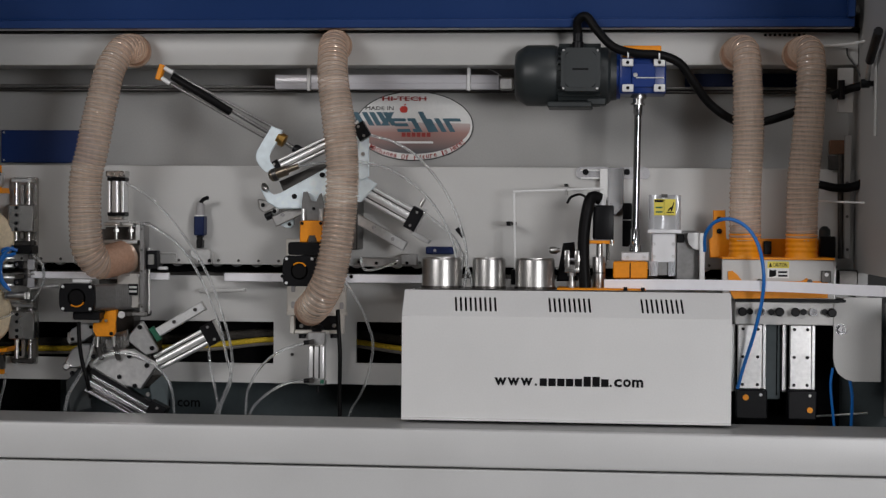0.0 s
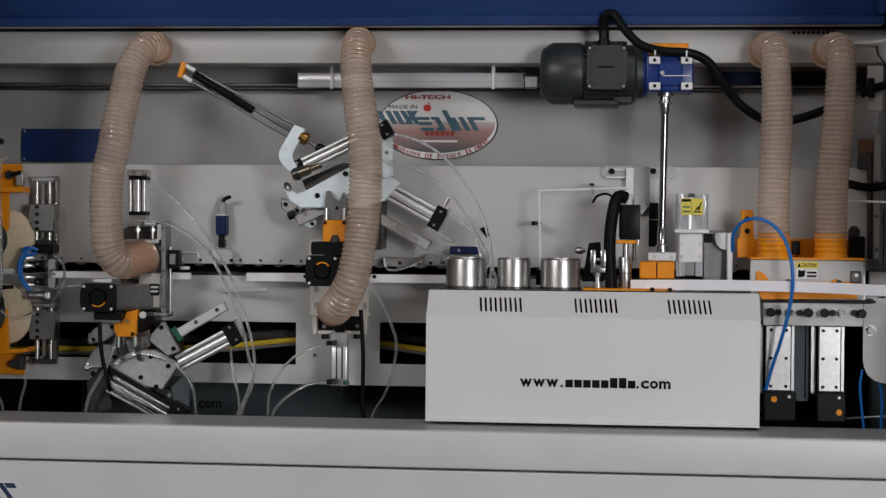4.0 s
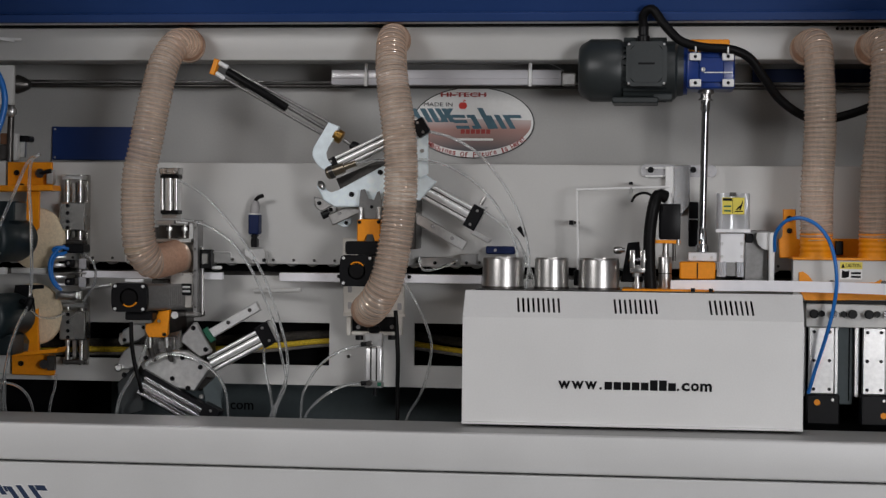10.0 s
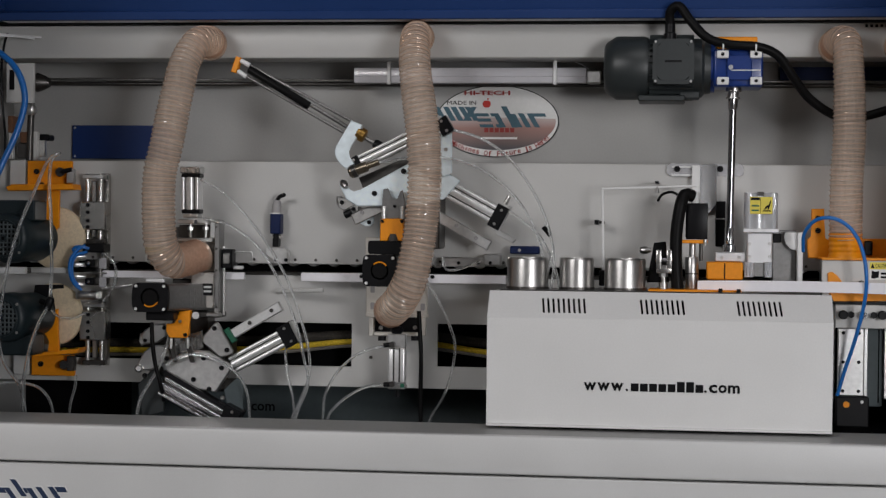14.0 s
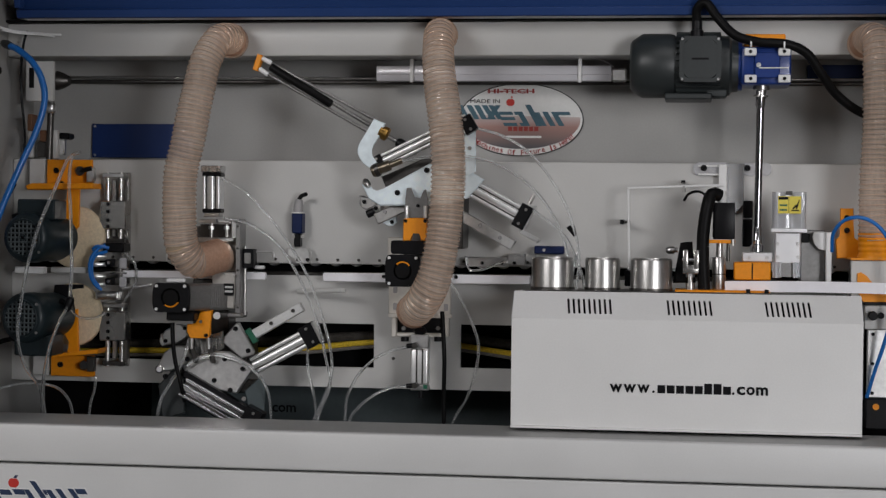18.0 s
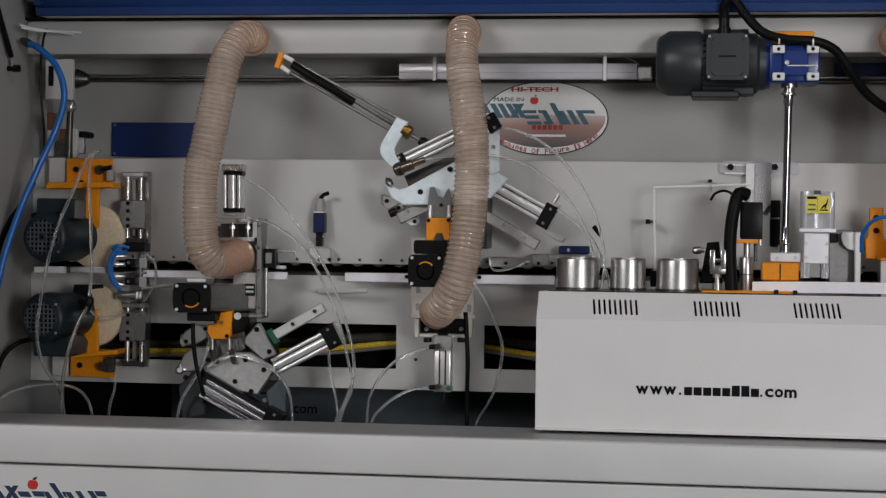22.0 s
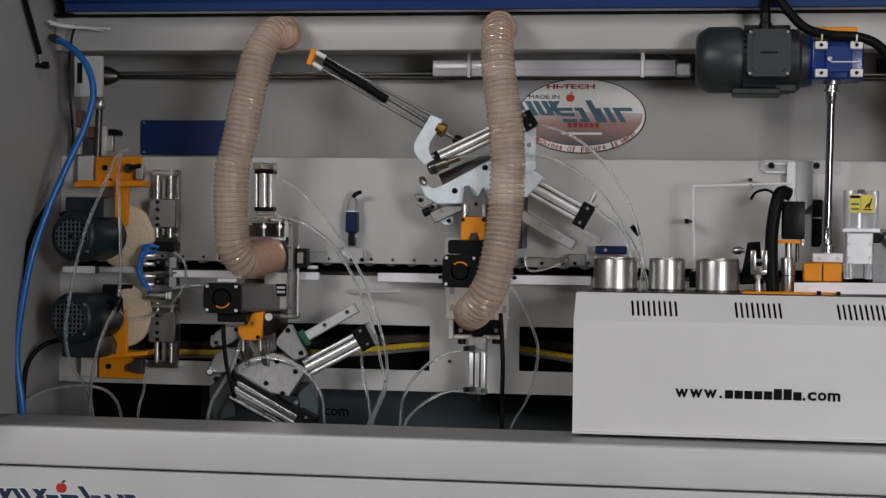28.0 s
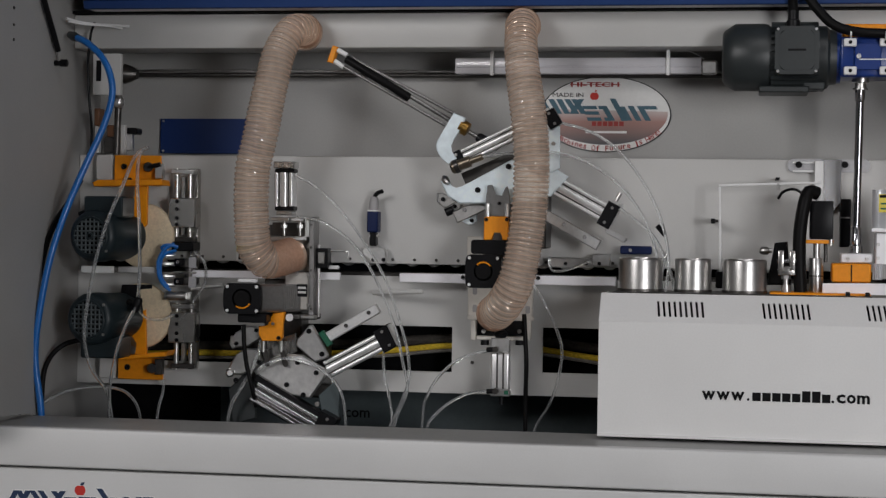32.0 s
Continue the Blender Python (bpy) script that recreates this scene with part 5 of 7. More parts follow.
part("cylinder_foot", box(-0.6543, -0.6123, 1.0494, 1.0599, 0.41, 0.45, 0.002), ALU, u1)
for x0, x1 in ((-0.6668, -0.6198), (-0.615, -0.5815)):
    part("top_bridge", box(x0, x1, 1.0339, 1.0448, 0.405, 0.46, 0.002), ALU, u1)
part("frame_post", box(-0.5807, -0.5665, 0.9954, 1.0431, 0.41, 0.46, 0.002), ALU, u1)
part("guide_board", box(-0.8835, -0.5005, 0.8895, 0.9086, 0.455, 0.47, 0.002), TAPE, u1, "white guide board")
for x, z in [(-0.6352, 1.0339), (-0.5947, 1.0343)]:
    part("tie_rod", rod((x, 0.42, z), (x, 0.42, z - 0.036), 0.0045), STEEL, u1)
    part("tie_nut", rod((x, 0.42, z - 0.008), (x, 0.42, z - 0.016), 0.008, seg=6), PLATE, u1)
# dark plate painted in for the shade under the bridge
part("inner_shadow_plate", box(-0.6753, -0.5907, 0.9972, 1.0313, 0.455, 0.47, 0.001), DARKSTEEL, u1)
part("lower_bridge", box(-0.668, -0.5738, 0.9861, 0.9974, 0.41, 0.47, 0.002), ALU, u1)
part("side_plate", box(-0.6774, -0.5665, 0.9095, 0.9938, 0.44, 0.4545, 0.002), DULLALU, u1)
part("plate_mark", box(-0.604, -0.592, 0.962, 0.977, 0.4388, 0.4398, 0), SIGNGREY, u1)
part("edge_plate", box(-0.5658, -0.5535, 0.796, 1.0456, 0.40, 0.4545, 0.001), FINNED, u1)
for x, z in [(-0.5613, 1.0262), (-0.5607, 0.9702), (-0.5601, 0.9142), (-0.559, 0.819)]:
    bolt(u1, x, 0.3995, z, 0.003, DARKSTEEL)
part("outer_rail", rod((-0.5485, 0.43, 0.9756), (-0.5476, 0.43, 0.7981), 0.004), STEEL, u1)
part("hose_spigot", lathe((-0.6373, 0.4, 0.9384), (-0.6108, 0.44, 0.9523), [(0, R_HOSE * 0.85), (0.7, R_HOSE * 0.9), (1, R_HOSE * 1.05)], 28), COIL, u1)
spindle_motor(u1, -0.7484, -0.6592, 0.8087, 0.8828, 0.29, 0.10, 0.11, 24, plain=0.45)
part("name_plate", box(-0.7181, -0.6712, 0.8852, 0.8934, 0.30, 0.315, 0.001), WHITE, u1)
part("end_block", box(-0.6261, -0.566, 0.8158, 0.9082, 0.395, 0.4395, 0.003), DULLALU, u1)
clampg = part("black_clamp", box(-0.594, -0.567, 0.8497, 0.8802, 0.386, 0.3945, 0.002), BLACK, u1)
for z in (0.8575, 0.8685):
    part("clamp_slot", box(-0.5895, -0.569, z, z + 0.0055, 0.3845, 0.3859, 0), PLATE, clampg)
for x, z in [(-0.595, 0.9054), (-0.5942, 0.8299), (-0.5663, 0.9031), (-0.5655, 0.829)]:
    bolt(u1, x, 0.3945, z, 0.004, STEEL)
part("under_block", box(-0.7205, -0.648, 0.787, 0.8088, 0.31, 0.40, 0.003), BLACK, u1)
part("slide_block", box(-0.666, -0.5503, 0.792, 0.8061, 0.40, 0.47, 0.002), DARKSTEEL, u1)
part("roller_wheel", lathe((-0.6032, 0.36, 0.7991), (-0.6114, 0.39, 0.7975), [(0, 0.004), (0, 0.0095), (1, 0.0095)], 18), STEEL, u1)
part("lock_handle", box(-0.5786, -0.5415, 0.7948, 0.8059, 0.37, 0.395, 0.003), STEEL, u1)
ob1 = part("orange_bracket", prism([(-0.6448, 0.8081), (-0.6134, 0.8128), (-0.6188, 0.7807), (-0.6184, 0.7501), (-0.6255, 0.7416), (-0.6699, 0.7407), (-0.6787, 0.7573), (-0.6789, 0.7768), (-0.6545, 0.7772)], 0.352, 0.366, 0.002), ORANGE, u1, "orange bracket")
bolt(ob1, -0.6275, 0.3515, 0.749, 0.005, BLACK)
bolt(ob1, -0.6421, 0.3515, 0.7835, 0.004, PLATE)
for a, b in (((-0.6684, 0.36, 0.7408), (-0.6681, 0.36, 0.7129)), ((-0.6241, 0.36, 0.7416), (-0.6238, 0.36, 0.7138))):
    part("pin", rod(a, b, 0.005), STEEL, u1)
part("zinc_tongue", box(-0.668, -0.612, 0.672, 0.7395, 0.3905, 0.3985, 0.001), GROUND, u1)
for x in (-0.6721, -0.6266):
    part("fork_prong", prism([(x, 0.7185), (x + 0.0121, 0.7195), (x + 0.0216, 0.6838), (x + 0.0195, 0.678), (x + 0.0125, 0.6775), (x + 0.008, 0.683)], 0.358, 0.3695, 0.0015), DARKSTEEL, u1)
part("clamp_box", box(-0.5531, -0.5242, 0.9196, 0.9688, 0.42, 0.46, 0.002), BLACK, u1)
part("clamp_face", box(-0.5476, -0.5303, 0.931, 0.9591, 0.415, 0.4195, 0.002), GROUND, u1)
part("stop_frame", tube([(-0.5245, 0.45, 0.9612), (-0.4845, 0.45, 0.9612), (-0.4795, 0.45, 0.958), (-0.479, 0.45, 0.9411)], 0.0028, 8, 0.004), ALU, u1)
part("stop_foot", box(-0.5279, -0.5006, 0.9167, 0.9259, 0.44, 0.4545, 0.003), WHITE, u1)

m1 = thing("swing_mechanism", (-0.6138, 0.42, 0.6594), "milled aluminium plates with pneumatic cylinders and a linear rail", "mechanism", "swing mechanisms")
mp = part("main_plate", prism([(-0.6965, 0.6676), (-0.6722, 0.6863), (-0.6392, 0.7012), (-0.606, 0.7075), (-0.5747, 0.7068), (-0.5171, 0.6738), (-0.51, 0.664), (-0.5521, 0.6014), (-0.6383, 0.6143), (-0.6774, 0.633)], 0.372, 0.388, 0.003), PLATE, m1)
for x, z in [(-0.5839, 0.6888), (-0.5365, 0.6648), (-0.6105, 0.6338), (-0.5687, 0.6097), (-0.6814, 0.6867)]:
    bolt(mp, x, 0.3715, z, 0.0062, BLACK)
part("left_plate", prism([(-0.7646, 0.6696), (-0.7476, 0.7009), (-0.7246, 0.7182), (-0.6899, 0.7189), (-0.6751, 0.6884), (-0.6994, 0.6668), (-0.7282, 0.6535), (-0.7616, 0.6528)], 0.386, 0.398, 0.003), ALU, m1)
part("hinge_plate", prism([(-0.7598, 0.7423), (-0.7512, 0.7565), (-0.7195, 0.774), (-0.6933, 0.7717), (-0.6901, 0.7408), (-0.7175, 0.7234), (-0.7508, 0.7185)], 0.399, 0.411, 0.003), ALU, m1)
for x, z in [(-0.7474, 0.7299), (-0.697, 0.7633)]:
    bolt(m1, x, 0.3985, z, 0.005, BLACK)
part("hinge_knob", lathe((-0.7555, 0.37, 0.6586), (-0.7647, 0.4, 0.6562), [(0, 0.007), (0.4, 0.011), (1, 0.011)], 12), STEEL, m1)
bolt(m1, -0.741, 0.38, 0.64, 0.007, BLACK)
rp = part("rail_plate", prism([(-0.5947, 0.7287), (-0.5906, 0.7456), (-0.5608, 0.7798), (-0.5536, 0.7799), (-0.5126, 0.708), (-0.5154, 0.6995), (-0.5454, 0.6891)], 0.39, 0.404, 0.003), PLATE, m1)
for x, z in [(-0.5608, 0.7649), (-0.5273, 0.7097)]:
    bolt(rp, x, 0.3895, z, 0.0062, BLACK)
part("grey_link", prism([(-0.6481, 0.7439), (-0.5977, 0.7589), (-0.5944, 0.714), (-0.6259, 0.6937), (-0.6477, 0.6988)], 0.405, 0.415, 0.002), GROUND, m1)
part("green_wiper", slanted((-0.5333, 0.7635), (-0.51, 0.7304), 0.014, 0.394, 0.41, 0.002), GREENP, m1, "green rail wiper")
rl = part("linear_rail", slanted((-0.5242, 0.7463), (-0.392, 0.8244), 0.0247, 0.402, 0.42, 0.002), SATIN, m1)
for x, z in [(-0.471, 0.78), (-0.4143, 0.8131)]:
    bolt(rl, x, 0.4015, z, 0.005, DARKSTEEL)
profile_cylinder(m1, (-0.5201, 0.6699), (-0.3876, 0.7414), 0.0451, 0.41, 0.44, mat=SATIN)
head(m1, (-0.3904, 0.74), (-0.3535, 0.7617), 0.0583, 0.405, 0.445)
part("foot_plate", slanted((-0.3666, 0.7848), (-0.3404, 0.7338), 0.005, 0.40, 0.44, 0.001), ALU, m1)
profile_cylinder(m1, (-0.6872, 0.6177), (-0.5277, 0.5312), 0.0532, 0.345, 0.38)
part("black_band", slanted((-0.6862, 0.6504), (-0.5048, 0.5488), 0.018, 0.352, 0.385, 0.002), BLACK, m1)
head(m1, (-0.5307, 0.5492), (-0.4878, 0.5281), 0.0575, 0.343, 0.385)
part("zinc_foot", prism([(-0.5359, 0.6066), (-0.499, 0.6411), (-0.4846, 0.6302), (-0.4835, 0.5351), (-0.5208, 0.5342)], 0.392, 0.40, 0.002), PANGREY, m1)
bolt(m1, -0.5374, 0.39, 0.5865, 0.006, STEEL)
part("dark_slide", slanted((-0.6018, 0.6174), (-0.5095, 0.6196), 0.03, 0.405, 0.43, 0.002), DARKSTEEL, m1)
part("lower_arm", prism([(-0.7704, 0.6135), (-0.73, 0.6568), (-0.7006, 0.6292), (-0.6997, 0.5444), (-0.7578, 0.5259)], 0.41, 0.42, 0.002), MOTOR, m1)
part("back_carrier", box(-0.745, -0.54, 0.598, 0.7406, 0.43, 0.548, 0.003), DARKSTEEL, m1)
part("upper_carrier", box(-0.6971, -0.6013, 0.7388, 1.0255, 0.471, 0.548, 0.003), DARKSTEEL, u1)

# ---- trimming unit on the guide board ----
u2 = thing("trimming_unit", (-0.1037, 0.47, 0.8313), "edge trimming unit with black-capped motor, orange bracket and pale guide board", "trimming unit", "trimming units")
part("guide_board", box(-0.3577, 0.1822, 0.886, 0.9092, 0.495, 0.515, 0.002), TAPE, u2, "white guide board")
for x, z in [(-0.1967, 0.9014), (-0.009, 0.9028)]:
    bolt(u2, x, 0.4945, z, 0.005, BLACK)
part("carriage_plate", box(-0.1784, -0.018, 0.8011, 0.8775, 0.46, 0.48, 0.002), CREAM, u2)
part("carriage_lip", box(-0.1777, -0.0133, 0.7987, 0.8088, 0.452, 0.4595, 0.001), CREAM, u2)
part("upper_plate", box(-0.1828, -0.1417, 0.8762, 1.0036, 0.465, 0.485, 0.002), CREAM, u2)
for x, z in [(-0.1609, 0.8696), (-0.1604, 0.8264), (-0.0294, 0.8258)]:
    part("slot", prism(round_rect(x - 0.0055, x + 0.0055, z - 0.009, z + 0.009, 0.003), 0.4585, 0.4597, 0), SIGNGREY, u2)
part("left_post", box(-0.1686, -0.1554, 0.7485, 0.7975, 0.45, 0.47, 0.002), CREAM, u2)
part("right_post", box(-0.0332, -0.0202, 0.7512, 0.8, 0.45, 0.47, 0.002), CREAM, u2)
part("bottom_bar", box(-0.1545, -0.0337, 0.7498, 0.7599, 0.448, 0.472, 0.002), CREAM, u2)
# black sheet giving the open frame its inner shade
part("dark_cavity", box(-0.1588, -0.0361, 0.7587, 0.7978, 0.475, 0.485, 0), BLACK, u2)
for x, z in [(-0.1379, 0.7706), (-0.0491, 0.7723)]:
    bolt(u2, x, 0.46, z, 0.0055, STEEL)
for x, z in [(-0.1338, 0.7436), (-0.0481, 0.7453)]:
    part("knurled_nut", rod((x, 0.455, z + 0.006), (x, 0.455, z - 0.006), 0.0105, seg=14), BLACK, u2)
part("coupling", lathe((-0.0941, 0.45, 0.7748), (-0.0939, 0.45, 0.7562), [(0, 0.012), (0.5, 0.018), (1, 0.012)], 18), BLACK, u2)
spindle_motor(u2, -0.1636, -0.08, 0.8813, 0.961, 0.33, 0.06, 0.11, 22, 85)
part("terminal_block", prism(round_rect(-0.1553, -0.0712, 0.9622, 0.996, 0.006), 0.35, 0.42, 0.003), BLACK, u2)
ob2 = part("orange_bracket", prism([(-0.1247, 1.0493), (-0.1176, 1.0522), (-0.0735, 1.0527), (-0.0663, 1.0486), (-0.0657, 0.9966), (-0.0799, 0.9964), (-0.083, 1.0161), (-0.1015, 1.0158), (-0.1055, 0.9961), (-0.1255, 0.9958)], 0.352, 0.368, 0.002), ORANGE, u2, "orange bracket")
for x, z in [(-0.119, 1.0451), (-0.0693, 1.0457)]:
    bolt(ob2, x, 0.3515, z, 0.0045, BLACK)
for a, b in (((-0.1179, 0.36, 1.0832), (-0.1176, 0.36, 1.0522)), ((-0.071, 0.36, 1.0837), (-0.0706, 0.36, 1.0527))):
    part("pin", rod(a, b, 0.0055), PLATE, u2)
part("forked_tongue", prism([(-0.1249, 1.0528), (-0.1227, 1.1011), (-0.1198, 1.1273), (-0.1089, 1.1287), (-0.0994, 1.1046), (-0.0841, 1.1011), (-0.0768, 1.1218), (-0.0717, 1.1246), (-0.0659, 1.1011), (-0.063, 1.0528)], 0.368, 0.377, 0.001), FINNED, u2, "dark steel tongue with two prongs")
bolt(u2, -0.0907, 0.3675, 1.0838, 0.0042, BLACK)
cyl2 = part("cylinder_body", box(-0.1146, -0.0682, 0.6292, 0.7224, 0.425, 0.455, 0.006, seg=3), SATIN, u2)
for f in (0.3, 0.62):
    part("groove", box(-0.1122 + f * 0.0467 - 0.002, -0.1122 + f * 0.0467 + 0.002, 0.6334, 0.7205, 0.4242, 0.4251, 0), DARKSTEEL, cyl2)
part("cylinder_top", box(-0.1153, -0.069, 0.7224, 0.7568, 0.428, 0.455, 0.002), PLATE, u2)
part("cylinder_base", box(-0.114, -0.0676, 0.6149, 0.6292, 0.425, 0.455, 0.002), PLATE, u2)
part("green_mark", box(-0.0805, -0.0704, 0.6198, 0.6298, 0.424, 0.4249, 0), GREENP, u2)
part("rod_end", rod((-0.0892, 0.44, 0.6149), (-0.089, 0.44, 0.5948), 0.006), BLACK, u2)
for x, z in [(-0.1005, 0.7306), (-0.0993, 0.6293)]:
    part("air_fitting", rod((x, 0.425, z), (x, 0.405, z), 0.0075, seg=12), DARKSTEEL, u2)
    part("push_fitting", rod((x, 0.412, z), (x - 0.022, 0.412, z - 0.002), 0.0062, seg=12), BLACK, u2)
part("back_carrier", box(-0.1444, -0.0504, 0.8012, 0.9753, 0.486, 0.548, 0.003), DARKSTEEL, u2)

# ---- upper swing mechanism of that unit ----
m2 = thing("swing_mechanism", (-0.0706, 0.42, 1.133), "zinc-plated arms, rods and pneumatic cylinders above the trimming unit", "mechanism", "swing mechanisms")
arm = part("zinc_arm", prism([(-0.2376, 1.1353), (-0.2319, 1.1453), (-0.2203, 1.1426), (-0.2114, 1.1227), (-0.1998, 1.1171), (-0.1826, 1.1258), (-0.0654, 1.1906), (-0.0367, 1.1809), (0.0181, 1.1332), (0.0185, 1.1021), (-0.0241, 1.0847), (-0.1908, 1.0831), (-0.2199, 1.0999)], 0.388, 0.40, 0.003), ZINC, m2, "bluish zinc-plated arm plate")
for x, z in [(-0.1459, 1.1159), (-0.072, 1.1731)]:
    bolt(arm, x, 0.3875, z, 0.0068, BLACK)
part("ball_end", lathe((-0.2325, 0.395, 1.148), (-0.218, 0.38, 1.1307), [(0, 0.004), (0.3, 0.009), (0.7, 0.009), (1, 0.005)], 16), STEEL, m2)
part("hook", prism([(-0.2042, 1.3002), (-0.1754, 1.2889), (-0.1861, 1.2607), (-0.2034, 1.2358), (-0.2108, 1.2209), (-0.2081, 1.2061), (-0.1944, 1.1913), (-0.2093, 1.1738), (-0.2214, 1.1807), (-0.2306, 1.1886), (-0.2398, 1.2009), (-0.2450, 1.2123), (-0.2456, 1.2232), (-0.2427, 1.2346), (-0.2313, 1.2530), (-0.2165, 1.2779)], 0.362, 0.372, 0.002), ZINC, m2, "curved zinc-plated hook")
for a, b, r, mat, nm in (((-0.4963, 0.37, 1.4543), (-0.1907, 0.37, 1.2917), 0.0042, THREAD, "guide_rod"), ((-0.5048, 0.37, 1.4273), (-0.2191, 0.37, 1.2675), 0.0042, THREAD, "guide_rod"), ((-0.3238, 0.37, 1.3479), (-0.1009, 0.405, 1.2147), 0.0055, THREAD, "piston_rod"), ((-0.4715, 0.365, 1.4311), (-0.3125, 0.365, 1.3362), 0.0105, RUBBER, "damper")):
    part(nm, rod(a, b, r, seg=14, bevel=0.003 if nm == "damper" else 0), mat, m2)
part("end_plate", slanted((-0.4979, 1.4614), (-0.5106, 1.4216), 0.014, 0.36, 0.382, 0.002), ORANGE, m2, "orange end plate")
for a, b in (((-0.4929, 0.368, 1.4527), (-0.4694, 0.368, 1.4399)), ((-0.4999, 0.368, 1.4257), (-0.4779, 0.368, 1.4114))):
    part("white_sleeve", rod(a, b, 0.006), WHITE, m2)
part("brass_nut", lathe((-0.189, 0.37, 1.2705), (-0.1688, 0.37, 1.2593), [(0, 0.014), (0.35, 0.014), (0.4, 0.018), (0.9, 0.018), (1, 0.014)], 10), BRASS, m2)
part("black_nut", lathe((-0.1514, 0.395, 1.2451), (-0.119, 0.4, 1.2271), [(0, 0.009), (0.2, 0.013), (1, 0.013)], 14), BLACK, m2)
profile_cylinder(m2, (-0.1799, 1.1961), (0.0301, 1.2973), 0.0362, 0.368, 0.392, mat=SATIN)
head(m2, (0.019, 1.279), (0.0472, 1.296), 0.0433, 0.364, 0.396)
head(m2, (-0.1998, 1.1818), (-0.1799, 1.1947), 0.0433, 0.366, 0.394)
part("shock_absorber", lathe((-0.2084, 0.365, 1.1671), (-0.1315, 0.365, 1.1958), [(0, 0.012), (0.05, 0.016), (0.2, 0.016), (0.22, 0.0135), (0.6, 0.0135), (0.62, 0.008), (1, 0.008)], 16), BRONZE, m2, "dull bronze-toned shock absorber")
part("absorber_ring", lathe((-0.1999, 0.365, 1.17), (-0.1899, 0.365, 1.1743), [(0, 0.0175), (1, 0.0175)], 16), DARKSTEEL, m2)
part("rear_profile", slanted((-0.1846, 1.1432), (0.0157, 1.2298), 0.028, 0.401, 0.42, 0.002), DARKSTEEL, m2)
part("end_bracket", prism([(0.0222, 1.2717), (0.0492, 1.2746), (0.0505, 1.1702), (0.0292, 1.1587), (0.0176, 1.1756)], 0.395, 0.403, 0.002), ZINC, m2)
bolt(m2, 0.0349, 0.394, 1.2291, 0.005, STEEL)
part("lower_arm_plate", prism([(0.0191, 1.1816), (0.0708, 1.1509), (0.0286, 1.1024), (0.0115, 1.1022)], 0.404, 0.414, 0.002), ZINC, m2)
profile_cylinder(m2, (0.0097, 1.145), (0.159, 1.0642), 0.0466, 0.415, 0.445, mat=SATIN)
head(m2, (0.1533, 1.067), (0.1819, 1.0518), 0.0612, 0.41, 0.45)
part("head_valve", rod((0.1842, 0.42, 1.0928), (0.1953, 0.42, 1.1126), 0.005), STEEL, m2)
part("foot_plate", prism([(0.1947, 1.0874), (0.2018, 1.0846), (0.1699, 1.0248), (0.2128, 1.0026), (0.2044, 0.994), (0.1586, 1.019)], 0.42, 0.44, 0.001), PLATE, m2)
r2 = part("linear_rail", slanted((0.0009, 1.0643), (0.1427, 0.986), 0.0264, 0.44, 0.46, 0.002), PLATE, m2)
for x, z in [(0.0586, 1.0363), (0.1092, 1.0056)]:
    bolt(r2, x, 0.4395, z, 0.005, SIGNGREY)
lb = part("rail_stub", slanted((-0.2055, 1.0489), (-0.1306, 1.084), 0.0291, 0.41, 0.425, 0.002), STEEL, m2)
bolt(lb, -0.1821, 0.4095, 1.0676, 0.005, SIGNGREY)
part("corner_plate", prism([(-0.2503, 1.1088), (-0.2225, 1.1033), (-0.2019, 1.0863), (-0.2309, 1.0717), (-0.2456, 1.0801)], 0.42, 0.43, 0.002), STEEL, m2)
bolt(m2, -0.2364, 0.4195, 1.0929, 0.0055, BLACK)
part("ear_plate", prism([(-0.1985, 1.0434), (-0.1552, 1.0667), (-0.1535, 1.041), (-0.1635, 1.0323), (-0.1752, 1.0322)], 0.425, 0.435, 0.002), ZINC, m2)
bolt(m2, -0.1656, 0.4245, 1.0423, 0.005, BLACK)
part("black_buffer", rod((-0.2289, 0.42, 1.0601), (-0.2101, 0.42, 1.0689), 0.01), BLACK, m2)
part("back_carrier", box(-0.1228, 0.0156, 0.9761, 1.1779, 0.43, 0.548, 0.003), DARKSTEEL, m2)

# ---- tracing shoe and limit switches ----
shoe = thing("tracing_arm", (0.0946, 0.5, 0.9418), "bright aluminium tracing arm with a bent clear tube beside the rollers", "arm")
part("arm_plate", box(0.0135, 0.1244, 0.9295, 0.9541, 0.51, 0.53, 0.002), ALU, shoe)
part("arm_block", box(0.1225, 0.166, 0.9351, 0.964, 0.505, 0.545, 0.002), PLATE, shoe)
for x, z in [(0.0572, 0.9396), (0.1081, 0.9404), (0.14, 0.9408)]:
    bolt(shoe, x, 0.5045, z, 0.0045, BLACK)
part("bent_rod", tube([(0.0172, 0.49, 0.9567), (0.0204, 0.49, 0.9337), (0.0322, 0.49, 0.9209), (0.067, 0.49, 0.9257), (0.1174, 0.49, 0.9466)], 0.003, 8, 0.005), CLEAR, shoe)


def limit_switch(name_at, body, label):
    s = thing("limit_switch", name_at, label, "switch", "limit switches")
    x0, x1, z0, z1 = body
    part("switch_body", box(x0, x1, z0, z1, 0.505, 0.545, 0.003), SWITCHBLUE, s)
    return s


ls = limit_switch((-0.432, 0.52, 1.0281), (-0.4445, -0.4165, 1.0096, 1.0638), "dark blue limit switch with a rubber-booted lead on a steel bracket")
part("cap_seam", box(-0.4443, -0.4167, 1.062, 1.0652, 0.5038, 0.535, 0.0005), LABEL, ls)
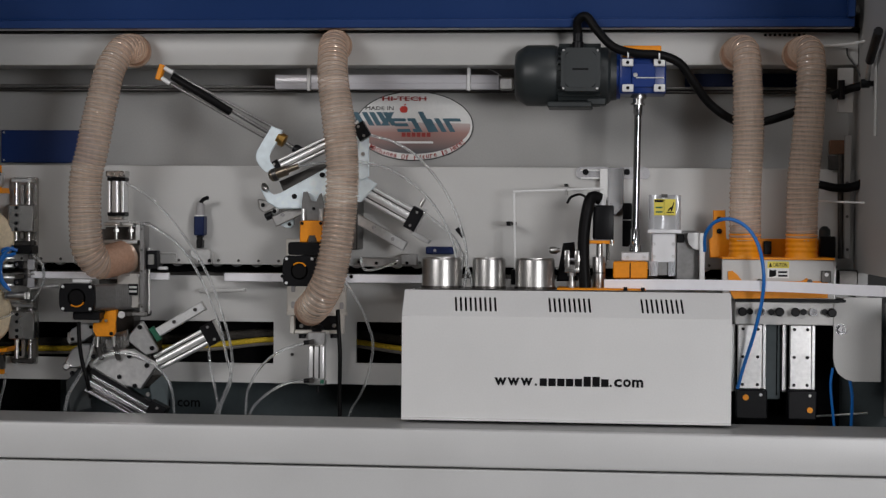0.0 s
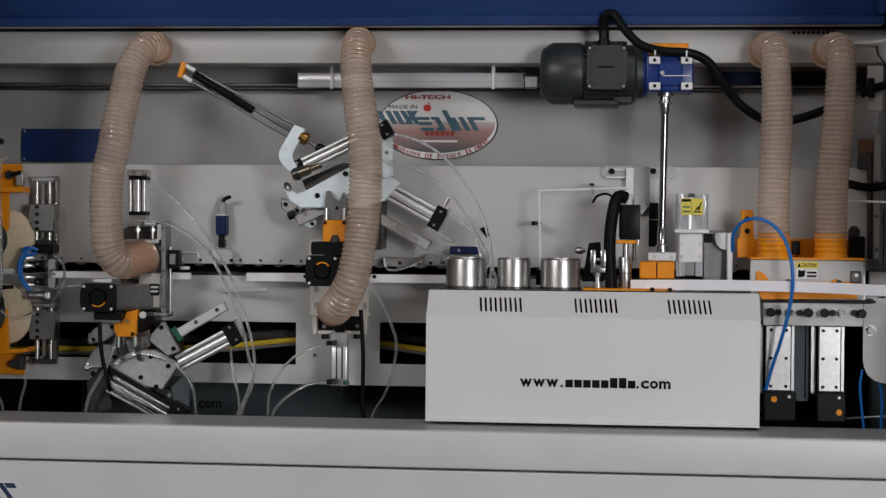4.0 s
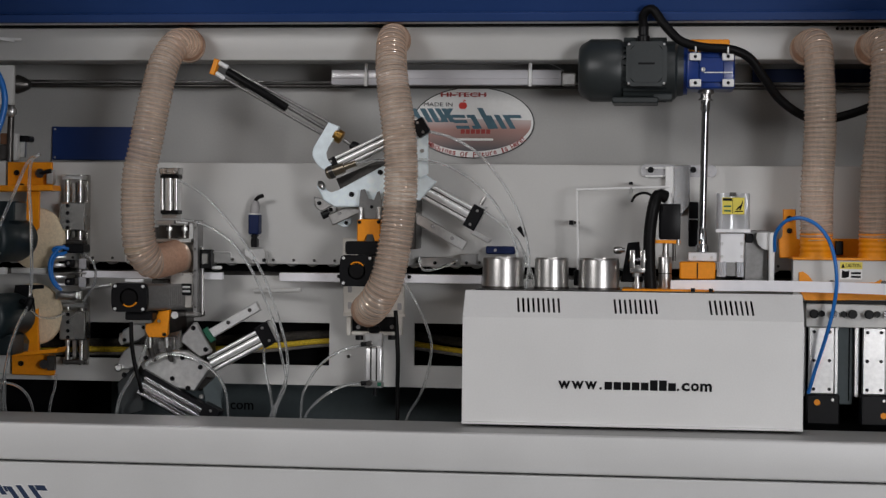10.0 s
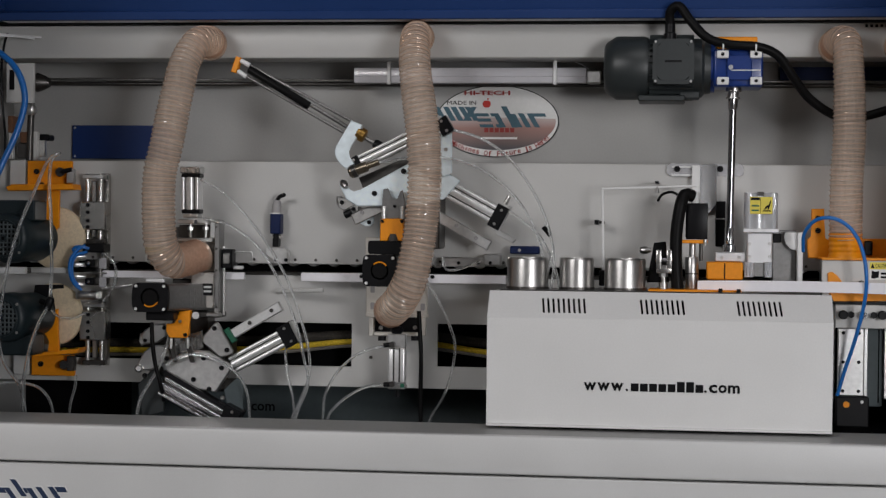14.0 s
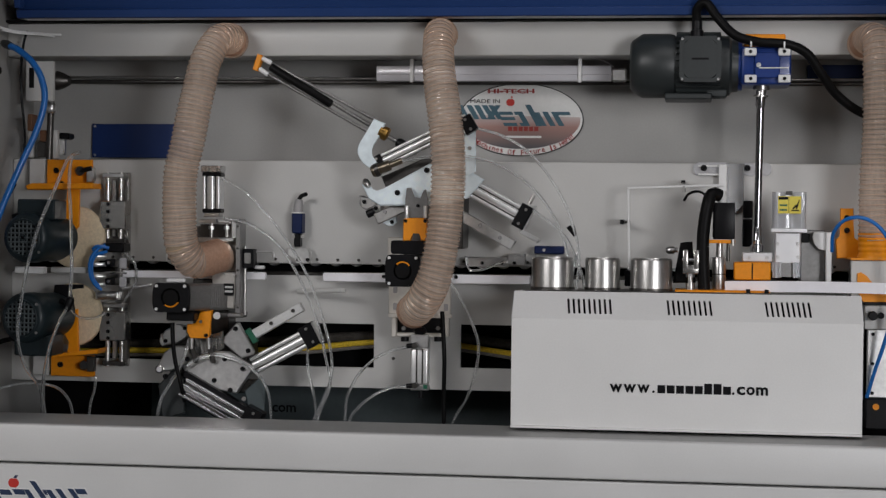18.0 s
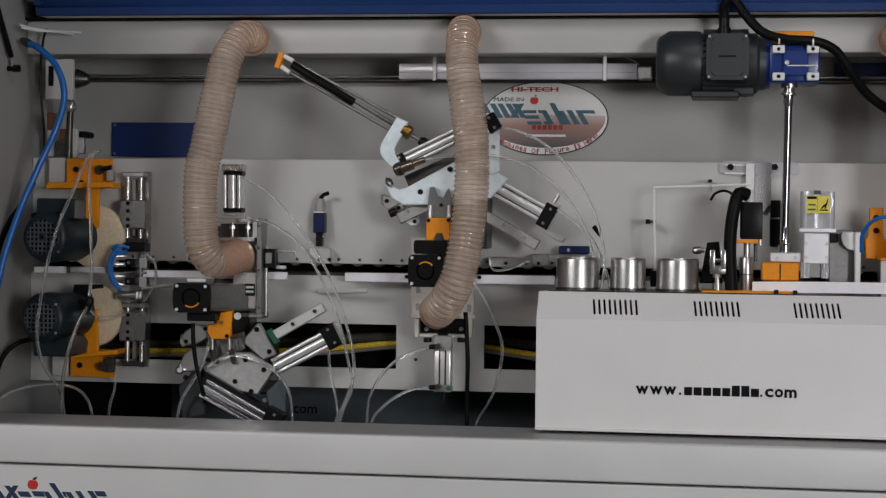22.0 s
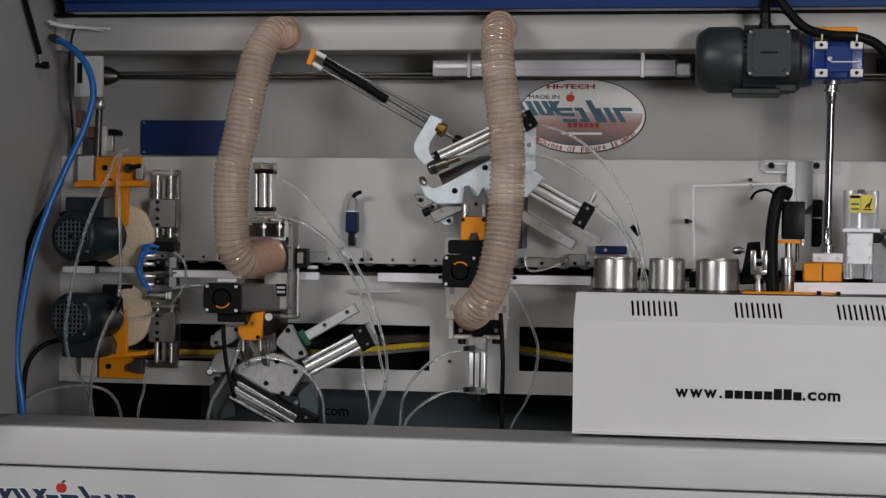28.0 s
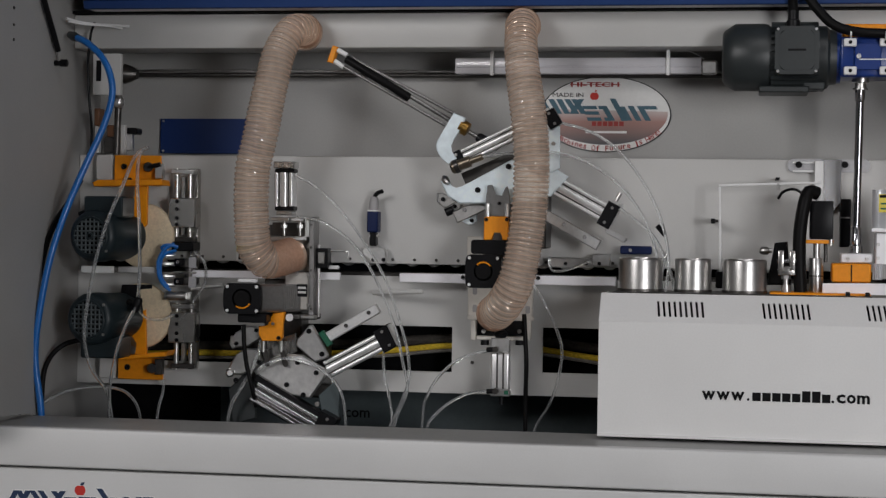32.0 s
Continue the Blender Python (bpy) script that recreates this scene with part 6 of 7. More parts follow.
part("gland", lathe((-0.4309, 0.52, 1.0652), (-0.4284, 0.52, 1.0997), [(0, 0.0125), (0.5, 0.0125), (0.9, 0.01), (1, 0.006)], 14), SIGNGREY, ls, "grey rubber gland")
part("lead", tube([(-0.4284, 0.52, 1.0997), (-0.4189, 0.51, 1.1081), (-0.4051, 0.5, 1.1123)], 0.0055, 8, 0.004), BLACK, ls)
part("neck", box(-0.4385, -0.4225, 0.9752, 1.0095, 0.51, 0.54, 0.002), BLACK, ls)
for x, z in [(-0.4396, 1.0009), (-0.4148, 1.0012)]:
    part("screw", rod((x, 0.512, z), (x, 0.502, z), 0.0042, seg=10), STEEL, ls)
part("steel_bracket", prism([(-0.4562, 0.9706), (-0.4095, 0.974), (-0.4005, 0.969), (-0.3965, 0.9599), (-0.3973, 0.9335), (-0.4, 0.931), (-0.4336, 0.931), (-0.4354, 0.9451), (-0.456, 0.9534)], 0.51, 0.535, 0.002), PLATE, ls)
for x, z in [(-0.4273, 0.9411), (-0.401, 0.9414)]:
    bolt(ls, x, 0.5095, z, 0.005, BLACK)
ls2 = limit_switch((0.2227, 0.52, 0.975), (0.1903, 0.2667, 0.9651, 0.9853), "dark blue limit switch lying sideways behind the steel rollers")
part("screw", rod((0.2153, 0.505, 0.9751), (0.2157, 0.5, 0.9751), 0.004), STEEL, ls2)

# ---- polishing motors ----


def polisher(px, pz, y, bracket_up):
    """A grey-green motor whose axle runs back to the right, with a mesh fan cover and a felt disc."""
    p = thing("polishing_motor", (px, y, pz), "grey-green electric motor with mesh fan cover and felt disc", "motor", "polishing motors")
    d = Vector((0.17, 0.985, 0))
    c = Vector((px, y, pz))
    r = 0.064
    cowl = part("fan_cowl", lathe(c, c + d * 0.06, [(0, 0.05), (0.12, 0.06), (0.3, r), (1, r)], 36), GREENMOTOR, p)
    part("fan_void", lathe(c - d * 0.001, c - d * 0.0003, [(0, 0.043), (1, 0.043)], 32), VOID, cowl)
    side = Vector((-d.y, d.x, 0)) * -1
    for k in range(-3, 4):
        w = math.sqrt(max(0, 0.043 ** 2 - (k * 0.0115) ** 2))
        m = c - d * 0.0025
        for across, along in ((Vector((0, 0, 1)), side), (side, Vector((0, 0, 1)))):
            bm = rod(m + across * (k * 0.0115) - along * w, m + across * (k * 0.0115) + along * w, 0.0026, seg=4)
            part("mesh_bar", bm, MESHPAINT, cowl, smooth=0.3)
    part("mesh_hub", rod(c - d * 0.0045, c - d * 0.001, 0.009), GREENMOTOR, cowl)
    part("hub_hole", rod(c - d * 0.0052, c - d * 0.0046, 0.0045), VOID, cowl)
    rim = [c - d * 0.001 + side * (0.0455 * math.cos(2 * math.pi * k / 24)) + Vector((0, 0, 0.0455 * math.sin(2 * math.pi * k / 24))) for k in range(25)]
    part("mesh_ring", tube(rim, 0.003, 8, 0.006), GREENMOTOR, cowl)
    part("cable_gland", rod(c + d * 0.05 + Vector((-0.055, 0, 0.05 * bracket_up)), c + d * 0.05 + Vector((-0.03, 0, 0.06 * bracket_up)), 0.009), BLACK, p)
    part("rear_flange", lathe(c + d * 0.165, c + d * 0.178, [(0, r * 0.85), (1, r * 0.85)], 30), GREENMOTOR, p)
    part("motor_body", lathe(c + d * 0.06, c + d * 0.17, [(0, r * 0.95), (0.85, r * 0.95), (0.9, r * 0.8), (1, r * 0.75)], 36), GREENMOTOR, p)
    b = c + d * 0.1
    part("terminal_box", box(b.x - 0.05, b.x + 0.05, b.z + r * bracket_up * 0.7, b.z + (r + 0.034) * bracket_up, b.y - 0.06, b.y + 0.03, 0.004), GREENMOTOR, p)
    e = c + d * 0.225 + Vector((0.018, 0, 0))
    part("felt_disc", lathe(e, e + d * 0.02, [(0, 0.006), (0, 0.076), (0.2, 0.083), (0.8, 0.083), (1, 0.078)], 44), FELT, p, "cream felt polishing disc")
    part("axle", rod(c + d * 0.165, e + d * 0.015, 0.012), STEEL, p)
    for s in (0.9, -0.9):
        bolt(p, c.x + d.x * 0.055 + 0.035, c.y + d.y * 0.05 - 0.058, c.z + s * 0.04, 0.0035, STEEL)
    part("dark_bracket", box(e.x - 0.07, e.x - 0.015, pz - 0.02 * bracket_up - 0.012, pz - 0.02 * bracket_up + 0.012, e.y - 0.09, e.y - 0.03, 0.003), BLACK, p)
    return p


polisher(-1.0822, 0.9918, 0.27, 1)
low = polisher(-1.0873, 0.7884, 0.27, -1)
part("clamp_plate", prism([(-1.0658, 0.868), (-0.987, 0.8694), (-0.987, 0.8595), (-1.0211, 0.8575), (-1.0105, 0.8079), (-1.0099, 0.7909), (-1.0647, 0.7684), (-1.0755, 0.8065)], 0.449, 0.454, 0.002), BLACK, low, "black hooked clamp plate")
ub = thing("motor_bracket", (-1.0422, 0.5, 1.1635), "orange painted bracket bolted above a polishing motor", "bracket", "polisher brackets")
part("bracket_plate", box(-1.11, -0.9848, 1.1337, 1.1982, 0.505, 0.515, 0.002), ORANGE, ub)
part("flange", prism([(-1.1451, 1.1261), (-1.1274, 1.1334), (-0.9618, 1.1347), (-0.9587, 1.1206), (-1.1391, 1.1161)], 0.44, 0.504, 0.002), ORANGE, ub)
part("hanger", prism([(-1.0376, 1.1182), (-1.0023, 1.1185), (-1.0042, 1.0207), (-1.0217, 1.0035), (-1.0397, 1.0345), (-1.0461, 1.077), (-1.0344, 1.0913)], 0.455, 0.465, 0.002), ORANGE, ub)
part("spacer", box(-1.1627, -1.119, 1.132, 1.1998, 0.515, 0.545, 0.002), GREY, ub)
bolt(ub, -1.0826, 0.5045, 1.1691, 0.0075, BLACK)
bolt(ub, -1.0474, 0.45, 1.1335, 0.006, BLACK)
kn = part("cross_knob", lathe((-1.017, 0.5, 1.168), (-1.0081, 0.475, 1.1672), [(0, 0.006), (0.4, 0.006), (0.45, 0.013), (1, 0.011)], 14), BLACK, ub)
part("knob_arm", rod((-1.0099, 0.48, 1.1673), (-0.9774, 0.48, 1.1747), 0.006), BLACK, kn)
part("clear_cap", box(-0.9926, -0.9719, 1.138, 1.1764, 0.48, 0.50, 0.002), ALU, ub)
lbk = thing("motor_bracket", (-1.0371, 0.5, 0.6553), "orange painted bracket bolted below a polishing motor", "bracket", "polisher brackets")
part("bracket_plate", box(-1.0945, -0.9737, 0.623, 0.679, 0.505, 0.515, 0.002), ORANGE, lbk)
part("flange", prism([(-1.0725, 0.6866), (-0.9603, 0.6975), (-0.9397, 0.7036), (-0.9455, 0.6893), (-1.0694, 0.6767)], 0.44, 0.504, 0.002), ORANGE, lbk)
part("hanger", prism([(-1.0373, 0.7932), (-1.005, 0.8051), (-1.0009, 0.6916), (-1.0333, 0.6881), (-1.0248, 0.7195), (-1.0457, 0.7447), (-1.0489, 0.7716)], 0.455, 0.465, 0.002), ORANGE, lbk)
part("spacer", box(-1.1486, -1.1034, 0.6237, 0.6786, 0.515, 0.545, 0.002), GREY, lbk)
bolt(lbk, -1.0671, 0.5045, 0.6543, 0.0075, BLACK)
part("knob", lathe((-1.0014, 0.5, 0.6532), (-0.9926, 0.475, 0.6552), [(0, 0.006), (0.4, 0.006), (0.45, 0.013), (1, 0.011)], 14), BLACK, lbk)
part("clear_cap", box(-0.9876, -0.9668, 0.6387, 0.6787, 0.48, 0.50, 0.002), DARKSTEEL, lbk)
rail = thing("support_rail", (-1.0888, 0.48, 0.9056), "short white support rail between the polishing motors", "rail")
part("rail", box(-1.16, -1.0783, 0.8973, 0.915, 0.41, 0.43, 0.002), WHITE, rail)
part("rear_rail", box(-1.0775, -0.9772, 0.8985, 0.914, 0.45, 0.47, 0.002), GREY, rail)
part("rail_foot", box(-1.0992, -1.0769, 0.8985, 0.9128, 0.4305, 0.549, 0.002), DARKSTEEL, rail)

# ---- scraper unit ----
sc = thing("scraper_unit", (-0.9136, 0.5, 0.9078), "tall aluminium glue scraper with adjusting blocks and blue air hoses", "scraper")
part("back_rail", box(-0.915, -0.8912, 0.651, 1.1658, 0.53, 0.5495, 0.002), GROUND, sc)
for rect, rods in (((-0.958, -0.8856, 1.0147, 1.0902), (-0.9512, -0.8994, 0.9761, 1.1647)), ((-0.955, -0.8826, 0.7207, 0.7992), (-0.9478, -0.893, 0.6528, 0.8216))):
    x0, x1, z0, z1 = rods
    for x in (x0 + 0.008, x1 - 0.008):
        part("slide_rod", rod((x, 0.51, z0), (x, 0.51, z1), 0.0065), GROUND, sc)
    part("rod_bridge", box(x0 - 0.004, x1 + 0.004, z1 - 0.014, z1 - 0.002, 0.50, 0.525, 0.002), ALU, sc)
    part("rod_bridge", box(x0 - 0.004, x1 + 0.004, z0 + 0.002, z0 + 0.014, 0.50, 0.525, 0.002), DARKSTEEL, sc)
    part("centre_web", box((x0 * 0.65 + x1 * 0.35), (x0 * 0.45 + x1 * 0.55), z0 + 0.02, z1 - 0.02, 0.515, 0.53, 0.001), GROUND, sc)
    blk = part("adjusting_block", box(*rect, 0.485, 0.53, 0.003), GROUND, sc)
    for f in (0.1, 0.32, 0.62, 0.88):
        bolt(blk, rect[0] * 0.66 + rect[1] * 0.34, 0.4845, rect[2] + (rect[3] - rect[2]) * f, 0.005, BLACK)
part("tool_drum", lathe((-0.8951, 0.47, 0.937), (-0.8944, 0.47, 0.869), [(0, 0.02), (0.1, 0.025), (0.3, 0.025), (0.34, 0.012), (0.48, 0.012), (0.5, 0.028), (0.56, 0.028), (0.58, 0.012), (0.68, 0.012), (0.72, 0.025), (0.92, 0.025), (1, 0.02)], 24), DARKSTEEL, sc)
part("scraper_blade", box(-0.93, -0.872, 0.9008, 0.904, 0.445, 0.5, 0.0005), GROUND, sc, "thin ground scraper blade")
for z in (0.927, 0.878):
    part("clear_guard", box(-0.888, -0.868, z - 0.014, z + 0.014, 0.44, 0.448, 0.002), ACRYLIC, sc, "clear plastic guard")
    part("blade_clamp", box(-0.925, -0.9, z - 0.008, z + 0.01, 0.436, 0.462, 0.003), BLACK, sc)
    bolt(sc, -0.9135, 0.4358, z + 0.001, 0.0045, CHROME)
for z in (0.9435, 0.9223, 0.8912, 0.8699):
    part("scraper_nozzle", lathe((-0.9597, 0.45, z), (-0.9282, 0.46, z), [(0, 0.006), (0.3, 0.0075), (0.5, 0.005), (1, 0.006)], 12), ALU, sc)
part("lower_cross_plate", box(-0.9592, -0.8865, 0.8305, 0.8525, 0.463, 0.475, 0.002), ALU, sc)
part("dark_pivot", box(-0.9395, -0.8822, 0.9552, 0.9793, 0.46, 0.52, 0.003), BLACK, sc)
part("lower_pivot", lathe((-0.947, 0.452, 0.8413), (-0.8967, 0.452, 0.8424), [(0, 0.009), (0.2, 0.012), (0.5, 0.009), (0.8, 0.012), (1, 0.009)], 14), STEEL, sc)
part("spike", rod((-0.8885, 0.47, 0.8606), (-0.8066, 0.47, 0.8704), 0.005), PLATE, sc)
for pts in ([(-0.9214, 0.46, 0.9651), (-0.9473, 0.45, 0.9705), (-0.9619, 0.45, 0.9618), (-0.9413, 0.45, 0.9508), (-0.933, 0.46, 0.955)], [(-0.9332, 0.46, 0.9734), (-0.9525, 0.44, 0.9564), (-0.9634, 0.43, 0.9296), (-0.9616, 0.43, 0.8944), (-0.9516, 0.44, 0.869), (-0.9374, 0.45, 0.8562)], [(-0.9272, 0.46, 0.9565), (-0.9495, 0.44, 0.948), (-0.961, 0.44, 0.9224), (-0.9577, 0.44, 0.8872), (-0.9433, 0.45, 0.8631)]):
    part("blue_hose", tube(pts, 0.0042, 8, 0.005), BLUETUBE, sc, "bright blue air hose")
part("clear_loop", tube([(-0.8788, 0.46, 0.9543), (-0.8505, 0.45, 0.9309), (-0.8442, 0.45, 0.8887), (-0.8584, 0.45, 0.8532), (-0.8804, 0.46, 0.8271)], 0.0035, 8, 0.006), CLEAR, sc)

# ---- clutter by the side wall ----
col = thing("corner_column", (-1.1265, 0.5, 1.3993), "light grey end plate with a slot under the header beam", "column")
part("end_plate", box(-1.163, -1.087, 1.3513, 1.4571, 0.485, 0.4995, 0.002), GREY, col)
part("slot", box(-1.1533, -1.1399, 1.3865, 1.4394, 0.4838, 0.4849, 0), BLACK, col)
spn = thing("height_spindle", (-1.1215, 0.55, 1.266), "dark height-adjusting spindle with brown blocks in the corner", "spindle")
part("spindle", rod((-1.1089, 0.53, 1.3543), (-1.1134, 0.53, 1.2), 0.009), DARKSTEEL, spn)
part("spindle_nut", lathe((-1.1051, 0.52, 1.3507), (-1.1063, 0.52, 1.3219), [(0, 0.008), (0.3, 0.015), (0.8, 0.015), (1, 0.01)], 10), PLATE, spn)
part("brown_block", box(-1.1599, -1.1464, 1.2731, 1.3176, 0.49, 0.53, 0.002), BROWN, spn)
part("brass_plate", box(-1.1403, -1.1042, 1.2466, 1.277, 0.53, 0.548, 0.002), BROWN, spn)
part("dark_gear", box(-1.1498, -1.1075, 1.2051, 1.2456, 0.535, 0.549, 0.002), DARKSTEEL, spn)
part("grey_post", box(-1.104, -1.0919, 1.202, 1.2771, 0.53, 0.549, 0.002), GREY, spn)
part("pale_post", box(-1.1733, -1.1612, 1.2044, 1.2768, 0.53, 0.549, 0.002), GREY, spn)
part("grey_bracket", box(-1.0992, -1.0781, 1.2116, 1.2551, 0.55, 0.565, 0.002), PLATE, spn)
part("black_knob", prism(round_rect(-1.1008, -1.069, 1.2547, 1.2721, 0.007), 0.56, 0.6, 0.003), BLACK, spn)
GX = XL + 0.012
gas = thing("gas_spring", (GX, 0.3, 1.45), "black gas spring fixed to the grey side wall", "gas spring", "gas springs")
part("cylinder", rod((GX, 0.2369, 1.6143), (GX, 0.3684, 1.4532), 0.0075), BLACK, gas)
part("piston_rod", rod((GX, 0.3684, 1.4532), (GX, 0.3766, 1.4229), 0.004), STEEL, gas)
part("ball_joint", lathe((GX - 0.012, 0.3766, 1.4229), (GX + 0.022, 0.3766, 1.4229), [(0, 0.007), (0.4, 0.007), (0.5, 0.0095), (0.95, 0.0095), (1, 0.007)], 14), BLACK, gas)
gas2 = thing("gas_spring", (XR - 0.02, 0.3, 1.4), "black gas spring fixed to the grey side wall", "gas spring", "gas springs")
part("cylinder", rod((XR - 0.02, 0.02, 1.5092), (XR - 0.02, 0.16, 1.4514), 0.011), BLACK, gas2)
part("piston_rod", rod((XR - 0.02, 0.16, 1.4514), (XR - 0.02, 0.2, 1.4076), 0.006), STEEL, gas2)
part("ball_joint", lathe((XR - 0.035, 0.202, 1.3995), (XR - 0.001, 0.202, 1.3995), [(0, 0.011), (0.6, 0.011), (0.65, 0.007), (1, 0.007)], 12), BLACK, gas2)

big = air_line([(-1.1788, 0.4, 1.4907), (-1.14, 0.38, 1.4745), (-1.0941, 0.36, 1.4391), (-1.0667, 0.35, 1.3938), (-1.0604, 0.35, 1.3384), (-1.0789, 0.34, 1.2616), (-1.1135, 0.32, 1.1707), (-1.1548, 0.3, 1.0597), (-1.1886, 0.28, 0.9357), (-1.2118, 0.27, 0.7985), (-1.2208, 0.27, 0.6886), (-1.2053, 0.27, 0.571), (-1.2028, 0.28, 0.4684)], 0.0085, BLUETUBE, "thick blue air hose hanging by the side wall", "air_hose")
part("hose_elbow", lathe((-1.2001, 0.42, 1.4984), (-1.1694, 0.395, 1.4873), [(0, 0.009), (0.5, 0.012), (1, 0.01)], 12), MOTOR, big)
blk1 = thing("black_cable", (-1.1524, 0.45, 1.4448), "thin black cable hanging by the side wall", "cable", "black cables")
part("cable", tube([(-1.1536, 0.47, 1.5349), (-1.1598, 0.46, 1.5026), (-1.1626, 0.45, 1.4306), (-1.1588, 0.45, 1.3455), (-1.1506, 0.45, 1.2604), (-1.1489, 0.44, 1.189)], 0.0035, 8), BLACK, blk1)
blk2 = thing("black_cable", (-1.2311, 0.3, 0.7416), "black cables running down the side wall behind the blue hose", "cable", "black cables")
part("cable", tube([(-1.1592, 0.4, 1.1312), (-1.1748, 0.36, 1.0742), (-1.204, 0.34, 1.018), (-1.224, 0.32, 0.9346), (-1.2319, 0.3, 0.8244), (-1.2364, 0.3, 0.6862), (-1.2261, 0.3, 0.5207)], 0.0075, 10), RUBBER, blk2)
blk3 = thing("black_cable", (-1.1895, 0.34, 0.7123), "black motor cable curving down from the lower polishing motor", "cable", "black cables")
part("cable", tube([(-1.1366, 0.36, 0.7317), (-1.1761, 0.35, 0.7203), (-1.2026, 0.33, 0.6932), (-1.2142, 0.31, 0.6514), (-1.2151, 0.3, 0.5762), (-1.2111, 0.3, 0.4658)], 0.0065, 10), RUBBER, blk3)
wc = thing("white_cable", (-1.1346, 0.44, 1.5315), "white cable ties bundled over the beam's end", "cable", "white cables")
part("strand", tube([(-1.1932, 0.38, 1.5348), (-1.171, 0.42, 1.5294), (-1.131, 0.45, 1.5269), (-1.0638, 0.48, 1.5258)], 0.0035, 8), WHITE, wc)
part("strand", tube([(-1.1873, 0.38, 1.5277), (-1.1562, 0.42, 1.5237), (-1.1162, 0.45, 1.5241), (-1.083, 0.48, 1.5202)], 0.0025, 8), WHITE, wc)
wc2 = thing("white_cable", (1.2856, 0.46, 1.5213), "white cable run along the beam's end", "cable", "white cables")
part("strand", tube([(1.2354, 0.485, 1.5213), (1.2856, 0.46, 1.5213), (1.3215, 0.42, 1.524), (1.3454, 0.38, 1.5265)], 0.0035, 8), WHITE, wc2)
wc3 = thing("white_rod", (1.2824, 0.4, 1.1109), "thin white rod running out to the side wall", "rod")
part("rod", rod((1.2121, 0.46, 1.1143), (1.3931, 0.32, 1.1063), 0.0028, seg=8), WHITE, wc3)

# ---- air tubes ----
air_line([(-0.6036, 0.4, 1.1489), (-0.5363, 0.38, 1.1127), (-0.469, 0.37, 1.0479), (-0.4093, 0.36, 0.9725), (-0.3639, 0.35, 0.8975), (-0.3285, 0.34, 0.8091), (-0.3052, 0.34, 0.7272), (-0.3023, 0.35, 0.6578), (-0.3247, 0.36, 0.5945), (-0.3592, 0.38, 0.5224), (-0.3825, 0.4, 0.4289)], 0.0036, CLEAR, "clear plastic air tube hanging from a trimming cylinder")
air_line([(-0.5953, 0.4, 1.0468), (-0.5283, 0.38, 1.0334), (-0.4613, 0.37, 0.9926), (-0.4131, 0.36, 0.938), (-0.3706, 0.35, 0.863), (-0.3337, 0.34, 0.7747), (-0.3161, 0.34, 0.6995), (-0.3062, 0.35, 0.6302), (-0.3376, 0.37, 0.5517), (-0.3654, 0.4, 0.4294)], 0.0036, CLEAR, "clear plastic air tube hanging from a trimming bridge")
air_line([(-0.3682, 0.41, 0.7382), (-0.38, 0.42, 0.7066), (-0.3751, 0.42, 0.6507), (-0.3616, 0.42, 0.595), (-0.3537, 0.42, 0.5252), (-0.3498, 0.42, 0.4273)], 0.0036, CLEAR, "clear plastic air tube below a cylinder head")
air_line([(-0.6777, 0.36, 0.6695), (-0.6592, 0.355, 0.6842), (-0.6094, 0.35, 0.6995), (-0.5439, 0.345, 0.6874), (-0.494, 0.345, 0.6567), (-0.4665, 0.35, 0.6127), (-0.4621, 0.37, 0.5485), (-0.4652, 0.4, 0.4265)], 0.0036, CLEAR, "clear plastic air tube arching over the milled plates")
air_line([(-0.6756, 0.37, 0.74), (-0.6838, 0.36, 0.7042), (-0.7006, 0.36, 0.662), (-0.7261, 0.36, 0.6196), (-0.7517, 0.37, 0.5761), (-0.7656, 0.38, 0.5046), (-0.7738, 0.4, 0.4175)], 0.0045, CLEAR, "clear plastic air tube beside the motor cable")
air_line([(-0.7116, 0.335, 0.7802), (-0.7082, 0.33, 0.7334), (-0.702, 0.335, 0.6777), (-0.6886, 0.34, 0.6221), (-0.6854, 0.36, 0.5787)], 0.0055, RUBBER, "black motor lead of the trimming unit", "motor_lead", "motor leads")
air_line([(-0.1194, 0.412, 0.7264), (-0.1579, 0.41, 0.7172), (-0.2011, 0.41, 0.6963), (-0.2417, 0.42, 0.6589), (-0.2694, 0.43, 0.6144), (-0.2826, 0.44, 0.5699), (-0.2886, 0.45, 0.4097)], 0.0037, CLEAR, "clear plastic air tube leaving the small cylinder")
air_line([(-0.1182, 0.412, 0.6281), (-0.164, 0.41, 0.6215), (-0.2072, 0.41, 0.6004), (-0.2451, 0.42, 0.5699), (-0.2713, 0.43, 0.528), (-0.2827, 0.45, 0.4099)], 0.0037, CLEAR, "clear plastic air tube leaving the small cylinder's foot")
air_line([(-0.0309, 0.4, 0.8183), (-0.0274, 0.4, 0.7645), (-0.0237, 0.4, 0.6937), (-0.027, 0.42, 0.6067), (-0.0272, 0.43, 0.5058), (-0.0274, 0.44, 0.4045)], 0.0055, RUBBER, "black motor lead of the trimming unit", "motor_lead", "motor leads")
air_line([(-0.0131, 0.42, 0.8918), (0.0132, 0.42, 0.8495), (0.0398, 0.43, 0.7927), (0.058, 0.44, 0.7283), (0.045, 0.46, 0.6479), (0.0215, 0.48, 0.5881), (-0.0139, 0.5, 0.5245), (-0.027, 0.52, 0.4084)], 0.0036, CLEAR, "clear plastic air tube behind the extraction hose")
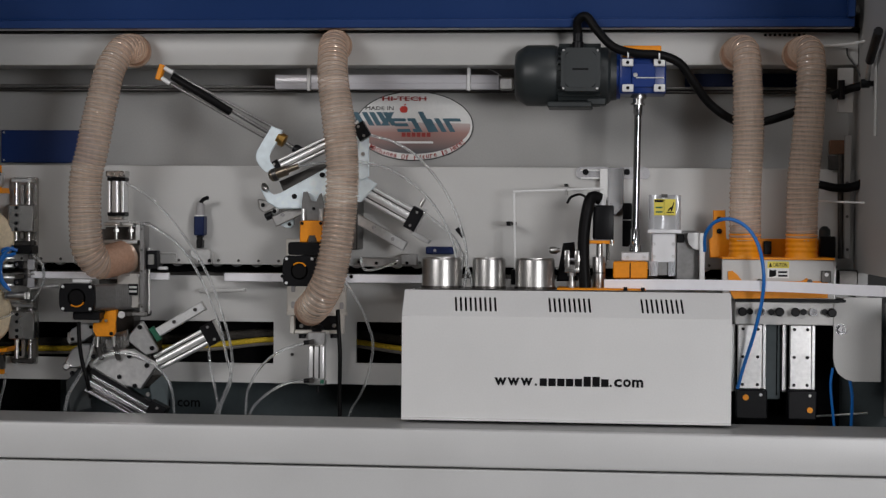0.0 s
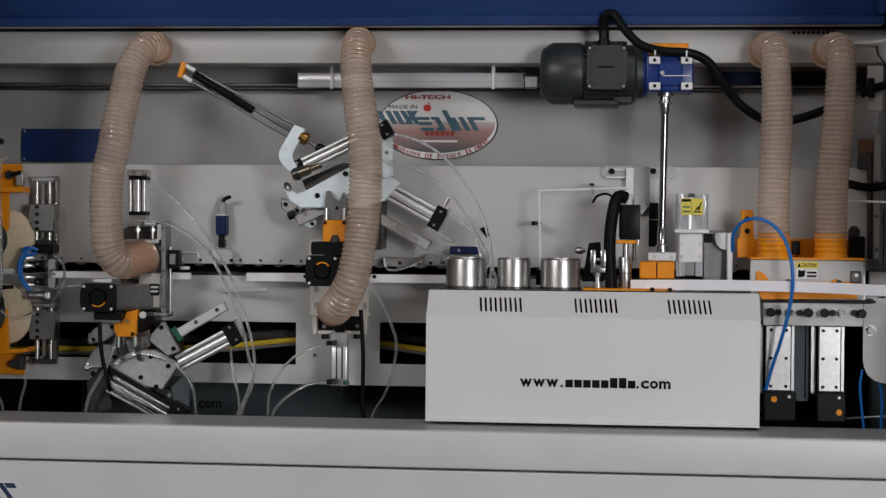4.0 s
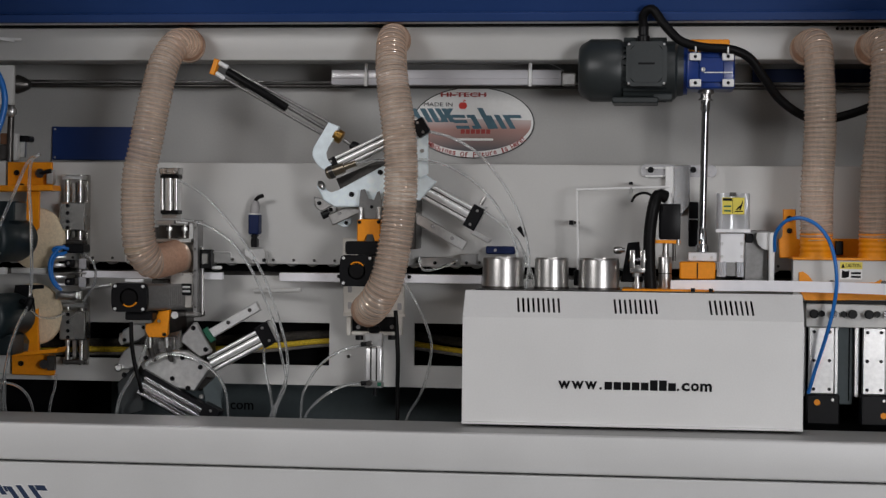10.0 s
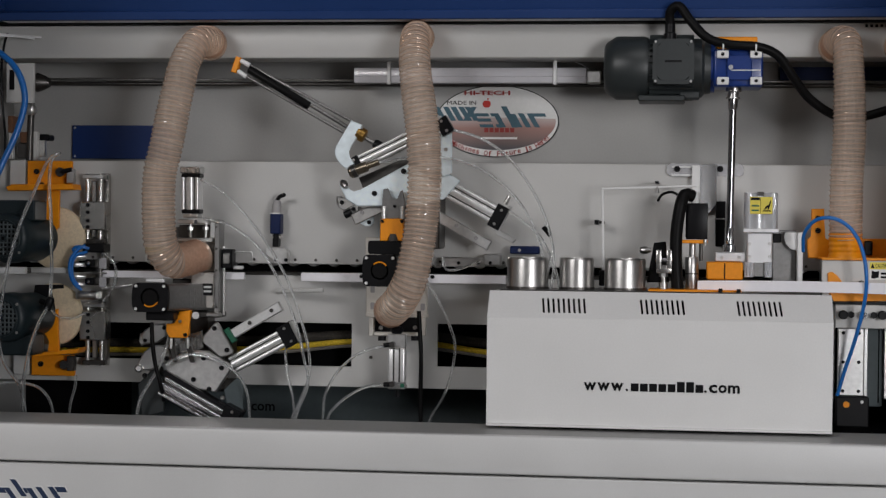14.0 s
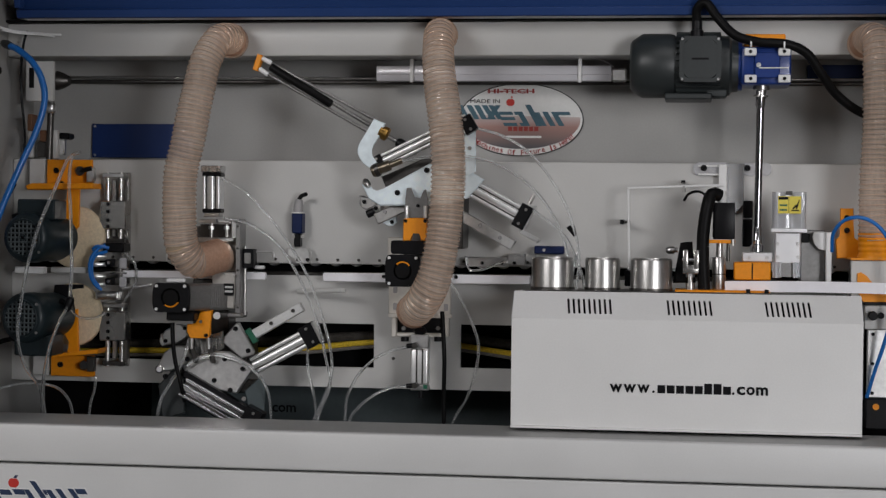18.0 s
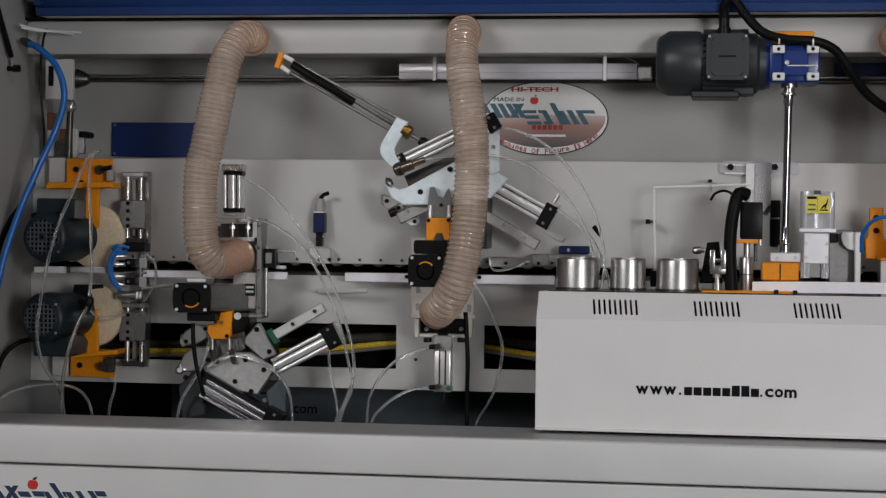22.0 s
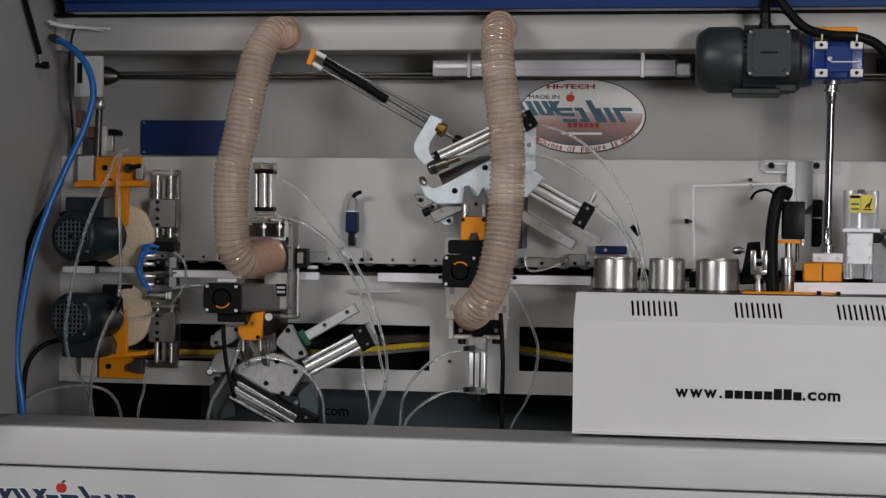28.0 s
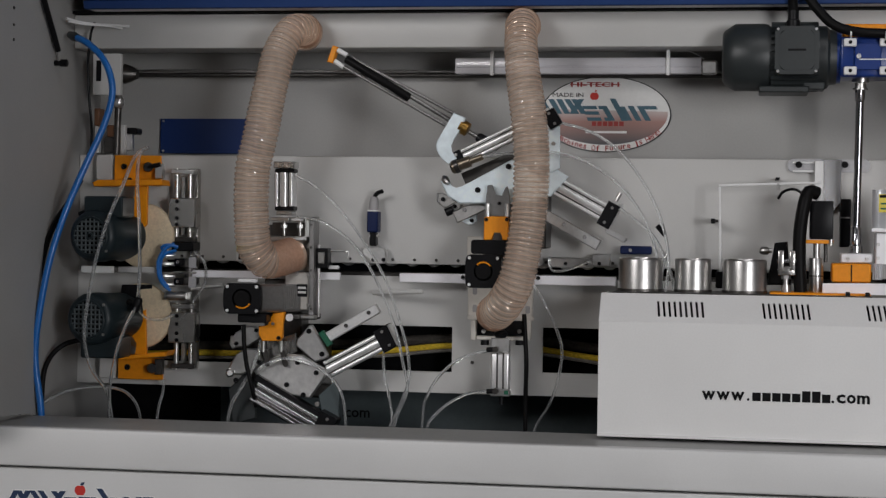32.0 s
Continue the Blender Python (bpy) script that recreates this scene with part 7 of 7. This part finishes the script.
air_line([(0.0514, 0.37, 1.2785), (0.1205, 0.36, 1.2587), (0.185, 0.35, 1.2195), (0.2423, 0.34, 1.1543), (0.2852, 0.335, 1.0785), (0.31, 0.33, 1.0028), (0.3166, 0.325, 0.9409), (0.3088, 0.33, 0.8785)], 0.0036, CLEAR, "clear plastic air tube arching to the glue unit")
air_line([(-0.131, 0.362, 1.1957), (-0.0625, 0.36, 1.2045), (0.0379, 0.35, 1.2061), (0.1236, 0.34, 1.1812), (0.2019, 0.33, 1.126), (0.2544, 0.325, 1.0574), (0.2833, 0.32, 0.9887), (0.2951, 0.32, 0.9269), (0.3033, 0.33, 0.8785)], 0.0036, CLEAR, "clear plastic air tube arching to the glue unit")
air_line([(0.1952, 0.41, 1.0758), (0.2396, 0.39, 1.0438), (0.2794, 0.37, 1.0092), (0.3064, 0.35, 0.9611), (0.3243, 0.34, 0.9131), (0.3303, 0.34, 0.8786)], 0.0036, CLEAR, "clear plastic air tube from the lower cylinder")
air_line([(0.3121, 0.345, 0.9751), (0.3019, 0.34, 0.9335), (0.2943, 0.34, 0.878)], 0.0036, CLEAR, "clear plastic air tube among the rollers")
clip = thing("tube_clip", (0.2952, 0.36, 1.0261), "black clip gathering the clear air tubes", "clip")
part("clip", rod((0.2871, 0.355, 1.0358), (0.3054, 0.355, 1.0138), 0.006), BLACK, clip)
air_line([(0.9255, 0.36, 0.9828), (0.9255, 0.33, 1.0261), (0.948, 0.3, 1.0576), (0.9837, 0.28, 1.0649), (1.0202, 0.27, 1.0484), (1.0472, 0.26, 1.0135), (1.0619, 0.25, 0.9648), (1.0668, 0.25, 0.9089), (1.0616, 0.27, 0.8449), (1.0451, 0.3, 0.7653), (1.0255, 0.33, 0.6916), (1.0114, 0.35, 0.6323)], 0.0046, BLUETUBE, "blue air hose looping over the milling hood", "air_hose")
air_line([(1.2505, 0.35, 0.688), (1.2471, 0.36, 0.6371), (1.2598, 0.38, 0.535)], 0.0036, BLUETUBE, "blue air hose hanging below the guard plate", "air_hose")
air_line([(1.2937, 0.35, 0.6605), (1.3015, 0.36, 0.6099), (1.3018, 0.38, 0.5218)], 0.0042, BLUETUBE, "blue air hose hanging below the guard plate", "air_hose")
air_line([(-1.0068, 0.47, 1.2167), (-1.0209, 0.42, 1.1961), (-1.0159, 0.31, 1.1161), (-1.0313, 0.24, 1.0196), (-1.0566, 0.235, 0.9246), (-1.074, 0.235, 0.8296), (-1.0837, 0.24, 0.7478), (-1.0854, 0.29, 0.6695), (-1.0691, 0.35, 0.6099), (-1.0639, 0.38, 0.5445), (-1.0676, 0.4, 0.4581)], 0.0042, CLEAR, "clear plastic air tube hanging over the motors")
air_line([(-1.0127, 0.47, 1.2167), (-1.023, 0.45, 1.1973), (-1.0138, 0.41, 1.1326), (-0.9977, 0.38, 1.0484), (-0.9846, 0.35, 0.9652), (-0.9785, 0.335, 0.8964), (-0.9828, 0.325, 0.8249), (-0.9878, 0.27, 0.778), (-1.0076, 0.26, 0.7142), (-1.0375, 0.3, 0.6355), (-1.0674, 0.37, 0.5454), (-1.0781, 0.42, 0.4555)], 0.0042, CLEAR, "clear plastic air tube hanging in front of the discs")
air_line([(-1.2122, 0.3, 0.5763), (-1.1658, 0.32, 0.6033), (-1.1015, 0.34, 0.6169), (-1.0512, 0.36, 0.6137), (-1.0179, 0.38, 0.596), (-0.9985, 0.4, 0.5512), (-0.996, 0.42, 0.4578)], 0.0036, CLEAR, "clear plastic air tube arched along the pan")
air_line([(-0.9685, 0.5, 0.6267), (-0.9711, 0.5, 0.5923), (-0.9839, 0.5, 0.5419), (-0.9889, 0.5, 0.4487)], 0.0036, CLEAR, "clear plastic air tube below the orange bracket")
air_line([(-0.9798, 0.325, 0.814), (-0.9692, 0.36, 0.7905), (-0.9511, 0.42, 0.7824), (-0.9284, 0.46, 0.7951)], 0.003, CLEAR, "clear plastic air tube to the scraper")

joint = thing("tube_fitting", (-0.9828, 0.325, 0.8222), "black push-in fitting joining clear air tubes beside a motor", "fitting")
part("fitting_body", lathe((-0.9744, 0.325, 0.8416), (-0.9883, 0.325, 0.8056), [(0, 0.007), (0.2, 0.011), (0.8, 0.011), (1, 0.007)], 14), BLACK, joint)
part("side_port", rod((-0.9813, 0.325, 0.8222), (-1.0074, 0.345, 0.8293), 0.009), BLACK, joint)
part("mounting_stud", rod((-0.9828, 0.325, 0.8222), (-1.023, 0.42, 0.8149), 0.005), DARKSTEEL, joint)

# ---- small fixed brackets and pins on the plates ----
def cam_bracket(outline, holes, y, label):
    cx = sum(p[0] for p in outline) / len(outline)
    cz = sum(p[1] for p in outline) / len(outline)
    k = thing("cam_bracket", (cx, y, cz), label, "bracket", "cam brackets")
    part("bracket_plate", prism(outline, y - 0.012, y, 0.002), ALU, k)
    part("stud", rod((cx, y, cz), (cx, 0.55, cz), 0.006), DARKSTEEL, k)
    for x, z in holes:
        bolt(k, x, y - 0.0122, z, 0.0055, BLACK)


cam_bracket([(-0.7927, 0.7412), (-0.7825, 0.7428), (-0.7765, 0.7358), (-0.7487, 0.7463), (-0.7355, 0.7423), (-0.7383, 0.7351), (-0.7646, 0.7175), (-0.788, 0.7085), (-0.7955, 0.7211)], [(-0.7778, 0.7235), (-0.7471, 0.7369)], 0.51, "small bright three-cornered bracket with two bolts below the slot")
cam_bracket([(-0.2687, 1.1086), (-0.258, 1.1102), (-0.2272, 1.097), (-0.2088, 1.0851), (-0.2071, 1.0716), (-0.2208, 1.0684), (-0.2515, 1.0786), (-0.2669, 1.0875)], [(-0.2544, 1.0965), (-0.2222, 1.0773)], 0.52, "small bright three-cornered bracket with two bolts above the slot")
pin = thing("stop_pin", (-0.3601, 0.5, 0.8596), "plain grey stop pin standing out of the lower plate", "pin")
part("pin", rod((-0.4293, 0.52, 0.8578), (-0.2927, 0.47, 0.8646), 0.006, bevel=0.002), GREY, pin)
part("pin_foot", rod((-0.4234, 0.52, 0.8579), (-0.4234, 0.551, 0.8579), 0.005), DARKSTEEL, pin)
for k in range(9):
    x = 1.0847 + k * 0.0125
    part("vent_hole", box(x - 0.0035, x + 0.0035, Z_BEAM1 - 0.012, Z_BEAM1 - 0.005, 0.4985, 0.4998, 0), VOID, cab)
for dz in (0.0, 0.04, 0.075):
    part("wall_screw", rod((XL + 0.0005, 0.12, 1.53 - dz), (XL + 0.003, 0.12, 1.53 - dz), 0.0035, seg=8), DARKSTEEL, cab)

for x, z in [(-0.1786, 0.6864), (-0.0673, 0.8679), (-0.7096, 0.6324), (-0.0946, 0.6284)]:
    bolt(cab, x, 0.5495, z, 0.0045, DARKSTEEL, "plate_screw")
